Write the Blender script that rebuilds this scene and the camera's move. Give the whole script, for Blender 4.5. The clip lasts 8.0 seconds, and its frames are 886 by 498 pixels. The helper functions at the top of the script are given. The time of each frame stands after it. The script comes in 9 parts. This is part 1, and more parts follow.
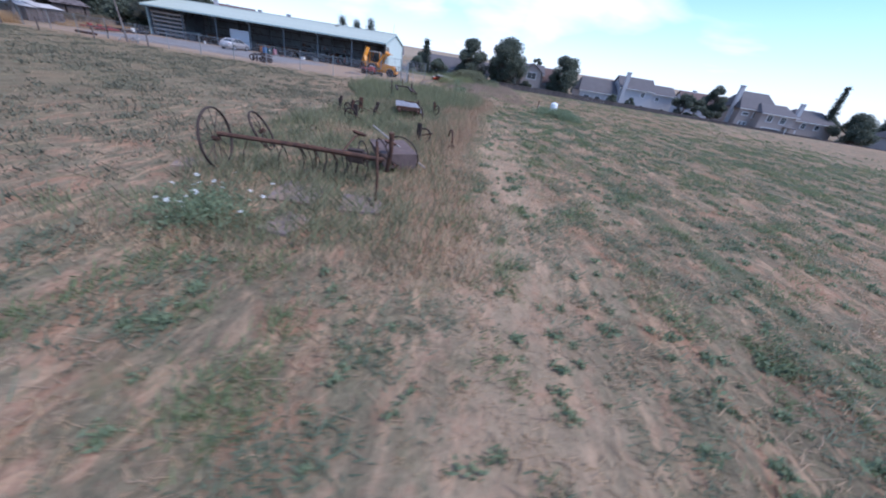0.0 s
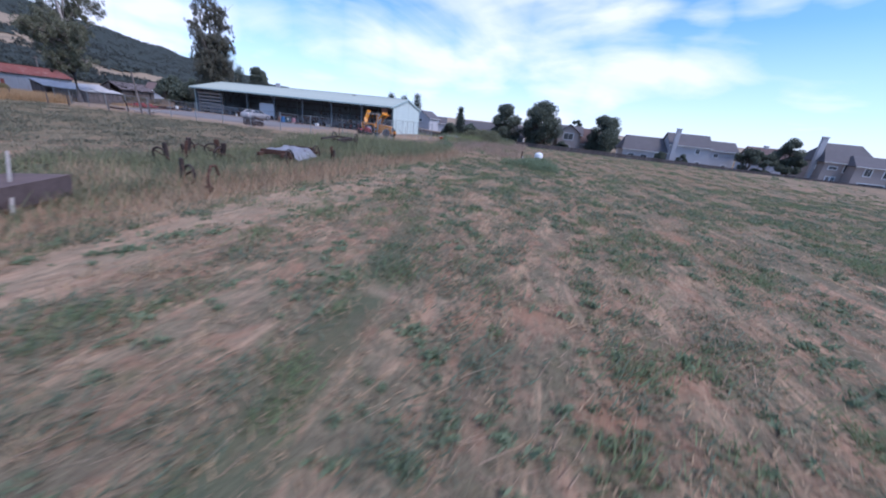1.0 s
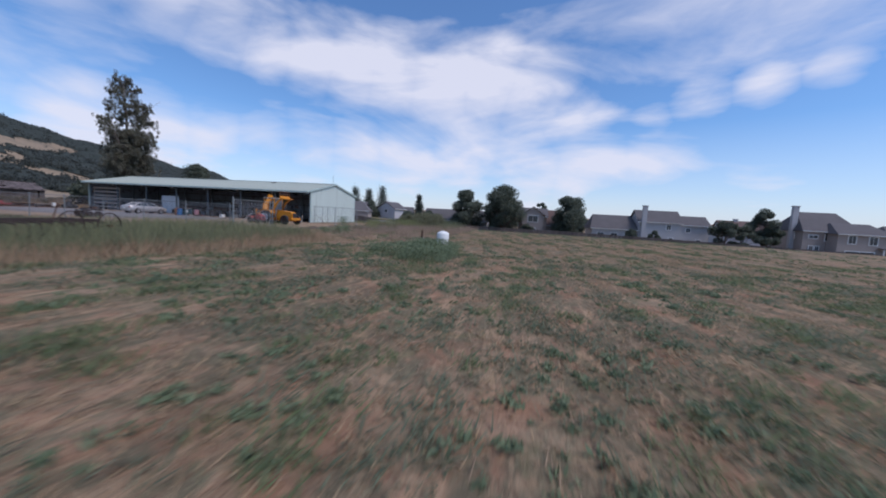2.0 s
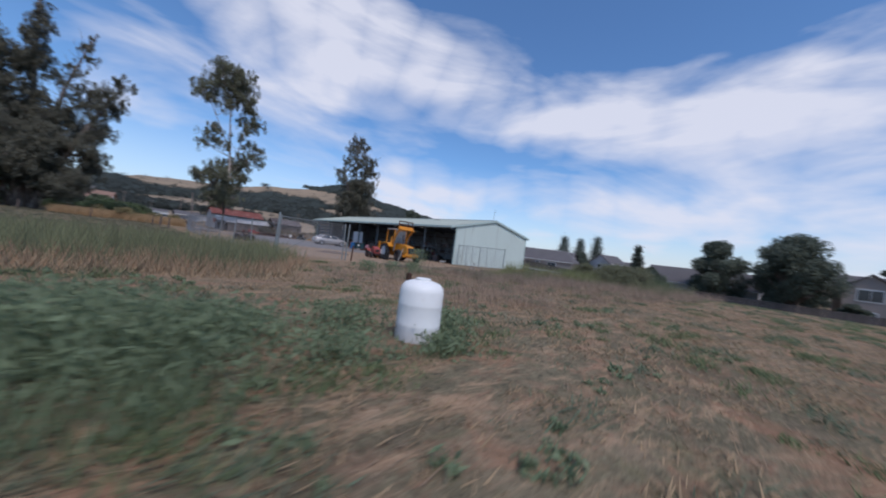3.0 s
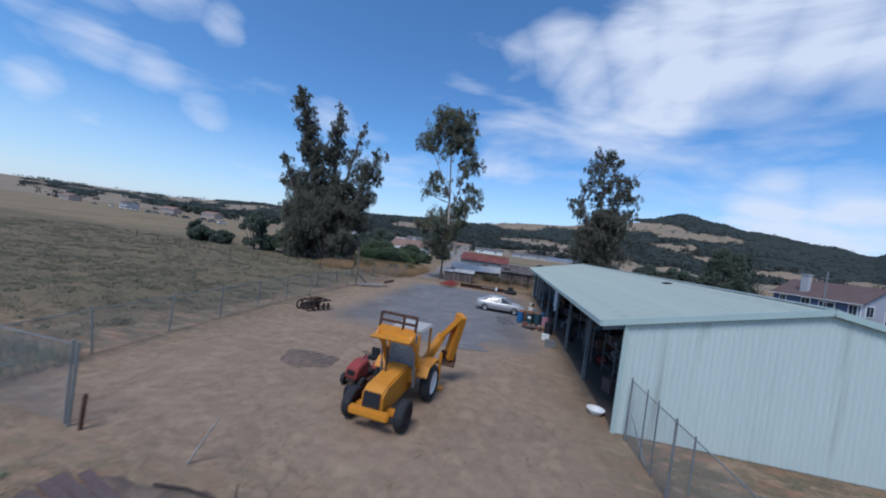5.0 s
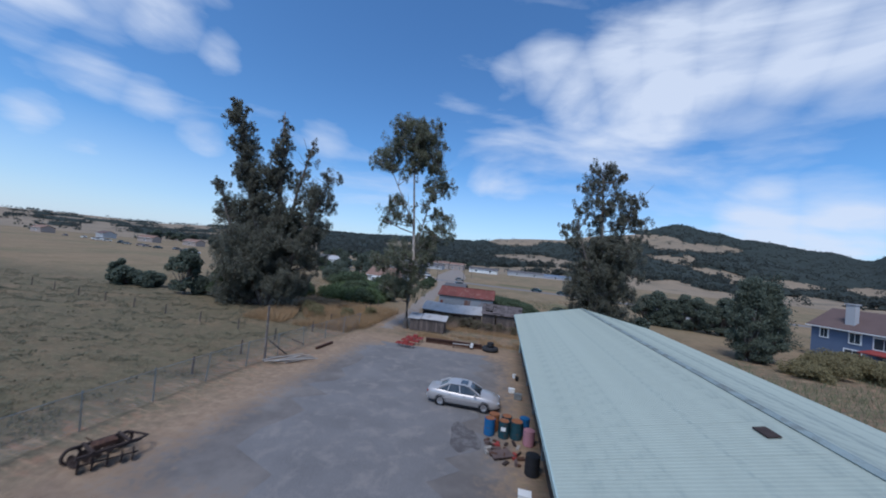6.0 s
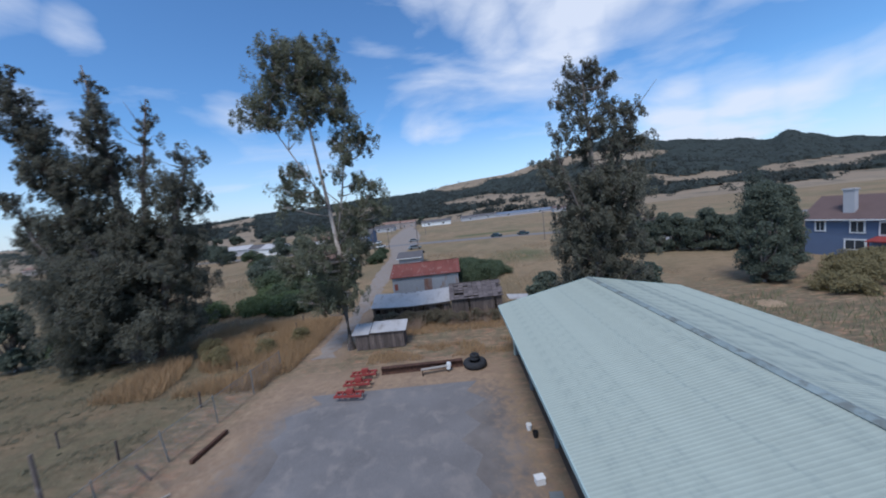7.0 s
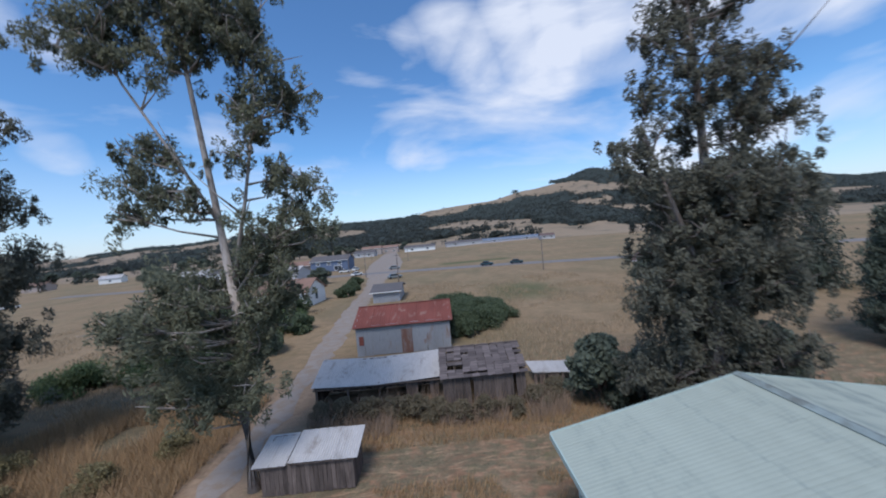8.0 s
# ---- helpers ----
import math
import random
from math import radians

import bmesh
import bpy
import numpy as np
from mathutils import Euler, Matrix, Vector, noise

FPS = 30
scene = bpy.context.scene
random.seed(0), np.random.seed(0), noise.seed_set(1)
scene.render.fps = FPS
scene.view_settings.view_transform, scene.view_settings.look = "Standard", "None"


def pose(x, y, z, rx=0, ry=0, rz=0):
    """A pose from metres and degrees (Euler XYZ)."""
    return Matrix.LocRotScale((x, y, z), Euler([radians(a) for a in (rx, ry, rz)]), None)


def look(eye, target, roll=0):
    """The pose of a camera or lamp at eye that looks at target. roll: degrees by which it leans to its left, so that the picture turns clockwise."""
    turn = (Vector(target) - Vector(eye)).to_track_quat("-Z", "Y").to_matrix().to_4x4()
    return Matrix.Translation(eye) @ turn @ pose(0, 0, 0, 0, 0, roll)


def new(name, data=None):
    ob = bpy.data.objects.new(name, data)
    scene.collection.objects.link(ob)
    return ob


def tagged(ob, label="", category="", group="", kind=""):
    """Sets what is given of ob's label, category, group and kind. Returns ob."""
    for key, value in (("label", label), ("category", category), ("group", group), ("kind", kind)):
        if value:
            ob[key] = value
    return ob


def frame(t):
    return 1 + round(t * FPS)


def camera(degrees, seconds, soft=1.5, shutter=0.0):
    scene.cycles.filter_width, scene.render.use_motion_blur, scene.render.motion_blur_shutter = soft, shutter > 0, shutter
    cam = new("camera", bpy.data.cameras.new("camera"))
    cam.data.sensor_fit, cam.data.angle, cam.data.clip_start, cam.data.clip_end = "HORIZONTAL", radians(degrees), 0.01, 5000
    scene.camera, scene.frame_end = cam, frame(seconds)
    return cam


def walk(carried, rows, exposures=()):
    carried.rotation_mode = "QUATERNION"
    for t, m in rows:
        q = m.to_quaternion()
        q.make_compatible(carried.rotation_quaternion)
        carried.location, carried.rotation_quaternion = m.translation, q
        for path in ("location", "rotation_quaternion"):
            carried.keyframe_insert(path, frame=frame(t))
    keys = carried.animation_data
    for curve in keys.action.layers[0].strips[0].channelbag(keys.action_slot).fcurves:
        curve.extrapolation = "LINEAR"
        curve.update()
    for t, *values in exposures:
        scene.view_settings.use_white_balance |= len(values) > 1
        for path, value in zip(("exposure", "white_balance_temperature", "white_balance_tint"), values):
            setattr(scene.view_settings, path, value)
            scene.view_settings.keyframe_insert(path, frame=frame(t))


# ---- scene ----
cam = camera(104.0, 8.0, soft=1.9, shutter=0.16)
PATH = [
    (0, (-59.643, -14.074, 3.133), (-50.850, -13.979, -1.630), 9.28),
    (0.5, (-57.723, -18.788, 2.930), (-48.834, -17.258, -1.386), 9.73),
    (1, (-53.157, -21.847, 2.459), (-43.975, -19.813, -0.941), 6.19),
    (1.2, (-51.110, -23.147, 2.328), (-41.760, -20.834, -0.361), 5.65),
    (2.3, (-36.000, -26.450, 1.520), (-26.236, -24.374, 0.928), 2.36),
    (2.5, (-32.826, -26.418, 1.414), (-23.286, -23.498, 0.735), 1.10),
    (3, (-25.098, -26.406, 1.437), (-18.446, -18.940, 1.453), 7.22),
    (3.5, (-18.210, -25.357, 1.912), (-14.805, -15.967, 1.432), 4.26),
    (4, (-12.182, -22.666, 2.969), (-11.575, -12.708, 2.281), 5.89),
    (4.5, (-7.503, -18.590, 4.339), (-8.551, -8.661, 3.790), 7.72),
    (4.7, (-6.122, -16.646, 5.013), (-7.783, -6.795, 4.565), 7.72),
    (5.8, (-2.887, -4.386, 8.780), (-4.758, 5.434, 9.025), 7.35),
    (6, (-2.703, -2.093, 9.352), (-4.435, 7.751, 9.643), 5.67),
    (6.5, (-2.965, 4.207, 10.696), (-4.260, 14.091, 9.899), 2.16),
    (7, (-3.591, 11.088, 11.694), (-4.006, 21.021, 10.619), -6.41),
    (7.5, (-4.095, 18.137, 11.929), (-3.162, 28.072, 11.287), -15.69),
    (8, (-4.320, 25.117, 11.487), (-4.185, 35.108, 11.090), -5.31),
]
EXPOSURES = [(0.0, 0.78, 5650, 20), (0.5, 0.58, 5600, 22), (1.2, 0.58, 5600, 24), (2.3, -0.06, 6300, 19), (2.6, -0.03, 6300, 19), (3.5, 0.08, 6000, 15), (4.2, 0.18, 5850, 14), (4.7, 0.08, 5720, 12), (5.8, 0.0, 5650, 11), (6.5, 0.03, 5760, 11), (7.0, 0.12, 5850, 12), (8.0, 0.17, 6000, 13)]
walk(cam, [(t, look(eye, target, roll)) for t, eye, target, roll in PATH], EXPOSURES)
# ---- world and sun ----
SUN_FROM = Vector((-0.16, -0.52, 0.84)).normalized()
sun_data = bpy.data.lights.new("sun", "SUN")
sun_data.energy, sun_data.angle, sun_data.color = 2.2, radians(20), (1.0, 0.94, 0.87)
sun = new("sun", sun_data)
sun.matrix_world = look(SUN_FROM * 60, (0, 0, 0))

world = bpy.data.worlds.new("sky")
scene.world = world
world.use_nodes = True


def math_node(tree, op, a, b=None, clamp=False):
    n = tree.nodes.new("ShaderNodeMath")
    n.operation, n.use_clamp = op, clamp
    for k, v in enumerate((a, b)):
        if v is None:
            continue
        if isinstance(v, (int, float)):
            n.inputs[k].default_value = v
        else:
            tree.links.new(v, n.inputs[k])
    return n.outputs[0]


def mix_node(tree, fac, a, b, mode="MIX"):
    n = tree.nodes.new("ShaderNodeMix")
    n.data_type, n.blend_type = "RGBA", mode
    for k, v in ((0, fac), (6, a), (7, b)):
        if isinstance(v, (int, float)):
            n.inputs[k].default_value = v
        elif isinstance(v, tuple):
            n.inputs[k].default_value = (*v[:3], 1)
        else:
            tree.links.new(v, n.inputs[k])
    return n.outputs[2]


def ramp_node(tree, fac, stops):
    n = tree.nodes.new("ShaderNodeValToRGB")
    r = n.color_ramp
    while len(r.elements) < len(stops):
        r.elements.new(0.5)
    for e, (p, c) in zip(r.elements, stops):
        e.position = p
        e.color = (c, c, c, 1) if isinstance(c, (int, float)) else (*c[:3], 1)
    tree.links.new(fac, n.inputs[0])
    return n.outputs[0]


def noise_node(tree, vec, scale, detail=4.0, rough=0.55, distort=0.0):
    n = tree.nodes.new("ShaderNodeTexNoise")
    n.inputs["Scale"].default_value, n.inputs["Detail"].default_value = scale, detail
    n.inputs["Roughness"].default_value, n.inputs["Distortion"].default_value = rough, distort
    if vec is not None:
        tree.links.new(vec, n.inputs["Vector"])
    return n.outputs[0]


def mapping_node(tree, vec, scale=(1, 1, 1), rot=(0, 0, 0), loc=(0, 0, 0)):
    n = tree.nodes.new("ShaderNodeMapping")
    n.inputs["Scale"].default_value, n.inputs["Rotation"].default_value = scale, [radians(a) for a in rot]
    n.inputs["Location"].default_value = loc
    tree.links.new(vec, n.inputs["Vector"])
    return n.outputs[0]


def build_sky():
    """Blue sky with streaks of thin cloud that lie in one high layer, thicker towards +x."""
    t = world.node_tree
    t.nodes.clear()
    sky = t.nodes.new("ShaderNodeTexSky")
    sky.sky_type, sky.sun_disc = "NISHITA", False
    sky.sun_elevation = math.asin(SUN_FROM.z)
    sky.sun_rotation = math.atan2(SUN_FROM.x, SUN_FROM.y)
    sky.altitude, sky.air_density, sky.dust_density, sky.ozone_density = 20, 1.0, 0.6, 2.0
    co = t.nodes.new("ShaderNodeTexCoord").outputs["Generated"]
    sep = t.nodes.new("ShaderNodeSeparateXYZ")
    t.links.new(co, sep.inputs[0])
    up = math_node(t, "MAXIMUM", math_node(t, "ADD", sep.outputs[2], 0.10), 0.03)
    flat = t.nodes.new("ShaderNodeCombineXYZ")
    t.links.new(math_node(t, "DIVIDE", sep.outputs[0], up), flat.inputs[0])
    t.links.new(math_node(t, "DIVIDE", sep.outputs[1], up), flat.inputs[1])
    streak = mapping_node(t, flat.outputs[0], (0.8, 1.5, 1), (0, 0, CLOUD_TURN), (3.1, 1.7, 0))
    puff = noise_node(t, mapping_node(t, co, (1, 1, 3.2), (0, 0, 0), (0.4, 0.2, 0.35)), 2.2, 8, 0.50, 0.5)
    big = math_node(t, "ADD", math_node(t, "MULTIPLY", noise_node(t, streak, 0.80, 4, 0.45, 0.55), 0.18), math_node(t, "MULTIPLY", puff, 0.82))
    fine = noise_node(t, mapping_node(t, co, (1.3, 1.3, 3.6), (0, 14, 0)), 7.0, 7, 0.6, 0.8)
    cloud = math_node(t, "ADD", math_node(t, "MULTIPLY", big, 0.92), math_node(t, "MULTIPLY", fine, 0.08))
    east = math_node(t, "MULTIPLY", sep.outputs[0], 0.02)
    cloud = math_node(t, "ADD", cloud, east)
    thick = 0.0
    for az, el, size, gain in CLOUD_BANKS:
        d = t.nodes.new("ShaderNodeVectorMath")
        d.operation = "DOT_PRODUCT"
        t.links.new(co, d.inputs[0])
        az, el = radians(az), radians(el)
        d.inputs[1].default_value = (math.sin(az) * math.cos(el), math.cos(az) * math.cos(el), math.sin(el))
        bank = math_node(t, "MULTIPLY", math_node(t, "SUBTRACT", d.outputs["Value"], math.cos(size)), gain / (1 - math.cos(size)), False)
        thick = math_node(t, "MAXIMUM", bank, thick)
    cloud = math_node(t, "ADD", cloud, thick)
    fac = ramp_node(t, cloud, [(0.50, 0.0), (0.58, 0.35), (0.70, 1.0)])
    low = ramp_node(t, sep.outputs[2], [(0.0, 0.80), (0.09, 0.38), (0.24, 0.0)])
    fac = math_node(t, "MAXIMUM", fac, low)
    blue = mix_node(t, 1.0, sky.outputs[0], (0.86, 1.20, 1.42), "MULTIPLY")
    lit = mix_node(t, math_node(t, "MULTIPLY", fac, 0.88), blue, CLOUD_WHITE)
    bg = t.nodes.new("ShaderNodeBackground")
    bg.inputs["Strength"].default_value = SKY_STRENGTH
    t.links.new(lit, bg.inputs[0])
    out = t.nodes.new("ShaderNodeOutputWorld")
    t.links.new(bg.outputs[0], out.inputs[0])


SKY_STRENGTH, CLOUD_WHITE, CLOUD_TURN = 0.10, (7.3, 7.6, 8.1), 62.0
# cloud banks: azimuth from +y towards +x and height in degrees, half the width in radians, how much thicker
CLOUD_BANKS = [(-1, 28.5, 0.07, 0.12), (4, 29.5, 0.10, 0.16), (9, 26.5, 0.10, 0.17), (15, 28.2, 0.11, 0.18), (21.5, 28.6, 0.12, 0.19), (28, 28.6, 0.12, 0.19), (34.5, 27, 0.11, 0.18), (40.5, 25, 0.11, 0.17), (46, 23, 0.11, 0.16), (51.5, 21.8, 0.11, 0.16),
               (57, 21.5, 0.13, 0.16), (63, 21, 0.14, 0.16), (69, 20.5, 0.15, 0.16), (76, 20, 0.16, 0.16), (84, 20, 0.14, 0.15), (91, 18, 0.14, 0.15), (97, 14, 0.12, 0.14),
               (20, 20, 0.07, 0.05), (31, 19.5, 0.07, 0.05), (33, 8.5, 0.10, 0.15), (39, 8.6, 0.11, 0.16), (45, 8.6, 0.11, 0.16), (51, 8.6, 0.12, 0.16), (57, 8.4, 0.13, 0.16), (64, 8.2, 0.14, 0.16), (72, 8.5, 0.16, 0.17), (81, 9, 0.18, 0.17), (90, 8.5, 0.16, 0.16),
               (100, 7.5, 0.16, 0.13), (110, 8, 0.16, 0.12), (120, 8, 0.14, 0.12), (129, 8.6, 0.12, 0.12), (108, 13.8, 0.06, 0.11), (113, 15.6, 0.07, 0.13), (119, 16.6, 0.06, 0.13), (125, 17.4, 0.05, 0.12), (131, 18, 0.05, 0.12), (126, 25.5, 0.12, 0.07),
               (-73, 12.3, 0.06, 0.10), (-67, 11.6, 0.07, 0.12), (-61, 11.3, 0.05, 0.12), (-62, 21, 0.08, 0.10), (-57, 18, 0.08, 0.10), (-52, 16.6, 0.06, 0.09), (-57, 27.5, 0.08, 0.10), (-51, 25, 0.08, 0.12), (-45, 23.8, 0.06, 0.11), (-46, 12.2, 0.06, 0.11), (-56, 8, 0.06, 0.06), (-30, 17.6, 0.07, 0.09), (-4.5, 13.0, 0.05, 0.05), (-2.2, 12.8, 0.05, 0.06), (0.2, 12.5, 0.05, 0.05)]
build_sky()
# ---- materials ----
def material(name, base, rough=0.8, metal=0.0, vary=0.25, big=0.6, small=9.0, bump=0.2, dirt=None, dirt_at=0.62, island=0.0, spec=0.3, streak=None):
    """A surface with its base colour, broad patches and fine grain, relief, and dirt or rust in patches of its own."""
    m = bpy.data.materials.new(name)
    m.use_nodes = True
    t = m.node_tree
    p = t.nodes["Principled BSDF"]
    co = t.nodes.new("ShaderNodeTexCoord").outputs["Object"]
    if streak:
        co = mapping_node(t, co, streak)
    a = noise_node(t, co, big, 5)
    b = noise_node(t, co, small, 6, 0.65)
    f = math_node(t, "ADD", math_node(t, "MULTIPLY", a, 0.5), math_node(t, "MULTIPLY", b, 0.5))
    dark = tuple(c * (1 - vary) for c in base)
    light = tuple(min(1.0, c * (1 + vary)) for c in base)
    col = mix_node(t, ramp_node(t, f, [(0.3, 0.0), (0.7, 1.0)]), dark, light)
    if dirt:
        d = noise_node(t, co, big * 2.3, 7, 0.65, 0.4)
        col = mix_node(t, ramp_node(t, d, [(dirt_at - 0.08, 0.0), (dirt_at + 0.06, 0.9)]), col, dirt)
    if island:
        g = t.nodes.new("ShaderNodeNewGeometry").outputs["Random Per Island"]
        o = t.nodes.new("ShaderNodeObjectInfo").outputs["Random"]
        r = math_node(t, "FRACT", math_node(t, "ADD", g, o))
        shade = math_node(t, "ADD", math_node(t, "MULTIPLY", r, 2 * island), 1 - island)
        hsv = t.nodes.new("ShaderNodeHueSaturation")
        t.links.new(col, hsv.inputs["Color"])
        t.links.new(shade, hsv.inputs["Value"])
        col = hsv.outputs[0]
    t.links.new(col, p.inputs["Base Color"])
    t.links.new(ramp_node(t, b, [(0.2, max(0.0, rough - 0.12)), (0.8, min(1.0, rough + 0.12))]), p.inputs["Roughness"])
    p.inputs["Metallic"].default_value = metal
    p.inputs["Specular IOR Level"].default_value = spec
    if bump:
        n = t.nodes.new("ShaderNodeBump")
        n.inputs["Strength"].default_value, n.inputs["Distance"].default_value = bump, 0.02
        t.links.new(b, n.inputs["Height"])
        t.links.new(n.outputs[0], p.inputs["Normal"])
    return m


def leaf_material(name, base, vary=0.35, glow=0.25, soft=0.0):
    m = bpy.data.materials.new(name)
    m.use_nodes = True
    t = m.node_tree
    p = t.nodes["Principled BSDF"]
    g = t.nodes.new("ShaderNodeNewGeometry").outputs["Random Per Island"]
    co = t.nodes.new("ShaderNodeTexCoord").outputs["Object"]
    f = math_node(t, "ADD", math_node(t, "MULTIPLY", g, 0.6), math_node(t, "MULTIPLY", noise_node(t, co, 0.5, 3), 0.4))
    col = mix_node(t, f, tuple(c * (1 - vary) for c in base), tuple(c * (1 + vary) for c in base))
    t.links.new(col, p.inputs["Base Color"])
    p.inputs["Roughness"].default_value, p.inputs["Specular IOR Level"].default_value = 0.6, 0.25
    tr = t.nodes.new("ShaderNodeBsdfTranslucent")
    t.links.new(col, tr.inputs[0])
    if soft:
        # a crown of many small leaves is lit more evenly than single flat ones
        n = t.nodes.new("ShaderNodeVectorMath")
        n.operation = "MULTIPLY_ADD"
        t.links.new(t.nodes.new("ShaderNodeNewGeometry").outputs["Normal"], n.inputs[0])
        n.inputs[1].default_value, n.inputs[2].default_value = (1 - soft,) * 3, (0, 0, soft)
        u = t.nodes.new("ShaderNodeVectorMath")
        u.operation = "NORMALIZE"
        t.links.new(n.outputs[0], u.inputs[0])
        t.links.new(u.outputs[0], p.inputs["Normal"])
    mx = t.nodes.new("ShaderNodeMixShader")
    mx.inputs[0].default_value = glow
    t.links.new(p.outputs[0], mx.inputs[1])
    t.links.new(tr.outputs[0], mx.inputs[2])
    t.links.new(mx.outputs[0], t.nodes["Material Output"].inputs[0])
    return m


def ground_material():
    """Mown dry field with green regrowth in rows; bare tan earth round the yard; worn strips."""
    m = bpy.data.materials.new("field")
    m.use_nodes = True
    t = m.node_tree
    p = t.nodes["Principled BSDF"]
    co = t.nodes.new("ShaderNodeTexCoord").outputs["Object"]
    sep = t.nodes.new("ShaderNodeSeparateXYZ")
    t.links.new(co, sep.inputs[0])
    x, y = sep.outputs[0], sep.outputs[1]
    rows = mapping_node(t, co, (0.75, 1.7, 1), (0, 0, 9))
    n_big = noise_node(t, co, 0.06, 4, 0.6)
    n_row = noise_node(t, rows, 1.5, 8, 0.68, 0.4)
    n_mid = noise_node(t, co, 2.2, 8, 0.66, 0.3)
    n_fine = noise_node(t, mapping_node(t, co, (1, 2.6, 1), (0, 0, 30)), 14, 5, 0.7, 0.8)
    n_tuft = noise_node(t, mapping_node(t, co, (1, 1.7, 1), (0, 0, 20)), 5.5, 6, 0.62, 1.4)
    straw = mix_node(t, ramp_node(t, n_fine, [(0.3, 0.0), (0.72, 1.0)]), (0.120, 0.066, 0.046), (0.44, 0.272, 0.178))
    straw = mix_node(t, ramp_node(t, n_tuft, [(0.42, 0.0), (0.60, 0.75)]), straw, mix_node(t, n_fine, (0.27, 0.172, 0.115), (0.52, 0.36, 0.24)))
    straw = mix_node(t, ramp_node(t, n_tuft, [(0.30, 0.8), (0.44, 0.0)]), straw, (0.105, 0.066, 0.048))
    soil = mix_node(t, ramp_node(t, n_mid, [(0.35, 0.0), (0.65, 1.0)]), straw, (0.225, 0.122, 0.078))
    green = mix_node(t, ramp_node(t, math_node(t, "ADD", math_node(t, "MULTIPLY", n_fine, 0.5), math_node(t, "MULTIPLY", n_tuft, 0.5)), [(0.36, 0.0), (0.62, 1.0)]), (0.045, 0.055, 0.040), (0.185, 0.185, 0.120))
    n_line = noise_node(t, mapping_node(t, co, (0.10, 1.7, 1), (0, 0, 9)), 1.1, 5, 0.6, 0.25)
    straw = mix_node(t, ramp_node(t, n_line, [(0.50, 0.0), (0.66, 0.85)]), straw, (0.46, 0.325, 0.21))
    gmask = math_node(t, "ADD", math_node(t, "MULTIPLY", n_row, 0.55), math_node(t, "ADD", math_node(t, "MULTIPLY", n_mid, 0.25), math_node(t, "MULTIPLY", math_node(t, "ADD", n_big, math_node(t, "MULTIPLY", n_fine, 0.9)), 0.30)))
    field = mix_node(t, ramp_node(t, gmask, [(0.575, 0.0), (0.69, 0.82)]), mix_node(t, 0.35, straw, soil), green)
    # bare reddish earth, thick green regrowth and mats of pale straw, each a step or two across
    n_soil = noise_node(t, mapping_node(t, co, (0.8, 1.3, 1), (0, 0, 9), (5, 3, 0)), 0.95, 7, 0.66, 0.7)
    field = mix_node(t, ramp_node(t, n_soil, [(0.52, 0.0), (0.63, 0.75)]), field, mix_node(t, n_fine, (0.205, 0.108, 0.068), (0.400, 0.235, 0.150)))
    n_lush = noise_node(t, mapping_node(t, co, (0.9, 1.3, 1), (0, 0, 14), (11, 7, 0)), 1.3, 7, 0.64, 0.9)
    field = mix_node(t, ramp_node(t, n_lush, [(0.55, 0.0), (0.67, 0.7)]), field, mix_node(t, n_fine, (0.070, 0.078, 0.046), (0.215, 0.200, 0.110)))
    n_mat = noise_node(t, mapping_node(t, co, (0.5, 1.9, 1), (0, 0, 9), (2, 9, 0)), 1.7, 7, 0.68, 0.8)
    field = mix_node(t, ramp_node(t, n_mat, [(0.52, 0.0), (0.66, 0.75)]), field, mix_node(t, n_fine, (0.28, 0.185, 0.115), (0.60, 0.43, 0.28)))
    field = mix_node(t, 1.0, field, (1.06, 1.0, 0.95), "MULTIPLY")
    bend = math_node(t, "ADD", x, 60.0)
    off = math_node(t, "ABSOLUTE", math_node(t, "SUBTRACT", math_node(t, "ADD", y, 20.6), math_node(t, "MULTIPLY", math_node(t, "MULTIPLY", bend, bend), 0.0065)))
    track = math_node(t, "MULTIPLY", math_node(t, "SUBTRACT", math_node(t, "ADD", 0.15, math_node(t, "MULTIPLY", n_tuft, 0.6)), off), 4.0, True)
    track = math_node(t, "MULTIPLY", track, math_node(t, "MULTIPLY", math_node(t, "SUBTRACT", 16.0, math_node(t, "ABSOLUTE", math_node(t, "ADD", bend, -4.0))), 0.15, True))
    field = mix_node(t, math_node(t, "MULTIPLY", track, 0.8), field, mix_node(t, n_fine, (0.050, 0.062, 0.035), (0.125, 0.140, 0.080)))
    # pasture past the lane is dry and tawny with a few green hollows
    tawny = mix_node(t, ramp_node(t, noise_node(t, co, 0.03, 6, 0.6), [(0.45, 0.0), (0.62, 1.0)]), (0.300, 0.205, 0.118), (0.150, 0.142, 0.074))
    n_field = noise_node(t, mapping_node(t, co, (1, 0.45, 1), (0, 0, -20)), 0.16, 8, 0.68, 0.6)
    tawny = mix_node(t, ramp_node(t, n_field, [(0.38, 0.0), (0.62, 1.0)]), mix_node(t, 0.35, tawny, (0.140, 0.105, 0.058)), mix_node(t, 0.4, tawny, (0.42, 0.290, 0.170)))
    tawny = mix_node(t, ramp_node(t, n_row, [(0.40, 0.35), (0.62, 0.0)]), tawny, (0.120, 0.095, 0.056))
    tawny = mix_node(t, math_node(t, "MULTIPLY", n_fine, 0.5), tawny, (0.27, 0.20, 0.13))
    edge = math_node(t, "MULTIPLY", math_node(t, "SUBTRACT", n_mid, 0.5), 5.0)

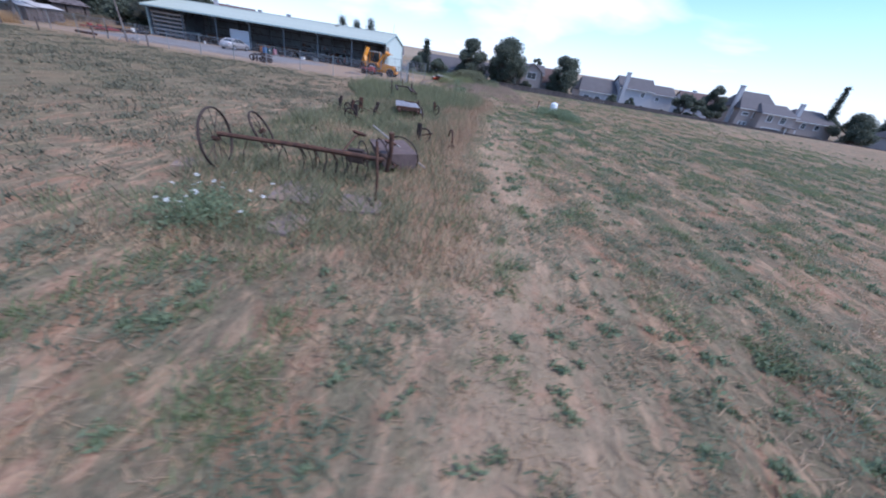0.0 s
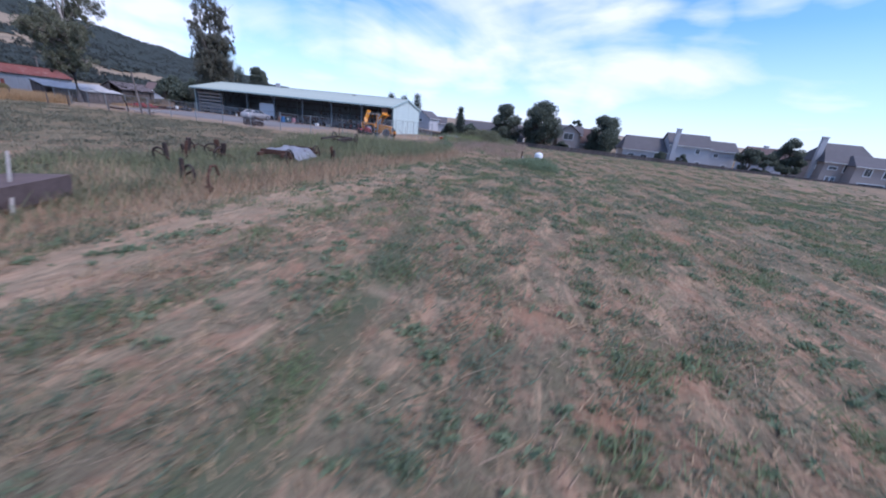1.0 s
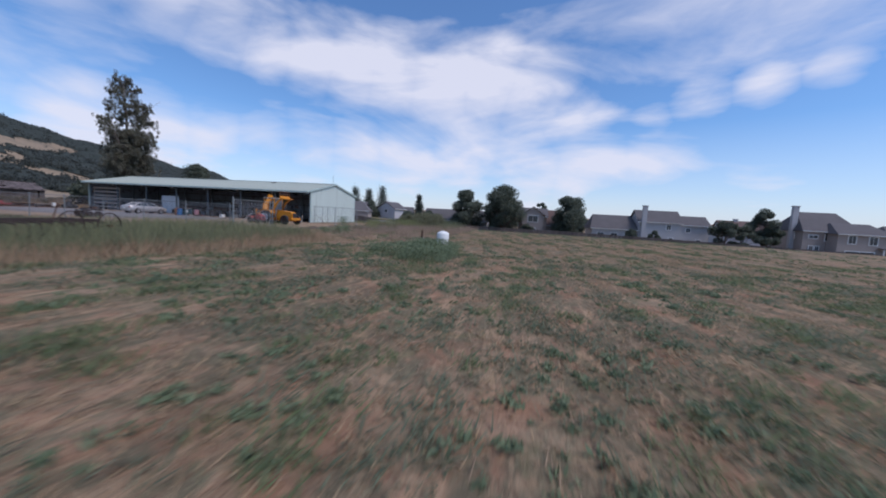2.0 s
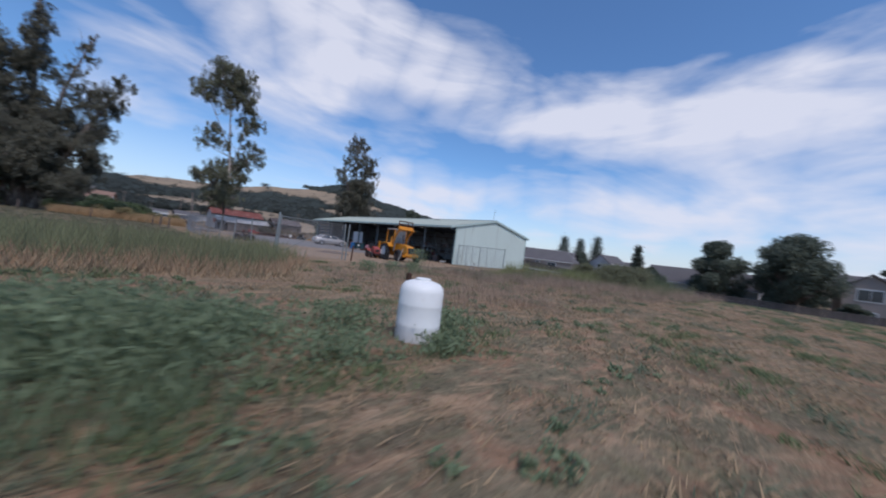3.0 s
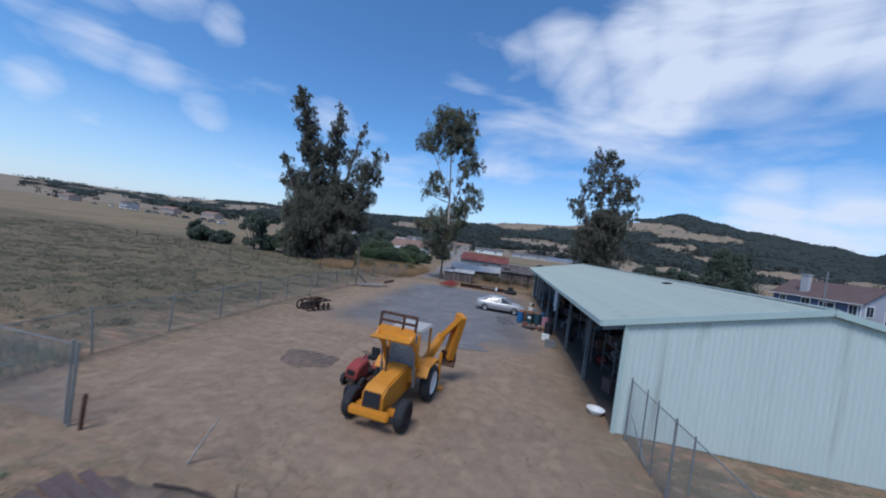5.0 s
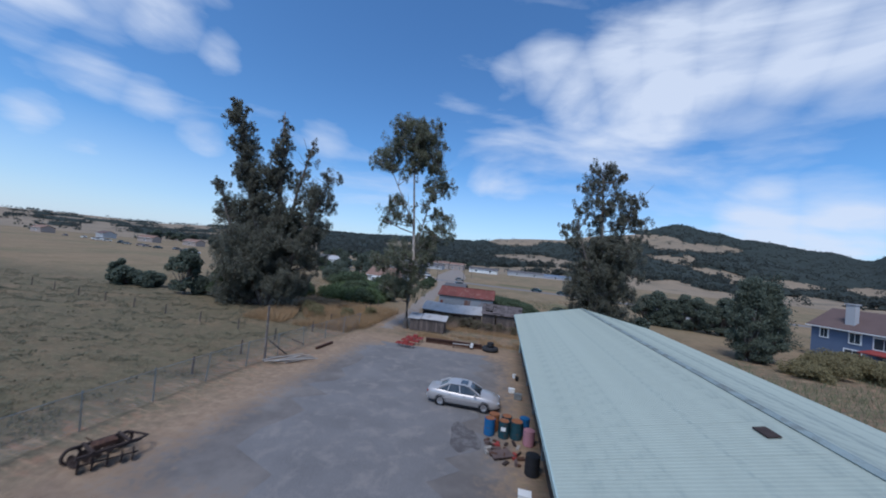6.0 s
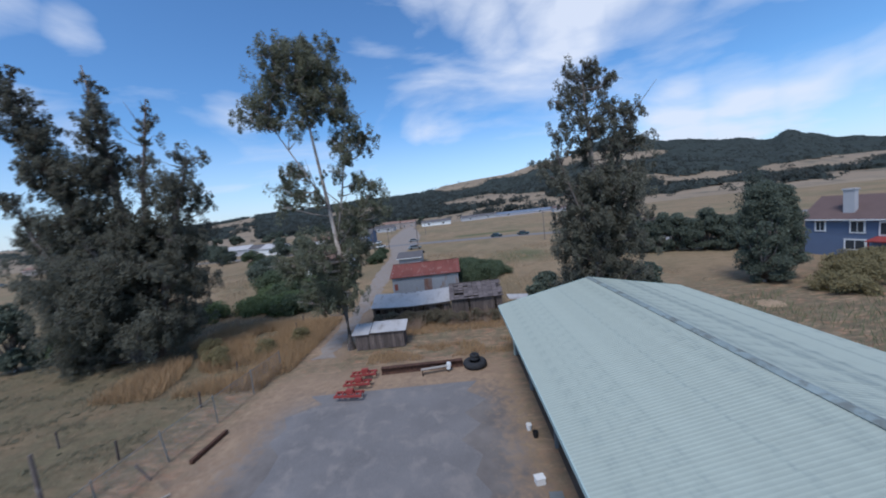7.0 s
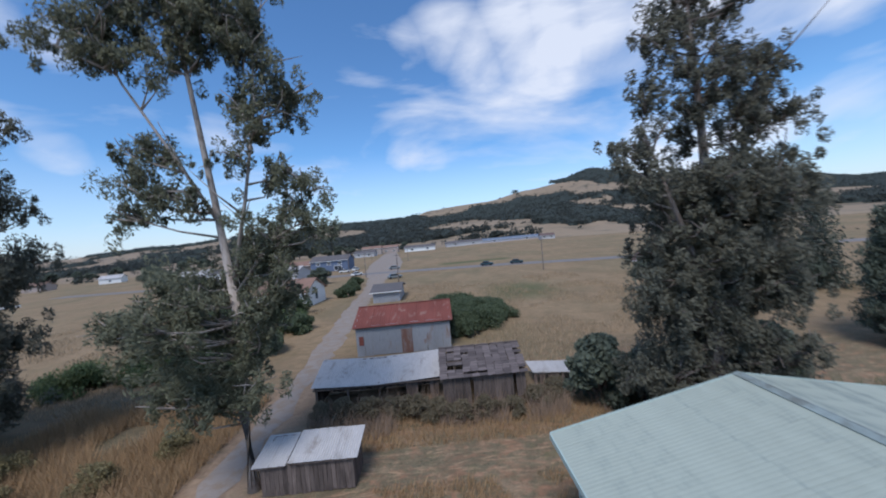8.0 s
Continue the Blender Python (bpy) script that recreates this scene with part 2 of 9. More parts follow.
    def band(v, lo, hi, soft):
        a = math_node(t, "MULTIPLY", math_node(t, "SUBTRACT", math_node(t, "ADD", v, edge), lo), 1 / soft, True)
        b = math_node(t, "MULTIPLY", math_node(t, "SUBTRACT", hi, math_node(t, "ADD", v, edge)), 1 / soft, True)
        return math_node(t, "MULTIPLY", a, b)

    far = band(y, 46.0, 4000.0, 16.0)
    n_patch = noise_node(t, mapping_node(t, co, (0.8, 1.25, 1), (0, 0, 14)), 0.55, 6, 0.62, 0.8)
    field = mix_node(t, ramp_node(t, n_patch, [(0.34, 0.55), (0.50, 0.0)]), field, mix_node(t, n_fine, (0.075, 0.058, 0.040), (0.20, 0.150, 0.100)))
    field = mix_node(t, ramp_node(t, n_patch, [(0.54, 0.0), (0.70, 0.5)]), field, mix_node(t, n_fine, (0.26, 0.175, 0.115), (0.56, 0.40, 0.265)))
    tawny = mix_node(t, ramp_node(t, n_patch, [(0.36, 0.5), (0.52, 0.0)]), tawny, mix_node(t, n_fine, (0.105, 0.085, 0.048), (0.24, 0.178, 0.100)))
    hollow = math_node(t, "MULTIPLY", math_node(t, "MULTIPLY", band(x, 2.0, 18.0, 5.0), band(y, 78.0, 100.0, 8.0)), 0.75)
    verge = math_node(t, "MULTIPLY", math_node(t, "MULTIPLY", band(x, -6.0, 26.0, 4.0), band(y, 157.0, 169.0, 3.0)), 0.8)
    tawny = mix_node(t, math_node(t, "MAXIMUM", hollow, verge), tawny, mix_node(t, n_mid, (0.060, 0.078, 0.034), (0.125, 0.135, 0.062)))
    col = mix_node(t, far, field, tawny)
    earth = mix_node(t, ramp_node(t, n_mid, [(0.3, 0.0), (0.7, 1.0)]), (0.262, 0.180, 0.122), (0.372, 0.262, 0.172))
    earth = mix_node(t, ramp_node(t, noise_node(t, co, 1.1, 6, 0.6, 0.5), [(0.50, 0.0), (0.70, 0.35)]), earth, (0.47, 0.335, 0.215))
    earth = mix_node(t, ramp_node(t, noise_node(t, co, 0.45, 6, 0.65, 0.8), [(0.36, 0.35), (0.52, 0.0)]), earth, (0.205, 0.148, 0.112))
    earth = mix_node(t, ramp_node(t, n_fine, [(0.5, 0.0), (0.8, 0.14)]), earth, (0.17, 0.12, 0.085))
    yard = math_node(t, "MULTIPLY", band(x, -21.0, 1.5, 3.5), band(y, -8.6, 39.0, 3.5))
    lane = math_node(t, "MULTIPLY", band(x, -19.5, -13.3, 2.0), band(y, 36.0, 58.0, 6.0))
    worn = math_node(t, "MULTIPLY", math_node(t, "MULTIPLY", band(x, -26.0, 1.0, 6.0), band(y, -20.0, -6.0, 5.0)), 0.55)
    bare = math_node(t, "MAXIMUM", math_node(t, "MAXIMUM", yard, lane), worn)
    strip = math_node(t, "MULTIPLY", math_node(t, "MULTIPLY", band(x, -75.0, -20.0, 5.0), band(y, -17.0, -13.4, 1.6)), 0.42)
    col = mix_node(t, strip, col, mix_node(t, n_fine, (0.24, 0.165, 0.105), (0.62, 0.45, 0.30)))
    west = math_node(t, "MULTIPLY", math_node(t, "MULTIPLY", band(x, -4000.0, -21.5, 3.0), band(y, -6.0, 58.0, 10.0)), 0.78)
    olive = mix_node(t, ramp_node(t, math_node(t, "ADD", math_node(t, "MULTIPLY", n_row, 0.6), math_node(t, "MULTIPLY", n_tuft, 0.4)), [(0.40, 0.0), (0.62, 1.0)]), (0.078, 0.072, 0.044), (0.225, 0.175, 0.105))
    olive = mix_node(t, ramp_node(t, noise_node(t, mapping_node(t, co, (0.6, 1.3, 1), (0, 0, 12), (4, 8, 0)), 0.5, 7, 0.66, 0.8), [(0.47, 0.0), (0.64, 0.5)]), olive, mix_node(t, n_fine, (0.075, 0.078, 0.042), (0.190, 0.172, 0.095)))
    olive = mix_node(t, ramp_node(t, noise_node(t, mapping_node(t, co, (0.7, 1.2, 1), (0, 0, 30)), 0.22, 6, 0.62, 0.6), [(0.50, 0.0), (0.66, 0.6)]), olive, mix_node(t, n_fine, (0.17, 0.115, 0.068), (0.31, 0.220, 0.130)))
    col = mix_node(t, west, col, olive)
    col = mix_node(t, bare, col, earth)
    stones = mix_node(t, ramp_node(t, noise_node(t, co, 0.35, 6, 0.6), [(0.42, 0.0), (0.62, 1.0)]), (0.150, 0.138, 0.131), (0.225, 0.204, 0.188))
    drive = math_node(t, "MULTIPLY", band(x, -17.0, -0.8, 2.0), band(y, 7.0, 34.0, 3.0))
    col = mix_node(t, math_node(t, "MULTIPLY", drive, 0.9), col, stones)
    t.links.new(col, p.inputs["Base Color"])
    p.inputs["Roughness"].default_value, p.inputs["Specular IOR Level"].default_value = 0.95, 0.1
    n = t.nodes.new("ShaderNodeBump")
    n.inputs["Strength"].default_value, n.inputs["Distance"].default_value = 0.6, 0.06
    t.links.new(n_fine, n.inputs["Height"])
    t.links.new(n.outputs[0], p.inputs["Normal"])
    return m


FIELD = ground_material()
GRAVEL = material("worn asphalt and gravel", (0.182, 0.168, 0.160), 0.92, 0, 0.28, 0.35, 14, 0.35, (0.242, 0.215, 0.195), 0.58)
LANE_GREY = material("grey lane surface", (0.270, 0.228, 0.195), 0.92, 0, 0.18, 0.5, 14, 0.3, (0.255, 0.190, 0.135), 0.54)
MINT = material("mint painted sheet metal", (0.375, 0.408, 0.340), 0.66, 0.0, 0.10, 0.3, 3, 0.03, (0.225, 0.262, 0.235), 0.60, streak=(1, 0.35, 1))
MINT_WALL = material("mint painted wall sheet", (0.535, 0.600, 0.545), 0.55, 0.0, 0.06, 0.25, 3, 0.03, (0.38, 0.41, 0.36), 0.67, streak=(2.2, 2.2, 0.18))
TRIM = material("pale green trim", (0.42, 0.51, 0.465), 0.5, 0, 0.08)
DARK_FRAME = material("dark steel frame", (0.16, 0.185, 0.20), 0.6, 0.3, 0.3)
INNER = material("grey inner sheet", (0.34, 0.37, 0.42), 0.7, 0.2, 0.25, dirt=(0.10, 0.07, 0.05))
WOOD_OLD = material("weathered grey boards", (0.135, 0.105, 0.090), 0.9, 0, 0.4, 1.2, 12, 0.5, (0.075, 0.058, 0.05), 0.55, island=0.3, streak=(3, 3, 0.4))
SHINGLE = material("rotten grey shingles", (0.125, 0.103, 0.100), 0.95, 0, 0.35, 1.0, 10, 0.5, (0.06, 0.05, 0.045), 0.58, island=0.35)
TIN = material("galvanised roofing", (0.46, 0.435, 0.415), 0.6, 0.05, 0.18, 0.5, 5, 0.1, (0.27, 0.23, 0.20), 0.62, streak=(1, 0.3, 1))
TIN_WALL = material("dull tin wall", (0.33, 0.34, 0.36), 0.6, 0.3, 0.2, 0.5, 5, 0.1, (0.26, 0.14, 0.09), 0.66, streak=(1, 1, 0.3))
RUSTY_TIN = material("rust streaked tin", (0.26, 0.21, 0.20), 0.7, 0.2, 0.25, 0.8, 6, 0.1, (0.20, 0.10, 0.07), 0.50, streak=(1, 1, 0.3))
RUST_ROOF = material("rusted red roofing", (0.205, 0.066, 0.050), 0.75, 0.1, 0.3, 0.6, 6, 0.15, (0.31, 0.19, 0.15), 0.64, streak=(1, 0.25, 1))
RUST = material("rusty iron", (0.115, 0.058, 0.038), 0.9, 0.2, 0.45, 3, 18, 0.4, (0.055, 0.032, 0.026), 0.55)
RUST_DARK = material("dark rusty iron", (0.060, 0.042, 0.036), 0.9, 0.2, 0.4, 3, 18, 0.4)
GALV = material("galvanised pipe", (0.27, 0.285, 0.28), 0.5, 0.5, 0.2, 2, 12, 0.1)
WIRE = material("galvanised wire", (0.30, 0.30, 0.31), 0.6, 0.4, 0.15, 2, 12, 0.0)
YELLOW = material("chrome yellow machine paint", (0.60, 0.235, 0.022), 0.45, 0, 0.12, 1.2, 9, 0.05, (0.33, 0.17, 0.06), 0.66)
RED = material("faded red paint", (0.30, 0.052, 0.044), 0.55, 0, 0.2, 1.5, 9, 0.05, (0.20, 0.06, 0.045), 0.6)
ORANGE = material("orange red boat paint", (0.52, 0.085, 0.03), 0.5, 0, 0.15, 1.5, 9, 0.05, (0.60, 0.55, 0.50), 0.7)
RUBBER = material("worn black rubber", (0.028, 0.028, 0.030), 0.85, 0, 0.3, 3, 20, 0.3, (0.10, 0.085, 0.07), 0.66)
BLACK = material("black plastic", (0.02, 0.02, 0.022), 0.6, 0, 0.2)
WHITE = material("white paint", (0.74, 0.73, 0.70), 0.55, 0, 0.06, 0.8, 8, 0.05)
TANK_WHITE = material("white plastic tank", (0.78, 0.77, 0.74), 0.45, 0, 0.04, 1.2, 8, 0.02, (0.62, 0.58, 0.52), 0.7)
SILVER = material("silver beige car paint", (0.47, 0.435, 0.415), 0.34, 0.3, 0.04, 1, 8, 0.0, spec=0.6)
CHROME = material("alloy", (0.60, 0.60, 0.61), 0.3, 0.9, 0.06)
BARREL_BLUE = material("blue drum", (0.02, 0.115, 0.27), 0.5, 0, 0.15, 2, 9, 0.05, (0.10, 0.06, 0.045), 0.66)
BARREL_TEAL = material("dark teal drum", (0.018, 0.06, 0.075), 0.5, 0, 0.2, 2, 9, 0.05, (0.10, 0.05, 0.03), 0.62)
BARREL_RUST = material("rust orange lid", (0.27, 0.105, 0.045), 0.8, 0, 0.3, 3, 12, 0.2)
PINK = material("faded pink plastic", (0.42, 0.20, 0.22), 0.6, 0, 0.12)
PIPE_WOOD = material("bleached timber", (0.34, 0.30, 0.26), 0.9, 0, 0.3, 2, 14, 0.3)
PLY = material("weathered plank", (0.125, 0.088, 0.078), 0.9, 0, 0.35, 2, 12, 0.3)
CONCRETE = material("old concrete", (0.200, 0.155, 0.142), 0.9, 0, 0.25, 1.5, 12, 0.25, (0.26, 0.185, 0.125), 0.5)
FENCE_WOOD = material("brown grey fence boards", (0.115, 0.095, 0.085), 0.9, 0, 0.25, 1, 9, 0.2, island=0.2)
WINDOW = material("dark window glass", (0.035, 0.045, 0.055), 0.12, 0, 0.1, 1, 4, 0.0, spec=0.6)
ROOF_GREY = material("grey shingle roof", (0.115, 0.105, 0.105), 0.9, 0, 0.18, 0.6, 10, 0.25)
ROOF_BROWN = material("brown shingle roof", (0.135, 0.090, 0.080), 0.9, 0, 0.18, 0.6, 10, 0.25)
ROOF_CLAY = material("faded clay tile roof", (0.245, 0.150, 0.112), 0.9, 0, 0.2, 0.6, 10, 0.25)
PALE_WALL = material("pale stucco", (0.44, 0.43, 0.43), 0.85, 0, 0.06, 0.5, 9, 0.1)
TAN_WALL = material("tan stucco", (0.36, 0.30, 0.265), 0.85, 0, 0.08, 0.5, 9, 0.1)
BLUE_WALL = material("blue grey siding", (0.115, 0.150, 0.225), 0.8, 0, 0.08, 0.5, 9, 0.1)
GREY_WALL = material("light grey siding", (0.42, 0.41, 0.44), 0.8, 0, 0.06, 0.5, 9, 0.1)
BARK = material("grey brown bark", (0.145, 0.115, 0.098), 0.9, 0, 0.35, 1, 8, 0.5, (0.33, 0.29, 0.26), 0.58, streak=(2, 2, 0.5))
BARK_PALE = material("pale peeling bark", (0.37, 0.32, 0.28), 0.85, 0, 0.3, 1, 8, 0.4, (0.17, 0.13, 0.11), 0.58, streak=(2, 2, 0.5))
GUM = leaf_material("grey green gum leaves", (0.195, 0.200, 0.130), 0.40, 0.45, 0.55)
GUM_DARK = leaf_material("dark gum leaves", (0.175, 0.172, 0.128), 0.40, 0.45, 0.55)
BRAMBLE = leaf_material("bright bramble leaves", (0.125, 0.165, 0.070), 0.4, 0.4, 0.45)
OAK = leaf_material("oak leaves", (0.125, 0.145, 0.105), 0.40, 0.4, 0.45)
CONIFER = leaf_material("conifer needles", (0.098, 0.115, 0.090), glow=0.45)
SHRUB = leaf_material("bright shrub leaves", (0.098, 0.124, 0.066), 0.4, 0.4, 0.4)
YELLOW_BUSH = leaf_material("yellow green fennel", (0.235, 0.195, 0.095), 0.35, 0.35, 0.45)
WEED = leaf_material("green weed leaves", (0.172, 0.215, 0.120), 0.45, 0.4, 0.25)
TALL_GREEN = leaf_material("tall green grass", (0.172, 0.180, 0.092), 0.45, 0.4, 0.5)
TALL_DRY = leaf_material("tall straw grass", (0.36, 0.262, 0.158), 0.35, 0.3, 0.5)
LANE_STRAW = leaf_material("tawny orange lane grass", (0.38, 0.245, 0.125), 0.4, 0.35, 0.5)
STRAW = leaf_material("cut straw", (0.35, 0.248, 0.160), 0.35, 0.3, 0.5)
TAWNY = leaf_material("tawny dead weeds", (0.30, 0.215, 0.150), 0.35, 0.3, 0.5)
PETAL = leaf_material("white petals", (0.80, 0.80, 0.76), 0.1)
# ---- building helpers ----
def empty_thing(name, at, rz=0.0, label="", category="", group="", kind=""):
    ob = new(name)
    ob.empty_display_size = 0.2
    ob.matrix_basis = pose(at[0], at[1], at[2], 0, 0, rz)
    return tagged(ob, label, category, group, kind)


def to_mesh(name, bm, mat, smooth=False):
    me = bpy.data.meshes.new(name)
    bm.normal_update()
    bm.to_mesh(me)
    bm.free()
    for one in (mat if isinstance(mat, (list, tuple)) else (mat,)):
        me.materials.append(one)
    if smooth:
        me.polygons.foreach_set("use_smooth", [True] * len(me.polygons))
    return me


def part(name, bm, mat, parent=None, label="", smooth=False):
    ob = new(name, to_mesh(name, bm, mat, smooth) if isinstance(bm, bmesh.types.BMesh) else bm)
    ob.parent = parent
    return tagged(ob, label) if label else ob


def thing(name, bm, mat, label, category, group="", kind="", at=(0, 0, 0), rz=0.0, smooth=False):
    ob = part(name, bm, mat, None, "", smooth)
    ob.matrix_basis = pose(at[0], at[1], at[2], 0, 0, rz)
    return tagged(ob, label, category, group, kind)


def box(bm, c, s, m=None, bevel=0.0):
    """A box round c with the edge lengths s, turned by m about its centre, its edges rounded by bevel."""
    made = bmesh.ops.create_cube(bm, size=1.0)["verts"]
    turn = (m.to_4x4() if m else Matrix())
    bmesh.ops.transform(bm, matrix=Matrix.Translation(c) @ turn @ Matrix.Diagonal((*s, 1)), verts=made)
    if bevel:
        edges = list({e for v in made for e in v.link_edges})
        bmesh.ops.bevel(bm, geom=edges, offset=bevel, segments=2, affect="EDGES")
    return bm


def rod(bm, p, q, r, r2=None, n=8):
    """A round bar from p to q that tapers from r to r2."""
    p, q = Vector(p), Vector(q)
    d = q - p
    if d.length < 1e-5:
        return bm
    made = bmesh.ops.create_cone(bm, cap_ends=True, segments=n, radius1=r, radius2=r if r2 is None else r2, depth=d.length)["verts"]
    bmesh.ops.transform(bm, matrix=Matrix.Translation((p + q) / 2) @ d.to_track_quat("Z", "Y").to_matrix().to_4x4(), verts=made)
    return bm


def tube(bm, points, radii, n=8):
    """A bent round limb through the points."""
    rings = []
    pts = [Vector(p) for p in points]
    for k, p in enumerate(pts):
        d = (pts[min(k + 1, len(pts) - 1)] - pts[max(k - 1, 0)]).normalized()
        q = d.to_track_quat("Z", "Y").to_matrix()
        rings.append([bm.verts.new(p + q @ Vector((math.cos(2 * math.pi * j / n), math.sin(2 * math.pi * j / n), 0)) * radii[k]) for j in range(n)])
    for a, b in zip(rings, rings[1:]):
        for j in range(n):
            bm.faces.new((a[j], a[(j + 1) % n], b[(j + 1) % n], b[j]))
    bm.faces.new(rings[0][::-1])
    bm.faces.new(rings[-1])
    return bm


def lathe(bm, profile, n=24, m=None):
    """Turns (radius, height) pairs round z; m lays it elsewhere."""
    rings = []
    for r, z in profile:
        rings.append([bm.verts.new((r * math.cos(2 * math.pi * j / n), r * math.sin(2 * math.pi * j / n), z)) for j in range(n)])
    for a, b in zip(rings, rings[1:]):
        for j in range(n):
            bm.faces.new((a[j], a[(j + 1) % n], b[(j + 1) % n], b[j]))
    bm.faces.new(rings[0][::-1])
    bm.faces.new(rings[-1])
    if m:
        bmesh.ops.transform(bm, matrix=m, verts=[v for ring in rings for v in ring])
    return bm


def prism(bm, outline, lo, hi, axis="y"):
    """An outline in the plane across the axis, drawn out from lo to hi. For y the outline is (x, z), for x (y, z), for z (x, y)."""
    def put(a, b, h):
        return {"y": (a, h, b), "x": (h, a, b), "z": (a, b, h)}[axis]
    first = [bm.verts.new(put(a, b, lo)) for a, b in outline]
    last = [bm.verts.new(put(a, b, hi)) for a, b in outline]
    n = len(outline)
    for k in range(n):
        bm.faces.new((first[k], first[(k + 1) % n], last[(k + 1) % n], last[k]))
    bm.faces.new(first[::-1])
    bm.faces.new(last)
    bmesh.ops.recalc_face_normals(bm, faces=bm.faces[:])
    return bm


def torus(bm, R, r, m=None, n=28, k=10, squash=1.0):
    """A ring about z."""
    grid = []
    for a in range(n):
        u = 2 * math.pi * a / n
        grid.append([bm.verts.new(((R + r * math.cos(2 * math.pi * b / k)) * math.cos(u), (R + r * math.cos(2 * math.pi * b / k)) * math.sin(u), squash * r * math.sin(2 * math.pi * b / k))) for b in range(k)])
    for a in range(n):
        for b in range(k):
            bm.faces.new((grid[a][b], grid[(a + 1) % n][b], grid[(a + 1) % n][(b + 1) % k], grid[a][(b + 1) % k]))
    if m:
        bmesh.ops.transform(bm, matrix=m, verts=[v for ring in grid for v in ring])
    return bm


def quads(name, corners, mat):
    """A mesh of many loose four-cornered leaves: corners is N x 4 x 3."""
    n = len(corners)
    me = bpy.data.meshes.new(name)
    me.vertices.add(4 * n)
    me.vertices.foreach_set("co", np.asarray(corners, np.float32).ravel())
    me.loops.add(4 * n)
    me.loops.foreach_set("vertex_index", np.arange(4 * n, dtype=np.int32))
    me.polygons.add(n)
    me.polygons.foreach_set("loop_start", np.arange(0, 4 * n, 4, dtype=np.int32))
    me.update(calc_edges=True)
    me.materials.append(mat)
    return me


def leaves(rng, centres, long, wide, droop=0.5):
    """Leaf quads at the centres, pointing anywhere but drooping."""
    n = len(centres)
    d = rng.normal(size=(n, 3))
    d[:, 2] = d[:, 2] * (1 - droop) - droop
    d /= np.linalg.norm(d, axis=1)[:, None]
    s = np.cross(d, rng.normal(size=(n, 3)))
    s /= np.linalg.norm(s, axis=1)[:, None] + 1e-9
    L = long * rng.uniform(0.6, 1.3, (n, 1))
    W = wide * rng.uniform(0.6, 1.3, (n, 1))
    a, b = centres - d * L / 2, centres + d * L / 2
    mid = centres
    return np.stack([a, mid + s * W / 2, b, mid - s * W / 2], axis=1)


def blades(rng, roots, height, wide, lean=0.35, stalk=1.0):
    """Upright grass blades from the roots: thin quads, narrow at the tip."""
    n = len(roots)
    ang = rng.uniform(0, 2 * np.pi, n)
    h = height * rng.uniform(0.5, 1.2, n)
    tip = roots + np.stack([np.cos(ang) * lean * h, np.sin(ang) * lean * h, h * stalk], 1)
    side = np.stack([-np.sin(ang + 0.7), np.cos(ang + 0.7), np.zeros(n)], 1) * (wide * rng.uniform(0.6, 1.4, n))[:, None]
    return np.stack([roots - side / 2, roots + side / 2, tip + side / 8, tip - side / 8], 1)


def clump(rng, c, r, n, flat=(1, 1, 1)):
    """n places in a ragged ball round c."""
    d = rng.normal(size=(n, 3))
    d /= np.linalg.norm(d, axis=1)[:, None]
    return np.asarray(c) + d * (r * rng.uniform(0.25, 1.0, (n, 1)) ** 0.6) * np.asarray(flat)
# ---- ground, lane and hills ----
def smooth(v):
    v = min(1.0, max(0.0, v))
    return v * v * (3 - 2 * v)


def ground_z(x, y):
    """The field falls two metres towards the houses, and on to the south."""
    return -smooth((x - 8) / 44) * (2.0 * smooth((34 - y) / 30) + 0.9 * min(2.0, max(0.0, (-40 - y) / 60)))


def steps(lo, hi, fine_lo, fine_hi, fine):
    out, v = [], fine_lo
    while v <= fine_hi:
        out.append(v)
        v += fine
    d = fine
    while out[-1] < hi:
        d *= 1.35
        out.append(min(hi, out[-1] + d))
    d = fine
    while out[0] > lo:
        d *= 1.35
        out.insert(0, max(lo, out[0] - d))
    return out


def build_ground():
    xs, ys = steps(-2600, 2600, -72, 64, 2.0), steps(-2600, 2600, -112, 60, 2.0)
    bm = bmesh.new()
    rows = []
    for x in xs:
        row = []
        for y in ys:
            near = abs(x + 20) < 90 and abs(y) < 110
            lump = 0.05 * noise.noise((x * 0.21, y * 0.21, 0)) if near and (y < -9 or x < -24) else 0.0
            row.append(bm.verts.new((x, y, ground_z(x, y) + lump)))
        rows.append(row)
    for a, b in zip(rows, rows[1:]):
        for k in range(len(ys) - 1):
            bm.faces.new((a[k], b[k], b[k + 1], a[k + 1]))
    return thing("ground", bm, FIELD, "mown dry field with green regrowth and bare earth", "field", kind="structure", smooth=True)


build_ground()


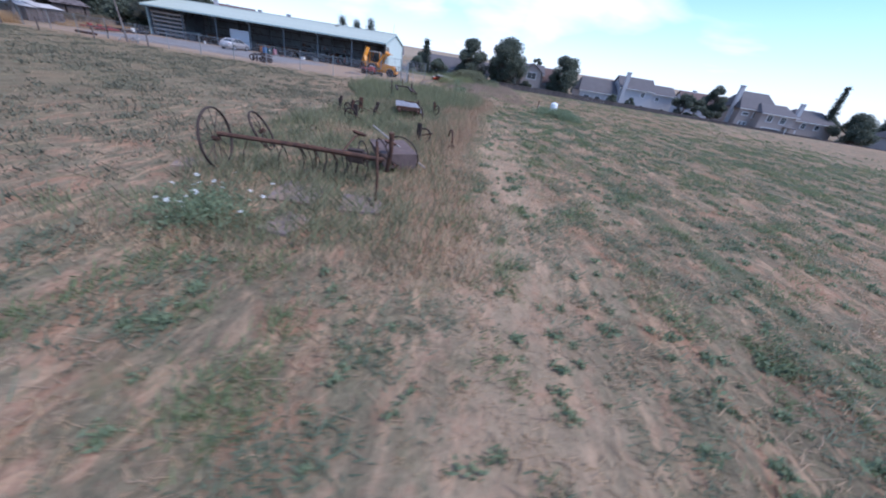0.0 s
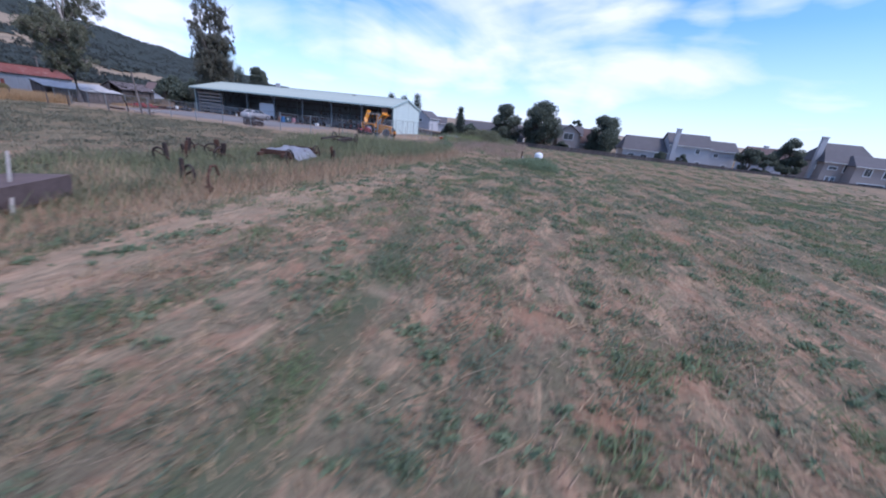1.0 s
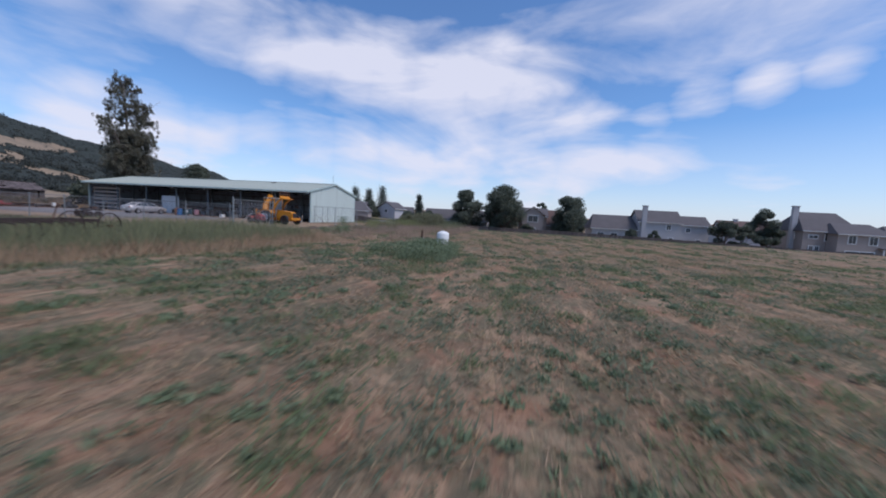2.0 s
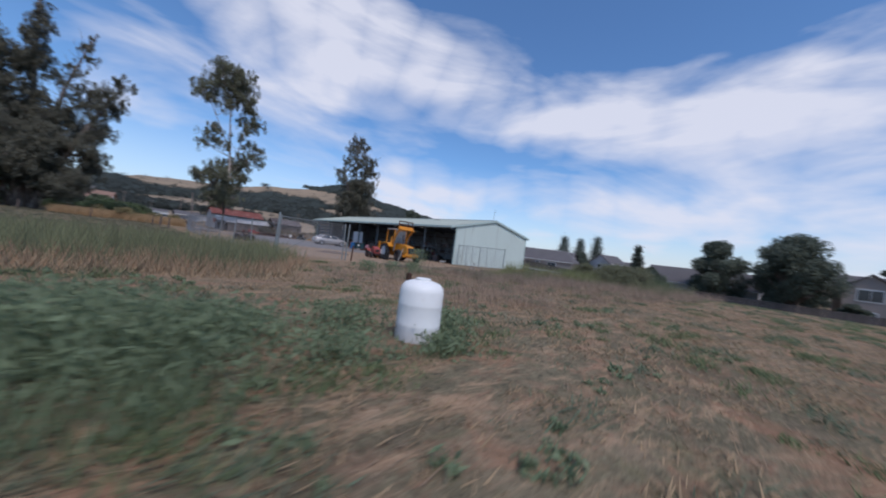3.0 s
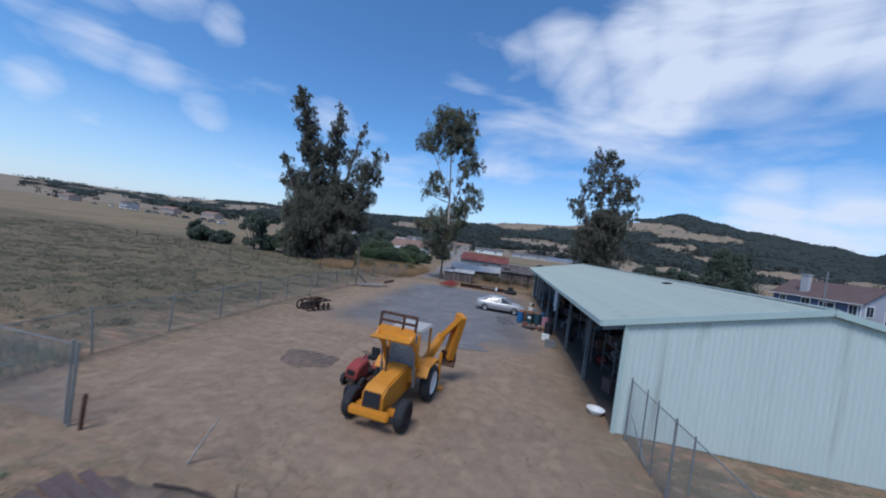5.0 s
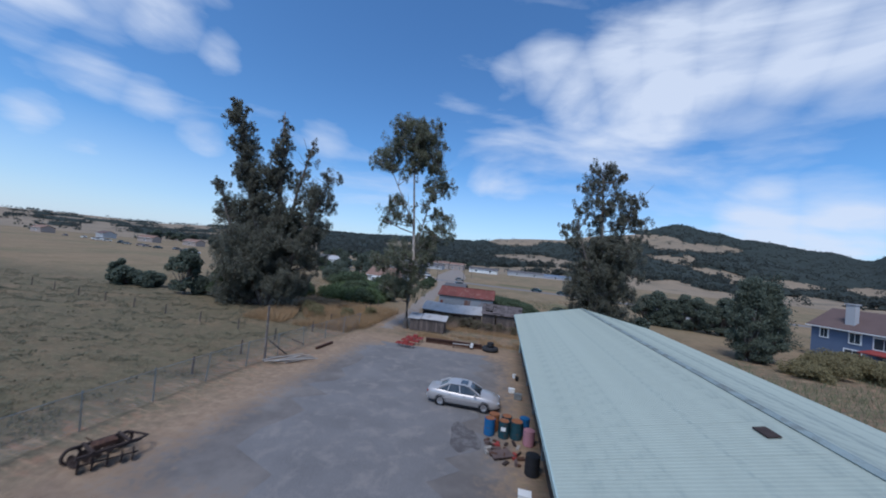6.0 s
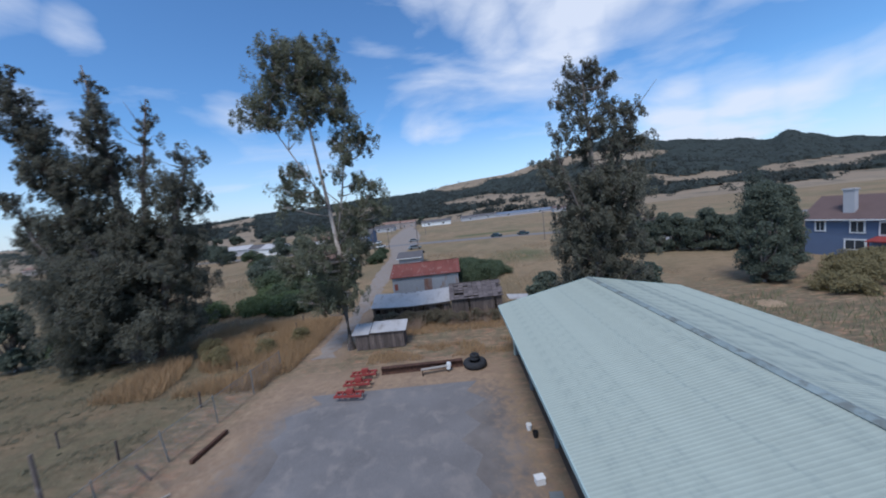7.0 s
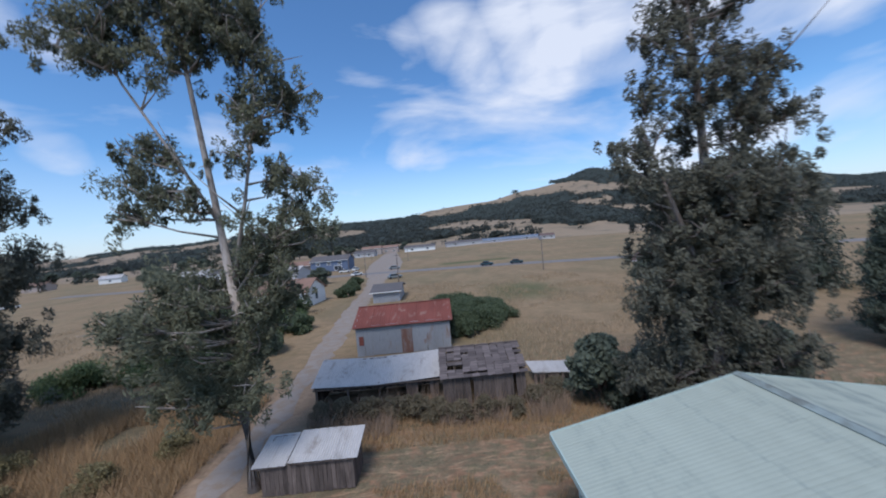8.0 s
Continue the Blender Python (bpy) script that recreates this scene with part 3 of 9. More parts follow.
def ribbon(name, centre, widths, z, mat, label, category, kind="structure", ragged=0.6, seed=1):
    """A strip of ground along a bent centre line, with ragged edges."""
    bm = bmesh.new()
    rnd = random.Random(seed)
    pts = []
    for (p, q), (w0, w1) in zip(zip(centre, centre[1:]), zip(widths, widths[1:])):
        n = max(2, int((Vector(q) - Vector(p)).length / 1.2))
        for k in range(n):
            f = k / n
            pts.append((Vector(p).lerp(Vector(q), f), w0 + (w1 - w0) * f))
    pts.append((Vector(centre[-1]), widths[-1]))
    last = None
    for k, (p, w) in enumerate(pts):
        d = (pts[min(k + 1, len(pts) - 1)][0] - pts[max(k - 1, 0)][0]).normalized()
        s = Vector((-d.y, d.x))
        a, b = p + s * (w / 2 + rnd.uniform(-ragged, ragged)), p - s * (w / 2 + rnd.uniform(-ragged, ragged))
        row = [bm.verts.new((*a.lerp(b, j / 6), z + (0.006 if 0 < j < 6 else -0.004))) for j in range(7)]
        if last:
            for j in range(6):
                bm.faces.new((last[j], last[j + 1], row[j + 1], row[j]))
        last = row
    bmesh.ops.recalc_face_normals(bm, faces=bm.faces[:])
    if bm.faces[0].normal.z < 0:
        bmesh.ops.reverse_faces(bm, faces=bm.faces[:])
    return thing(name, bm, mat, label, category, kind=kind, smooth=True)


ribbon("driveway", [(-6.6, 6.5), (-8.3, 13), (-8.9, 24), (-9.0, 33.6)], [2.4, 9.6, 11.4, 10.6], 0.012, GRAVEL, "worn grey asphalt yard dusted with gravel", "driveway", ragged=1.1)
ribbon("lane", [(-16.4, 40), (-16.6, 46), (-16.9, 53), (-18.0, 66), (-19.2, 80), (-20.8, 100), (-22.3, 118), (-23.6, 132), (-26.0, 155), (-31, 200), (-46, 330), (-52, 390)], [1.6, 1.7, 1.9, 2.6, 3.2, 3.6, 4.2, 6.5, 13.0, 16.0, 10.0, 8.0], 0.020, LANE_GREY, "narrow worn grey lane past the sheds", "road", ragged=0.4, seed=2)
ribbon("cross_road", [(-170, 176), (-25, 150), (16, 140), (40, 131), (160, 104), (420, 55)], [7.0] * 6, 0.028, GRAVEL, "grey country road across the pasture", "road", ragged=0.1, seed=3)

# azimuth from +y towards +x in degrees, angle of the skyline, distance of the crest
SKYLINE = [(-96, 0.5, 1900), (-75, 0.7, 1900), (-64, 1.0, 1900), (-50, 1.2, 1800), (-37, 2.0, 1300), (-26, 2.7, 1100), (-19, 2.75, 1050), (-12, 2.9, 1050), (-5.5, 3.05, 1050), (-1, 4.1, 1100),
           (8, 4.75, 1150), (14.7, 5.85, 1150), (19.5, 6.5, 1150), (24, 7.5, 1150), (27.5, 6.5, 1200), (31, 5.7, 1300), (38, 4.55, 1500), (41, 3.75, 1580), (42.5, 4.5, 1600),
           (44.2, 3.7, 1570), (46.5, 2.8, 1550), (51, 1.9, 1500), (56, 1.35, 1500), (62, 0.5, 1500), (75, 0.4, 1500), (130, 0.35, 1500)]


def skyline(az):
    for (a, e, r), (b, f, s) in zip(SKYLINE, SKYLINE[1:]):
        if a <= az <= b:
            k = (az - a) / (b - a)
            k = k * k * (3 - 2 * k)
            return e + (f - e) * k, r + (s - r) * k
    return 0.5, 1500


def hill_z(az, r):
    e, crest = skyline(az)
    top = crest * math.tan(radians(e + 0.4 * smooth((az + 25) / 10))) + 6
    f = (r - 300) / (crest - 300)
    if f <= 0:
        return -3.0
    x, y = r * math.sin(radians(az)), r * math.cos(radians(az))
    rough = noise.fractal((x * 0.004, y * 0.004, 3), 1.0, 2.0, 4) * 0.10 * top * min(1.0, 4 * f) * (1 - 0.75 * smooth((f - 0.6) / 0.4))
    if f <= 1:
        return -3.0 + top * (0.35 * f + 0.65 * f ** 2.1) + 3.0 * f + rough
    return top * max(0.0, 1 - (f - 1) * 1.4) + rough * 0.3


# open grass between the woods: azimuth, height, half width, half height, in degrees
GLADES = [(0.5, 4.0, 5.5, 1.2), (8, 4.7, 5.5, 1.0), (16.5, 5.3, 3.5, 0.9), (21, 5.3, 3.5, 0.6), (26, 4.4, 5.5, 0.6), (23.5, 2.6, 3.0, 0.6), (28, 1.2, 3.6, 0.6), (4, 0.9, 6.0, 0.8), (11, 0.7, 5.0, 0.6), (33, 0.4, 5.0, 0.7), (45, 0.4, 6, 0.7), (-16, 1.2, 5, 0.8)]
HILL_GRASS = material("tawny hill grass with scrub", (0.270, 0.200, 0.130), 0.95, 0, 0.20, 0.012, 0.2, 0.0, (0.125, 0.105, 0.070), 0.60)
FAR_WOODS = leaf_material("distant oak woods", (0.058, 0.067, 0.058), 0.2, 0.35, 0.7)


CANOPY = material("distant oak canopy", (0.046, 0.054, 0.048), 0.95, 0, 0.30, 0.05, 0.35, 0.0, (0.040, 0.050, 0.044), 0.56, spec=0.05)


def build_hills():
    bm = bmesh.new()
    az_list = [-96 + 0.75 * k for k in range(int(226 / 0.75) + 1)]
    r_list = [300, 330, 370, 420, 480, 550, 630, 720, 810, 900, 980, 1050, 1110, 1170, 1240, 1320, 1420, 1500, 1570, 1610, 1700, 1850, 2050]
    rows = []
    for az in az_list:
        rows.append([bm.verts.new((r * math.sin(radians(az)), r * math.cos(radians(az)), hill_z(az, r))) for r in r_list])
    for a, b in zip(rows, rows[1:]):
        for k in range(len(r_list) - 1):
            bm.faces.new((a[k], b[k], b[k + 1], a[k + 1]))
    bmesh.ops.recalc_face_normals(bm, faces=bm.faces[:])
    if sum(f.normal.z for f in bm.faces) < 0:
        bmesh.ops.reverse_faces(bm, faces=bm.faces[:])
    thing("hills", bm, HILL_GRASS, "distant tawny grass hills with dark woods", "hills", kind="structure", smooth=True)
    # woods: one uneven canopy with ragged edges, and single crowns standing out of it and along its rim
    def wooded(az, r):
        e, crest = skyline(az)
        x, y = r * math.sin(radians(az)), r * math.cos(radians(az))
        f = (r - 300) / (crest - 300)
        el = math.degrees(math.atan2(hill_z(az, r) - 10, r)) - 0.3
        wood = noise.fractal((x * 0.0060 + 7, y * 0.0090, 1.5), 1.0, 2.0, 4) * 0.8
        glade = max([1 - ((az - a) / da) ** 2 - ((el - b) / db) ** 2 for a, b, da, db in GLADES])
        return not (wood < 1.7 * glade - 0.1 or (f < 0.22 and wood < 0.25) or (az < -30 and wood < 0.1) or r > crest * 1.02 or hill_z(az, r) < 2.5 or (abs(x + 22) < 16 and y < 400))
    bm = bmesh.new()
    verts = {}

    def top(a, k):
        if (a, k) not in verts:
            az, r = -60 + 0.4 * a, 380 + 13 * k
            x, y = r * math.sin(radians(az)), r * math.cos(radians(az))
            lump = noise.fractal((x * 0.05, y * 0.05, 2), 1.0, 2.0, 3)
            inside = all(wooded(az + da, r + dr) for da, dr in ((0.4, 0), (-0.4, 0), (0, 13), (0, -13)))
            verts[a, k] = bm.verts.new((x, y, hill_z(az, r) + (5.0 + 3.2 * lump if inside else 0.3)))
        return verts[a, k]
    for a in range(300):
        for k in range(93):
            if wooded(-60 + 0.4 * (a + 0.5), 380 + 13 * (k + 0.5)):
                bm.faces.new((top(a, k), top(a, k + 1), top(a + 1, k + 1), top(a + 1, k)))
    bm.normal_update()
    for f in bm.faces:
        if f.normal.z < 0:
            f.normal_flip()
    bm.normal_update()
    thing("woodland", bm, CANOPY, "dark oak woodland covering the distant hills", "woods", kind="stuff", smooth=True)
    rng = np.random.default_rng(5)
    crowns, n = [], 0
    tries = 0
    while n < 15000 and tries < 120000:
        tries += 1
        az = rng.uniform(-62, 62)
        e, crest = skyline(az)
        r = rng.uniform(380, crest * 1.01)
        x, y = r * math.sin(radians(az)), r * math.cos(radians(az))
        if not wooded(az, r) and (rng.random() > 0.02 or (abs(x + 22) < 16 and y < 400)):
            continue
        size = rng.uniform(2.6, 5.2)
        m = 30 if r < 620 else (22 if r < 900 else 16)
        pts = clump(rng, (x, y, hill_z(az, r) + size * 0.42 + rng.uniform(0.5, 3.5) * wooded(az, r)), size, m, (1, 1, 0.8))
        crowns.append(leaves(rng, pts, size * 0.55, size * 0.42, 0.0))
        n += 1
    me = quads("far_woods", np.concatenate(crowns), FAR_WOODS)
    tagged(new("far_woods", me), "dark oak woods on the distant hills", "woods", kind="stuff")


build_hills()

# ---- the long open-fronted barn ----
BL, BW = 37.15, 12.4                 # length along y, width along x
EAVE_X, EAVE_Z, RIDGE_X, RIDGE_Z, BACK_X, BACK_Z = -0.89, 4.0, 6.07, 5.53, 12.88, 4.18


def roof_z(x):
    return EAVE_Z + (RIDGE_Z - EAVE_Z) * (x - EAVE_X) / (RIDGE_X - EAVE_X) if x < RIDGE_X else BACK_Z + (RIDGE_Z - BACK_Z) * (BACK_X - x) / (BACK_X - RIDGE_X)


def rib_profile(width, pitch, deep):
    """Points (along, out) of a ribbed sheet."""
    out, v = [], 0.0
    while v < width - 1e-6:
        out += [(v, 0.0), (v + pitch * 0.55, 0.0), (v + pitch * 0.68, deep), (v + pitch * 0.87, deep)]
        v += pitch
    return [(a, o) for a, o in out if a < width] + [(width, 0.0)]


def roof_sheet(x0, z0, x1, z1, width, pitch=0.155, deep=0.009):
    """A ribbed sheet, width along y, from the eave (x0, z0) up to (x1, z1), sagging a little between."""
    bm = bmesh.new()
    up = Vector((-(z1 - z0), 0, x1 - x0)).normalized()
    if up.z < 0:
        up = -up
    rows = []
    for k in range(9):
        f = k / 8
        base = Vector((x0 + (x1 - x0) * f, 0, z0 + (z1 - z0) * f))
        rows.append([bm.verts.new(base + Vector((0, a, 0)) + up * o) for a, o in rib_profile(width, pitch, deep)])
    low = [bm.verts.new(v.co - up * 0.012) for v in rows[0]]
    for a, b in zip([low] + rows, rows):
        for j in range(len(a) - 1):
            if a is not b:
                bm.faces.new((a[j], a[j + 1], b[j + 1], b[j]))
    bmesh.ops.recalc_face_normals(bm, faces=bm.faces[:])
    if sum(f.normal.z for f in bm.faces) < 0:
        bmesh.ops.reverse_faces(bm, faces=bm.faces[:])
    return bm


def build_barn():
    barn = empty_thing("barn", (0, 0, 0), 0, "long open-fronted barn with mint green sheet metal roof", "barn")
    roof = part("roof", prism(bmesh.new(), [(EAVE_X + 0.1, EAVE_Z - 0.10), (RIDGE_X, RIDGE_Z - 0.10), (BACK_X - 0.1, BACK_Z - 0.10), (BACK_X - 0.1, BACK_Z - 0.06), (RIDGE_X, RIDGE_Z - 0.06), (EAVE_X + 0.1, EAVE_Z - 0.06)], 0.05, BL - 0.05), INNER, barn, "dark purlin deck under mint sheets")
    wide = 0.93
    count = int(round((BL + 0.3) / wide))
    wide = (BL + 0.3) / count
    left = to_mesh("roof_sheet", roof_sheet(EAVE_X, EAVE_Z, RIDGE_X, RIDGE_Z, wide + 0.012), MINT)
    right = to_mesh("roof_sheet", roof_sheet(BACK_X, BACK_Z, RIDGE_X, RIDGE_Z, wide + 0.012), MINT)
    for k in range(count):
        for me in (left, right):
            ob = part("roof_sheet", me, None, roof)
            ob.location = (0, -0.15 + k * wide, 0.003 * (k % 2))
    bm = bmesh.new()
    prism(bm, [(RIDGE_X - 0.2, RIDGE_Z - 0.02), (RIDGE_X, RIDGE_Z + 0.04), (RIDGE_X + 0.2, RIDGE_Z - 0.02), (RIDGE_X + 0.2, RIDGE_Z + 0.0), (RIDGE_X, RIDGE_Z + 0.06), (RIDGE_X - 0.2, RIDGE_Z + 0.0)], -0.18, BL + 0.18)
    part("ridge_cap", bm, GALV_GREEN, barn, "dull grey green folded ridge cap")
    for y in (-0.16, BL + 0.16):
        bm = bmesh.new()
        for (xa, za), (xb, zb) in (((EAVE_X, EAVE_Z), (RIDGE_X, RIDGE_Z)), ((RIDGE_X, RIDGE_Z), (BACK_X, BACK_Z))):
            d = math.atan2(zb - za, xb - xa)
            box(bm, ((xa + xb) / 2, y, (za + zb) / 2 - 0.08), (math.hypot(xb - xa, zb - za), 0.05, 0.22), Matrix.Rotation(-d, 3, "Y"))
        part("barge_board", bm, TRIM, barn)
    part("fascia", box(bmesh.new(), (EAVE_X - 0.02, BL / 2, EAVE_Z - 0.10), (0.06, BL + 0.3, 0.20)), TRIM, barn)
    part("fascia", box(bmesh.new(), (BACK_X + 0.02, BL / 2, BACK_Z - 0.10), (0.06, BL + 0.3, 0.20)), TRIM, barn)

    def end_wall(y, out):
        wall = part("end_wall", prism(bmesh.new(), [(0.06, 0.05), (BW - 0.06, 0.05), (BW - 0.06, roof_z(BW) - 0.16), (RIDGE_X, RIDGE_Z - 0.16), (0.06, roof_z(0) - 0.16)], y - 0.05 if out > 0 else y, y if out > 0 else y + 0.05), INNER, barn)
        n = 13
        w = BW / n
        for k in range(n):
            x0, x1 = k * w, (k + 1) * w
            bm = bmesh.new()
            prof = rib_profile(w + 0.01, 0.19, 0.018)
            lows, highs = [], []
            for a, o in prof:
                yy = y + out * (0.012 + o + 0.003 * (k % 2))
                lows.append(bm.verts.new((x0 + a, yy, 0.02)))
                highs.append(bm.verts.new((x0 + a, yy, roof_z(min(x0 + a, BW)) - 0.15)))
            for j in range(len(prof) - 1):
                bm.faces.new((lows[j], lows[j + 1], highs[j + 1], highs[j]))
            bmesh.ops.recalc_face_normals(bm, faces=bm.faces[:])
            part("wall_sheet", bm, MINT_WALL, wall)
        for x in (0.0, BW):
            part("corner_trim", box(bmesh.new(), (x, y + out * 0.02, (roof_z(x) - 0.15) / 2), (0.14, 0.10, roof_z(x) - 0.17)), TRIM, wall)

    end_wall(0.0, -1)
    end_wall(BL, 1)
    back = part("back_wall", box(bmesh.new(), (BW - 0.03, BL / 2, 2.05), (0.05, BL - 0.1, 4.0)), INNER, barn)
    for k in range(42):
        bm = bmesh.new()
        prof = rib_profile(BL / 42, 0.19, 0.018)
        a = [bm.verts.new((BW + 0.004 + o, k * BL / 42 + v, 0.02)) for v, o in prof]
        b = [bm.verts.new((BW + 0.004 + o, k * BL / 42 + v, roof_z(BW) - 0.1)) for v, o in prof]
        for j in range(len(prof) - 1):
            bm.faces.new((a[j], a[j + 1], b[j + 1], b[j]))
        part("wall_sheet", bm, MINT_WALL, back)
    for z in (1.2, 2.3, 3.4):
        part("girt", box(bmesh.new(), (BW - 0.13, BL / 2, z), (0.14, BL - 0.2, 0.09)), WOOD_OLD, barn)
    # front posts, the beam they carry, rafters that reach out under the eave
    for k in range(8):
        y = min(BL - 0.15, max(0.15, k * BL / 7))
        part("post", box(bmesh.new(), (0.10, y, 1.92), (0.16, 0.16, 3.84), None, 0.012), DARK_FRAME, barn)
        part("post", box(bmesh.new(), (6.07, y, 2.6), (0.16, 0.16, 5.2), None, 0.012), DARK_FRAME, barn)
        bm = bmesh.new()
        for xa, xb in ((EAVE_X + 0.12, RIDGE_X), (RIDGE_X, BACK_X - 0.2)):
            za, zb = roof_z(xa) - 0.26, roof_z(xb) - 0.26
            box(bm, ((xa + xb) / 2, y, (za + zb) / 2), (math.hypot(xb - xa, zb - za), 0.10, 0.28), Matrix.Rotation(-math.atan2(zb - za, xb - xa), 3, "Y"))
        part("rafter", bm, DARK_FRAME, barn)
        if 0 < k < 7:
            part("eave_light", box(bmesh.new(), (EAVE_X + 0.35, y, EAVE_Z - 0.30), (0.22, 0.16, 0.14), None, 0.02), WHITE, barn, "small pale bracket under the eave")
    part("front_beam", box(bmesh.new(), (0.10, BL / 2, 3.90), (0.14, BL - 0.3, 0.22)), DARK_FRAME, barn)
    # floor slab, its base colour much darker than the yard earth outside
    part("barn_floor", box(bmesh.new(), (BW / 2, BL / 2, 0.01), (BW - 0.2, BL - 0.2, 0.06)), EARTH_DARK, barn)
    part("aerial", rod(rod(bmesh.new(), (RIDGE_X, 0.3, RIDGE_Z + 0.05), (RIDGE_X, 0.3, RIDGE_Z + 1.25), 0.018), (RIDGE_X - 0.2, 0.3, RIDGE_Z + 1.0), (RIDGE_X + 0.2, 0.3, RIDGE_Z + 1.0), 0.008), GALV, barn)
    part("roof_patch", box(bmesh.new(), (5.1, 9.4, roof_z(5.1) + 0.045), (0.36, 0.62, 0.05), Matrix.Rotation(-0.225, 3, "Y"), 0.012), RUST_DARK, barn, "dark torn flap on the roof")


GALV_GREEN = material("dull ridge metal", (0.25, 0.295, 0.28), 0.6, 0.0, 0.2, 0.8, 6, 0.1, (0.16, 0.17, 0.15), 0.55)
EARTH_DARK = material("dark brown earth", (0.085, 0.068, 0.055), 0.95, 0, 0.3, 1, 12, 0.3)
build_barn()
# ---- trees and bushes ----
def gum_tree(name, at, stems, clumps, leaf, bark, label, seed, leaf_size=(0.42, 0.12), density=1.0, twigs=10, sleeve=(99, 0.0)):
    """A tall gum: bent stems [(points, radii)], clumps of drooping leaves [(x, y, z, radius)], and bare limbs out to them."""
    rng = np.random.default_rng(seed)
    rnd = random.Random(seed)
    tree = empty_thing(name, at, 0, label, "tree")
    trunk = bmesh.new()
    spine = []
    for points, radii in stems:
        tube(trunk, points, radii, 9)
        for p, q in zip(points, points[1:]):
            for k in range(6):
                spine.append(Vector(p).lerp(Vector(q), k / 6))
    part("trunk", trunk, bark, tree, smooth=True)
    limbs = bmesh.new()
    cents = []
    more = []
    for x, y, z, r in clumps:
        more.append((x, y, z, r))
        for k in range(2):
            a, d = rnd.uniform(0, 6.28), r * rnd.uniform(0.6, 1.15)
            more.append((x + d * math.cos(a), y + d * math.sin(a), z + rnd.uniform(-0.9, 0.7) * r, r * rnd.uniform(0.5, 0.8)))
    # leafy shoots close along the stems, above the height sleeve[0]
    for s in spine:
        if s.z > sleeve[0] and rnd.random() < sleeve[1]:
            more.append((s.x + rnd.uniform(-1, 1), s.y + rnd.uniform(-1, 1), s.z + rnd.uniform(-0.4, 0.6), rnd.uniform(0.55, 0.95)))
    for x, y, z, r in more:
        c = Vector((x, y, z))
        below = [s for s in spine if s.z < z - 0.25 * (abs(x) + abs(y)) ** 0.5] or spine
        s = min(below, key=lambda v: (v - c).length + 0.3 * abs(v.z - (z - 1.5)))
        mid = s.lerp(c, 0.5) + Vector((rnd.uniform(-0.4, 0.4), rnd.uniform(-0.4, 0.4), -0.2))
        tube(limbs, [s, mid, c], [0.05 + 0.02 * r, 0.04, 0.02], 5)
        for k in range(3):
            e = c + Vector((rnd.uniform(-r, r), rnd.uniform(-r, r), rnd.uniform(-0.5 * r, r)))
            tube(limbs, [mid.lerp(c, 0.6), c.lerp(e, 0.5), e], [0.04, 0.03, 0.012], 4)
        # several small ragged tufts make one clump
        for k in range(max(6, int(13 * r))):
            o = rng.normal(size=3)
            o /= np.linalg.norm(o)
            cc = np.array([x, y, z]) + o * r * rng.uniform(0.1, 1.35) * np.array([1, 1, 1.05])
            cents.append(clump(rng, cc, r * rng.uniform(0.2, 0.5), int(36 * r * density), (0.85, 0.85, 1.25)))
    for k in range(twigs):
        s = rnd.choice(spine[len(spine) // 3:])
        e = s + Vector((rnd.uniform(-1, 1), rnd.uniform(-1, 1), rnd.uniform(0.4, 1.3))) * rnd.uniform(1.0, 2.3)
        tube(limbs, [s, s.lerp(e, 0.5) + Vector((0, 0, -0.1)), e], [0.06, 0.035, 0.012], 4)
    part("branchwork", limbs, bark, tree, smooth=True)
    pts = np.concatenate(cents)
    pts[:, 2] = np.maximum(pts[:, 2], 0.15)
    part("crown", quads("crown", leaves(rng, pts, *leaf_size, 0.6), leaf), None, tree)
    return tree


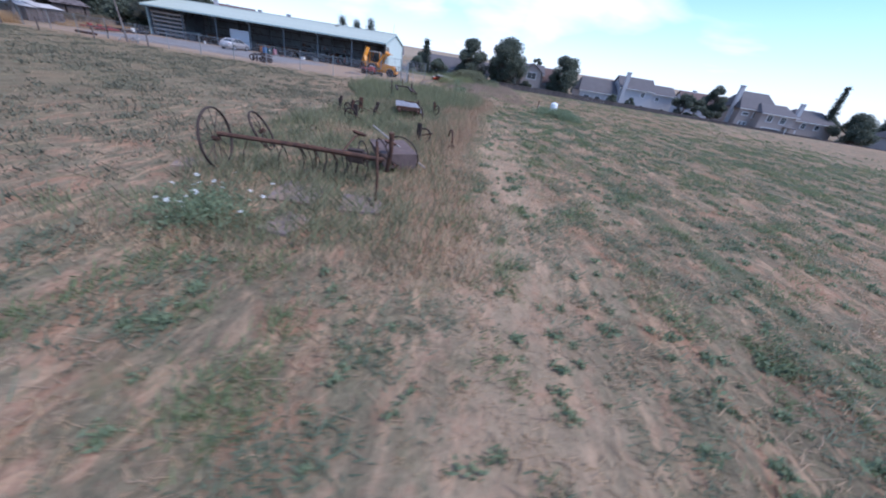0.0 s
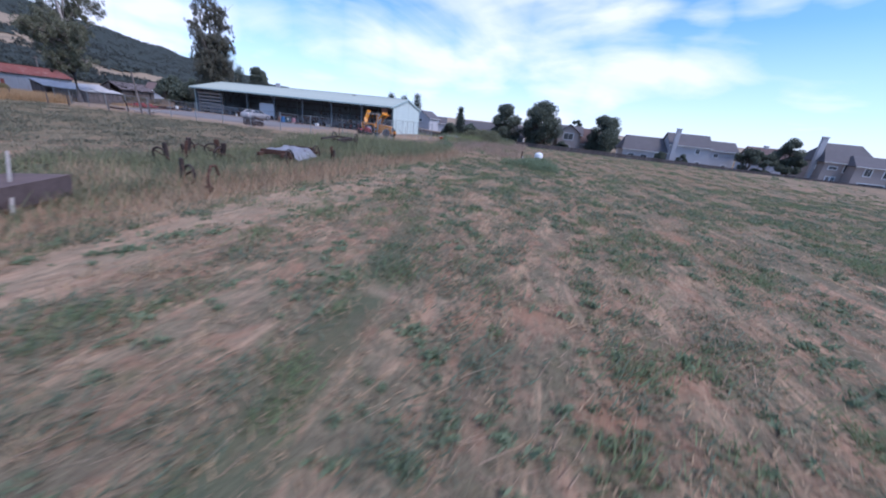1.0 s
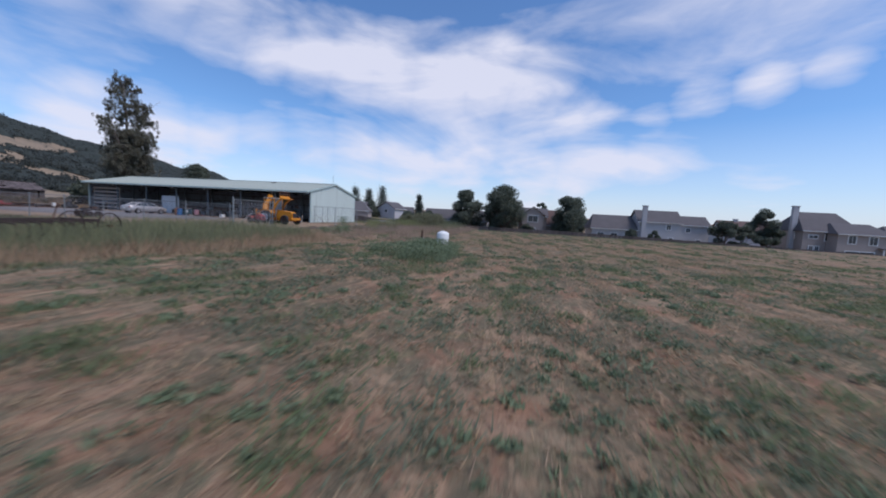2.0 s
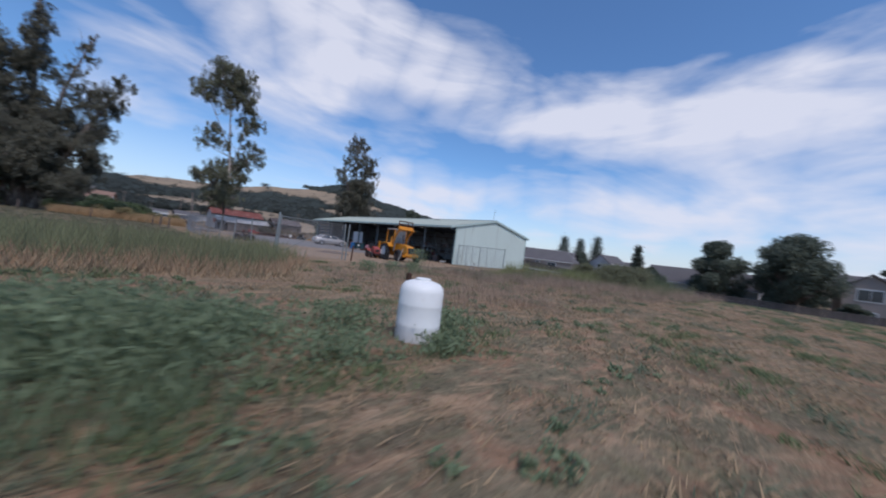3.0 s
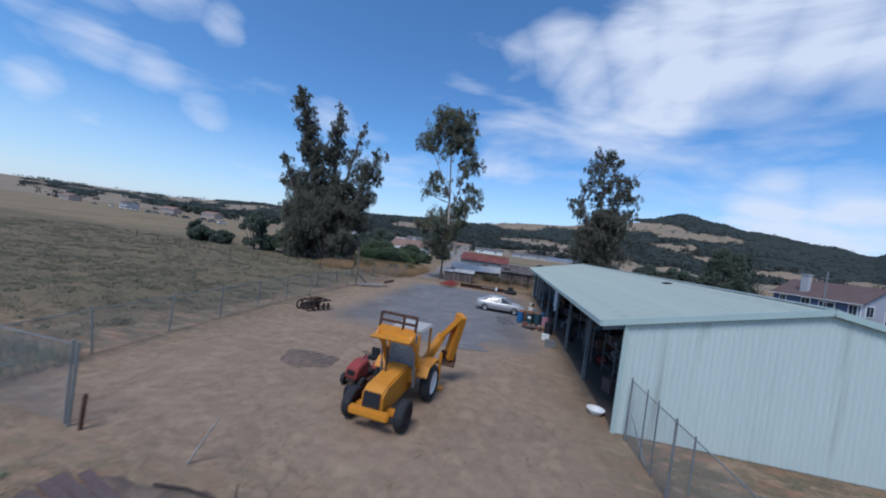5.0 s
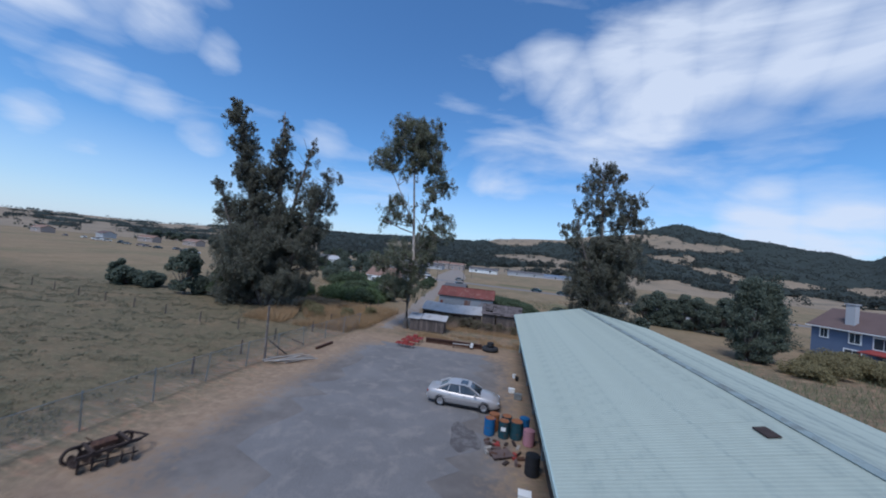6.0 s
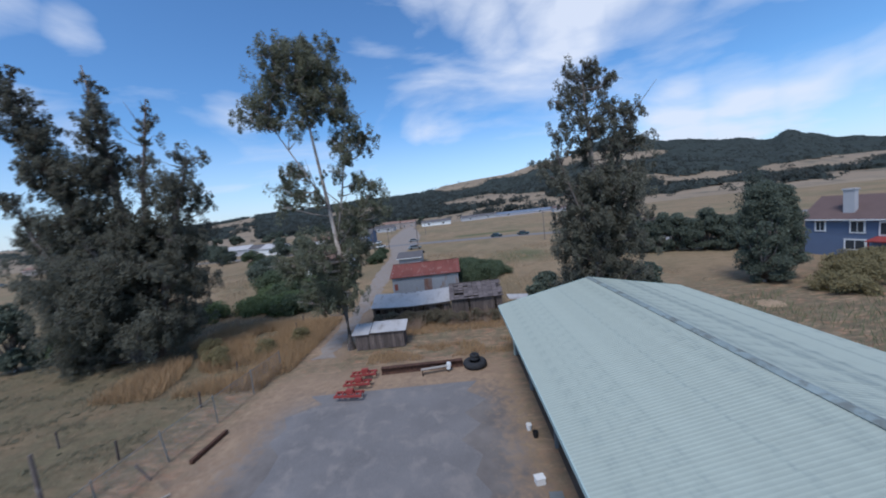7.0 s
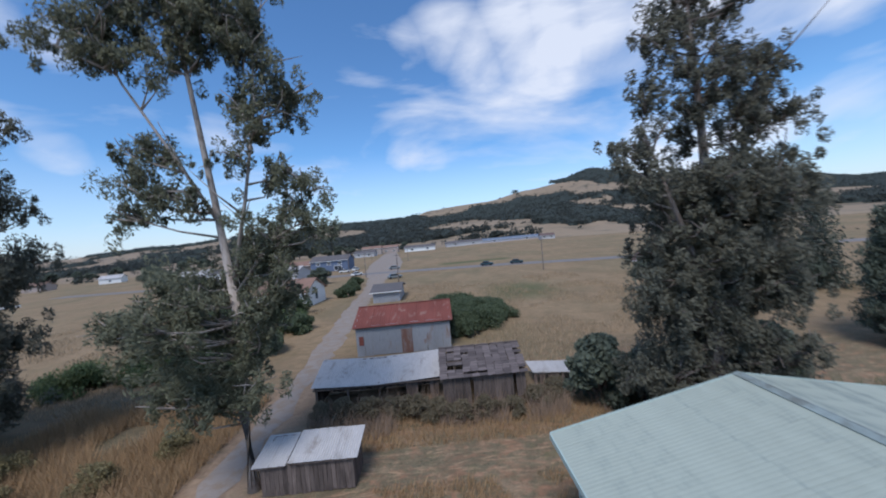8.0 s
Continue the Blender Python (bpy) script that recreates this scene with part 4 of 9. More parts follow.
def build_gums():
    rnd = random.Random(11)
    # the great many-stemmed gum with its skirt down to the ground
    stems = [([(0, 0, 0), (-2.0, -0.5, 9), (-4.8, -1.5, 19), (-7.2, -2.4, 30.2)], [0.75, 0.5, 0.32, 0.05]),
             ([(0.4, 0.5, 0), (-0.2, 0.5, 10), (-0.5, 0.4, 20), (-0.8, 0, 29.2)], [0.7, 0.48, 0.28, 0.05]),
             ([(0.8, -0.3, 0), (3.4, 0, 8), (6.0, -0.4, 14.5), (8.2, -0.5, 19.3)], [0.6, 0.38, 0.24, 0.06]),
             ([(-0.5, -0.5, 0), (-4.4, -1, 7), (-7.6, -1.4, 13), (-9.0, -1.4, 17.4)], [0.5, 0.32, 0.2, 0.05]),
             ([(1.2, 0.8, 9), (2.4, 0.4, 17), (3.8, 0.2, 22.0), (4.8, 0.0, 25.5)], [0.3, 0.2, 0.11, 0.03])]
    clumps = []
    for z in (12, 13.5, 15, 16.4, 17.8, 19.2, 20.6, 22, 23.4, 24.8, 26.2, 27.6, 29.0):
        f = (z - 9) / 21
        clumps.append((-2.0 - 5.0 * f + rnd.uniform(-0.6, 0.6), -0.5 - 1.8 * f + rnd.uniform(-0.8, 0.8), z, 1.75 - 0.8 * f))
    for z in (11.5, 13, 14.5, 16, 17.5, 19, 20.5, 22, 23.5, 25):
        clumps.append((-0.3 + rnd.uniform(-0.8, 0.8), rnd.uniform(-1, 1), z, 1.85 - 0.035 * z))
    clumps += [(-0.7, 0.3, 27.8, 0.6), (-0.6, 0.3, 26.4, 0.8), (8.1, -0.5, 19.2, 1.2), (6.8, -0.5, 17.4, 1.6), (5.6, 0, 15.4, 1.7), (4.2, 0.6, 17.2, 1.2), (7.6, 0.8, 15.6, 1.2), (3.2, 0.4, 13.6, 1.6), (6.6, 0.2, 12.6, 1.6),
               (-9.0, -1.2, 17.2, 1.1), (-8.4, -0.6, 15.2, 1.4), (-9.2, -1, 13.2, 1.3), (-6.4, -0.2, 12.6, 1.7), (-7.2, 0.2, 10.4, 1.7)]
    for k in range(24):
        z = rnd.uniform(11, 20)
        w = 5.2 - 0.28 * (z - 11)
        clumps.append((-1.2 - 0.10 * (z - 11) + w * rnd.uniform(-1, 1), rnd.uniform(-1.6, 1.6), z, rnd.uniform(0.9, 1.4)))
    for z in (18.5, 20, 21.5, 23, 24.5, 26, 27.5, 29):
        f = (z - 9) / 21
        clumps.append((-2.4 - 4.8 * f + rnd.uniform(-0.5, 0.9), -0.5 - 1.8 * f, z, 1.7 - 0.75 * f))
        if z < 26:
            clumps.append((-0.6 + rnd.uniform(-0.6, 0.9), rnd.uniform(-0.6, 0.6), z, 1.9 - 0.04 * z))
    for k in range(84):
        z = rnd.uniform(0.9, 13)
        w = 5.0 + 0.50 * min(z, 6.0) - 0.12 * z
        a = rnd.uniform(0, 2 * math.pi)
        d = w * rnd.uniform(0.25, 1.0)
        clumps.append((d * math.cos(a) - 0.6, 0.75 * d * math.sin(a), z, rnd.uniform(1.3, 1.9)))
    gum_tree("gum_tree", (-36.4, 44.6, 0), stems, clumps, GUM_DARK, BARK, "huge dark many-stemmed gum tree with dead twigs", 21, (0.32, 0.09), 1.25, 60, (7, 0.9))
    # the slender one at the lane, bare in the middle
    stems = [([(0, 0, 0), (-0.1, 0, 4), (0.1, 0, 9), (-0.3, 0, 14), (-0.9, 0, 20), (-1.8, 0, 26.8)], [0.36, 0.28, 0.2, 0.15, 0.10, 0.03]),
             ([(0.1, 0, 10.0), (1.0, 0.2, 14), (1.9, 0.3, 18.5), (2.2, 0.2, 22.4)], [0.11, 0.08, 0.05, 0.02]),
             ([(-0.2, 0, 13.0), (-1.6, -0.3, 16), (-3.4, -0.6, 19.5), (-4.6, -0.6, 22.4)], [0.10, 0.07, 0.05, 0.02]),
             ([(0.1, 0, 9.5), (2.0, 0.3, 12), (3.6, 0.5, 14)], [0.08, 0.055, 0.02])]
    clumps = [(-1.9, 0, 27.0, 1.0), (-1.1, 0.3, 25.8, 1.2), (-2.8, -0.3, 25.2, 1.2), (0.7, 0.2, 25.4, 1.1), (1.5, 0.2, 24.2, 1.1), (-0.4, 0.4, 24.2, 1.2), (-3.8, -0.4, 23.6, 1.1), (-4.8, -0.6, 22.2, 1.2), (-4.2, -0.6, 20.8, 0.9),
              (2.2, 0.2, 22.4, 1.1), (-0.9, 0.4, 22.2, 1.0), (1.2, -0.2, 21.0, 1.0), (-1.6, 0, 20.4, 0.9), (2.6, 0.3, 19.6, 1.0), (3.2, 0.3, 18.3, 1.0), (1.4, 0.2, 18.4, 0.8),
              (-2.9, -0.4, 16.8, 1.0), (-3.5, -0.3, 15.3, 1.1), (-2.2, -0.2, 14.4, 0.9), (-4.0, -0.4, 13.6, 0.9), (2.5, 0.3, 15.4, 0.9), (3.7, 0.5, 14.0, 1.2), (3.9, 0.4, 12.6, 1.0), (2.2, 0.4, 12.6, 0.9)]
    # its bunches are full and round towards the top
    clumps = [(x, y, z, r * (1.28 if z > 17 else 1.1)) for x, y, z, r in clumps]
    clumps += [(-1.6, 0.3, 24.0, 1.3), (-0.2, -0.3, 23.0, 1.2), (-3.0, 0.2, 22.0, 1.2), (0.6, 0.3, 22.6, 1.3), (2.0, -0.2, 20.8, 1.1), (-3.4, -0.3, 24.4, 1.0), (0.2, 0.1, 26.2, 1.1), (1.9, 0.2, 17.2, 0.9)]
    for k in range(26):
        a, z = rnd.uniform(0, 6.28), rnd.uniform(5.0, 12.0)
        d = rnd.uniform(0.5, 3.9) * (1.0 if z > 7.5 else 0.5)
        clumps.append((-0.9 + d * math.cos(a), d * math.sin(a) * 0.75, z, rnd.uniform(0.9, 1.35)))
    gum_tree("gum_tree", (-14.3, 41.7, 0), stems, clumps, GUM, BARK_PALE, "slender gum tree with pale trunk and open crown", 22, (0.25, 0.075), 1.7, 16, (13, 0.3))
    # the one behind the far end of the barn
    stems = [([(0, 0, 0), (0.1, 0, 6), (0.2, 0, 12), (0.0, 0, 17), (-0.3, 0, 21.8)], [0.45, 0.36, 0.24, 0.14, 0.03]),
             ([(0.2, 0, 8), (1.6, 0.3, 12), (2.8, 0.4, 15.5), (3.4, 0.4, 18.4)], [0.2, 0.15, 0.09, 0.03]),
             ([(0.1, 0, 7), (-1.4, -0.3, 11), (-2.8, -0.4, 15.0)], [0.18, 0.12, 0.03])]
    clumps = [(-0.9, 0, 21.6, 1.0), (0.5, 0.2, 21.6, 1.0), (1.8, 0.2, 20.6, 1.0), (-1.8, 0, 20.0, 1.0), (-0.2, 0.3, 19.8, 1.1), (1.2, 0.2, 19.0, 1.0), (-1.2, 0.2, 18.2, 1.1), (2.2, 0.3, 17.8, 1.0), (3.4, 0.4, 18.2, 0.9), (0.4, -0.3, 17.0, 0.9),
              (-2.6, -0.3, 16.6, 1.0), (3.2, 0.4, 16.2, 1.1), (4.4, 0.4, 15.6, 1.0), (1.8, 0.2, 15.4, 1.0), (-0.8, 0.3, 15.4, 1.0), (-3.2, -0.3, 14.4, 1.1), (4.2, 0.3, 13.8, 1.1), (-2.6, 0, 12.8, 1.1), (0.6, 0.3, 13.4, 1.2)]
    for k in range(60):
        a, z = rnd.uniform(0, 6.28), rnd.uniform(1.5, 13)
        d = rnd.uniform(0.3, 3.3) * (1 if z < 11 else 0.85)
        clumps.append((0.6 + d * math.cos(a), 0.4 + 0.55 * d * math.sin(a), z, rnd.uniform(1.0, 1.5)))
    gum_tree("gum_tree", (8.3, 41.2, 0), stems, clumps, GUM_DARK, BARK, "tall gum tree with open top behind the barn", 23, (0.26, 0.08), 1.7, 16, (9, 0.5))


build_gums()


def round_tree(name, at, height, radius, leaf, label, seed, trunk=0.25, leaf_size=(0.40, 0.24), n_clumps=34, flat=1.0, category="tree", profile=0.80):
    """A broad-leaved tree or bush: trunk, forked limbs, and a crown of many clumps with gaps."""
    rng = np.random.default_rng(seed)
    rnd = random.Random(seed)
    tree = empty_thing(name, at, 0, label, category)
    wood = bmesh.new()
    fork = max(0.2, height * trunk)
    tube(wood, [(0, 0, -0.2), (0.05, 0, fork * 0.6), (0, 0.1, fork)], [height * 0.035, height * 0.028, height * 0.024], 7)
    cents = []
    for k in range(n_clumps):
        a = rnd.uniform(0, 2 * math.pi)
        v = rnd.uniform(0, 1) ** 0.7
        z = fork * 0.7 + (height - fork * 0.7) * v * 0.93
        prof = math.sin(math.pi * min(1.0, 0.98 - profile + profile * v)) ** 0.6
        d = radius * prof * rnd.uniform(0.35, 0.92)
        c = (d * math.cos(a), d * math.sin(a) * flat, z)
        r = radius * rnd.uniform(0.24, 0.40)
        tube(wood, [(0, 0.1, fork), (c[0] * 0.5, c[1] * 0.5, (fork + z) / 2), c], [height * 0.014, height * 0.009, 0.02], 4)
        cents.append(clump(rng, c, r, int(320 * max(0.5, r)), (1, 1, 0.85)))
    part("trunk", wood, BARK, tree, smooth=True)
    pts = np.concatenate(cents)
    pts[:, 2] = np.maximum(pts[:, 2], 0.1)
    part("crown", quads("crown", leaves(rng, pts, *leaf_size, 0.25), leaf), None, tree)
    return tree


def conifer(name, at, height, radius, label, seed, leaf=None):
    """A conical dark tree of drooping whorls."""
    rng = np.random.default_rng(seed)
    tree = empty_thing(name, at, 0, label, "conifer")
    wood = bmesh.new()
    tube(wood, [(0, 0, -0.2), (0, 0, height * 0.5), (0, 0, height)], [height * 0.022, height * 0.013, 0.02], 7)
    cents = []
    n = 15
    for k in range(n):
        z = height * (0.06 + 0.92 * k / n)
        w = radius * (1 - k / n) ** 0.92 + 0.08
        m = max(4, int(9 * (1 - k / n) + 3))
        for j in range(m):
            a = 2 * math.pi * j / m + rng.uniform(-0.3, 0.3)
            d = w * rng.uniform(0.6, 1.1)
            tube(wood, [(0, 0, z), (d * 0.8 * math.cos(a), d * 0.8 * math.sin(a), z - 0.12 * d)], [0.04, 0.015], 4)
            f = rng.uniform(0.25, 1.0, (42, 1))
            line = np.array([[d * math.cos(a), d * math.sin(a), -0.2 * d]]) * f + np.array([[0, 0, z]])
            cents.append(line + rng.normal(scale=0.13 * radius + 0.05, size=line.shape))
    part("trunk", wood, BARK, tree)
    part("crown", quads("crown", leaves(rng, np.concatenate(cents), 0.09 * height ** 0.6 + 0.2, 0.20, 0.4), leaf or CONIFER), None, tree)
    return tree


def build_trees():
    z = -2.1
    round_tree("oak_tree", (55.0, -22.2, z), 12.8, 5.6, OAK, "broad dark oak tree at the board fence", 31, 0.12, n_clumps=60)
    round_tree("oak_tree", (57, -12.0, z), 11.2, 4.8, OAK, "dark round oak tree behind the houses", 32, 0.2, n_clumps=46)
    round_tree("oak_tree", (57.5, -39.6, z), 11.0, 5.2, OAK, "dark tree between two houses", 33, 0.12, n_clumps=40)
    round_tree("oak_tree", (73, -33.5, z), 10.0, 2.4, OAK, "thin small tree behind a roof", 34, 0.4, n_clumps=14)
    round_tree("garden_tree", (51.0, -121, z - 0.8), 8.8, 5.2, OAK, "low round dark tree beside the road", 35, 0.08, n_clumps=40)
    round_tree("garden_tree", (55, -83.5, z - 0.5), 10.2, 3.2, OAK, "ragged dark tree beside a tan house", 36, 0.15, n_clumps=26)
    conifer("cypress", (58, -119, z - 1), 16.5, 2.0, "narrow leaning cypress behind the houses", 37)
    conifer("conifer", (72, -150, z - 1), 15, 2.2, "small dark conifer behind a roof", 38)
    conifer("conifer", (74, -158, z - 1), 15.5, 2.3, "small dark conifer behind a roof", 39)
    for k, (y, h, r) in enumerate([(2.5, 4.6, 3.4), (-3.0, 5.0, 3.2), (-29, 2.9, 2.0), (-75, 6.6, 3.2), (-79, 5.6, 3.2), (-84, 5.4, 2.8), (-60, 3.2, 1.6), (-54.5, 3.2, 1.6)]):
        round_tree("shrub", (50 if k < 2 else 54.2, y, z), h, r, OAK, "dark shrub along the board fence", 40 + k, 0.05, n_clumps=18, category="shrub")
    # beyond the barn
    for k, (x, y, h, r) in enumerate([(91.0, 38.4, 12.0, 4.3), (94.0, 34.0, 11.6, 4.3), (97.3, 29.4, 13.0, 4.6), (46.0, 70.5, 12.6, 4.4)]):
        conifer("conifer", (x, y, 0), h, r, "pointed dark conifer far behind the barn", 50 + k)
    conifer("conifer", (55.0, 1.2, -1.9), 9.6, 2.2, "dark conifer with a forked top", 55)
    round_tree("oak_tree", (93, 33, -0.5), 7.0, 4.5, OAK, "dark tree under the conifers", 56, 0.1, n_clumps=24)
    round_tree("cypress", (29.8, 50.0, 0), 11.6, 2.4, OAK, "thick dark cypress in the rough grass", 57, 0.03, (0.30, 0.11), 170, profile=0.62)
    round_tree("cypress", (32.4, 50.8, 0), 10.8, 2.3, OAK, "thick dark cypress in the rough grass", 58, 0.03, (0.30, 0.11), 130, profile=0.62)
    for k in range(9):
        round_tree("hedge_tree", (28.0 + 1.9 * k, 78 - 0.95 * k, 0), 6.4 + 0.9 * math.sin(k * 2.3), 2.6, OAK, "one of a dense dark row of trees", 60 + k, 0.03, (0.32, 0.18), 36)
    round_tree("shrub", (5.2, 46.4, 0), 4.2, 2.2, OAK, "dense dark green shrub by the barn", 71, 0.05, n_clumps=34, category="shrub")
    round_tree("shrub", (7.6, 46.0, 0), 3.2, 2.0, OAK, "dense dark green shrub by the barn", 72, 0.05, n_clumps=26, category="shrub")
    round_tree("shrub", (14.6, 45.4, 0), 4.4, 2.2, OAK, "dense dark green shrub by the barn", 73, 0.05, n_clumps=26, category="shrub")
    # round the great gum and the far lane
    for k, (x, y, h, r, m) in enumerate([(-63.5, 45.4, 2.6, 2.6, OAK), (-59.4, 46.4, 2.2, 2.4, OAK), (-65.4, 45.6, 4.2, 1.5, OAK), (-51.0, 44.4, 7.4, 2.7, OAK), (-44.4, 44.6, 4.8, 2.3, SHRUB), (-48, 46, 3, 2.6, OAK),
                                         (-27.5, 58, 2.0, 3.0, SHRUB), (-26.0, 64, 2.4, 3.0, SHRUB), (-32, 68, 2.2, 4.0, SHRUB), (-25.0, 73, 2.0, 2.6, SHRUB), (-38, 76, 3.6, 4.6, SHRUB), (-31.5, 84, 3.2, 4.2, SHRUB),
                                         (-25.5, 101, 2.2, 2.2, SHRUB), (-26.4, 110, 2.0, 2.4, SHRUB), (-27.4, 118, 2.2, 2.2, SHRUB), (-48, 90, 5.2, 4.8, OAK), (-50, 120, 6.5, 4.6, OAK), (-41, 130, 5.0, 3.4, OAK), (-62, 140, 8, 5, OAK),
                                         (-80, 160, 8, 5, OAK), (-100, 150, 7, 5, OAK), (-118, 168, 7.5, 5, OAK), (-140, 190, 9, 6, OAK), (-75, 128, 5, 4, SHRUB)]):
        round_tree("shrub" if h < 5 else "field_tree", (x, y, 0), h, r, m, "dark green shrub in dry grass" if m is OAK else "bright green shrub beside the lane", 80 + k, 0.06, n_clumps=int(16 + 2.4 * r), category="shrub" if h < 5 else "tree")
    # by itself in the open field to the west
    gum = [([(0, 0, 0), (0.3, 0, 5), (-0.4, 0, 9), (0, 0, 13)], [0.5, 0.36, 0.2, 0.04]), ([(0.2, 0, 4), (2.6, 0.4, 8), (4.2, 0.5, 10)], [0.3, 0.18, 0.04])]
    rnd = random.Random(5)
    tufts = [(rnd.uniform(-4.5, 5), rnd.uniform(-3, 3), rnd.uniform(5, 13.2), rnd.uniform(1.1, 1.8)) for k in range(22)]
    gum_tree("gum_tree", (-126, 28, 0), gum, tufts, GUM_DARK, BARK, "spreading gum tree alone in the field", 120, (0.5, 0.16), 0.6, 8).scale = (1.6, 1.6, 1.6)
    # garden trees behind the row of houses
    for k in range(22):
        round_tree("garden_tree", (108 + rnd.uniform(0, 40), 10 - 11 * k + rnd.uniform(-3, 3), -2.8), rnd.uniform(5.5, 8.5), rnd.uniform(4, 6.5), OAK, "dark garden tree behind the row of houses", 170 + k, 0.06, (0.8, 0.5), 14)
    # distant belt of trees on the plain to the west
    for k in range(30):
        x = -420 + 13 * k + rnd.uniform(-4, 4)
        round_tree("field_tree", (x, 330 + 0.22 * (x + 420) + rnd.uniform(-20, 20), 0), rnd.uniform(6, 11), rnd.uniform(4, 7), OAK, "dark tree of a distant belt", 130 + k, 0.15, (1.1, 0.8), 14)


build_trees()
# ---- sheds beside the lane ----
def board_wall(parent, p, q, low, high, rnd, mat=None, gap=0.0, wide=0.2, high2=None):
    """Upright boards from p to q, each its own piece, uneven at the foot and top."""
    p, q = Vector((*p, 0)), Vector((*q, 0))
    d = q - p
    n = max(1, int(d.length / wide))
    turn = Matrix.Rotation(math.atan2(d.y, d.x), 3, "Z")
    for k in range(n):
        if rnd.random() < gap:
            continue
        f = (k + 0.5) / n
        top = high + ((high2 if high2 is not None else high) - high) * f + rnd.uniform(-0.04, 0.03)
        foot = low + rnd.uniform(0, 0.08)
        c = p + d * f
        part("board", box(bmesh.new(), (c.x, c.y, (top + foot) / 2), (d.length / n - 0.012, 0.025, top - foot), turn @ Matrix.Rotation(rnd.uniform(-0.015, 0.015), 3, "Y")), mat or WOOD_OLD, parent)


def tin_roof(parent, x0, x1, ya, za, yb, zb, mat, n, rnd, name="roof_sheet", sag=0.0, pitch=0.12):
    """Corrugated sheets side by side from x0 to x1, sloping from (ya, za) to (yb, zb)."""
    roof = part("roof", box(bmesh.new(), ((x0 + x1) / 2, ya + (yb - ya) / 2, (za + zb) / 2 - 0.09 - sag), (x1 - x0 - 0.2, math.hypot(yb - ya, zb - za) - 0.1, 0.05), Matrix.Rotation(math.atan2(zb - za, yb - ya), 3, "X")), WOOD_OLD, parent)
    w = (x1 - x0) / n
    for k in range(n):
        bm = bmesh.new()
        lift = rnd.uniform(-0.015, 0.02)
        cols = []
        m = max(2, int(w / (pitch / 2)))
        for j in range(m + 1):
            x = x0 + k * w + (w + 0.02) * j / m
            s = sag * math.sin(math.pi * (x - x0) / (x1 - x0))
            o = 0.012 * (1 if j % 2 else -1) + lift - s
            cols.append([bm.verts.new((x, ya + (yb - ya) * f + 0.03 * rnd.uniform(-1, 1) * (f in (0, 1)), za + (zb - za) * f + o)) for f in (0, 0.25, 0.5, 0.75, 1)])
        for a, b in zip(cols, cols[1:]):
            for j in range(4):
                bm.faces.new((a[j], b[j], b[j + 1], a[j + 1]))
        bmesh.ops.recalc_face_normals(bm, faces=bm.faces[:])
        if sum(f.normal.z for f in bm.faces) < 0:
            bmesh.ops.reverse_faces(bm, faces=bm.faces[:])
        part(name, bm, mat, roof)
    return roof


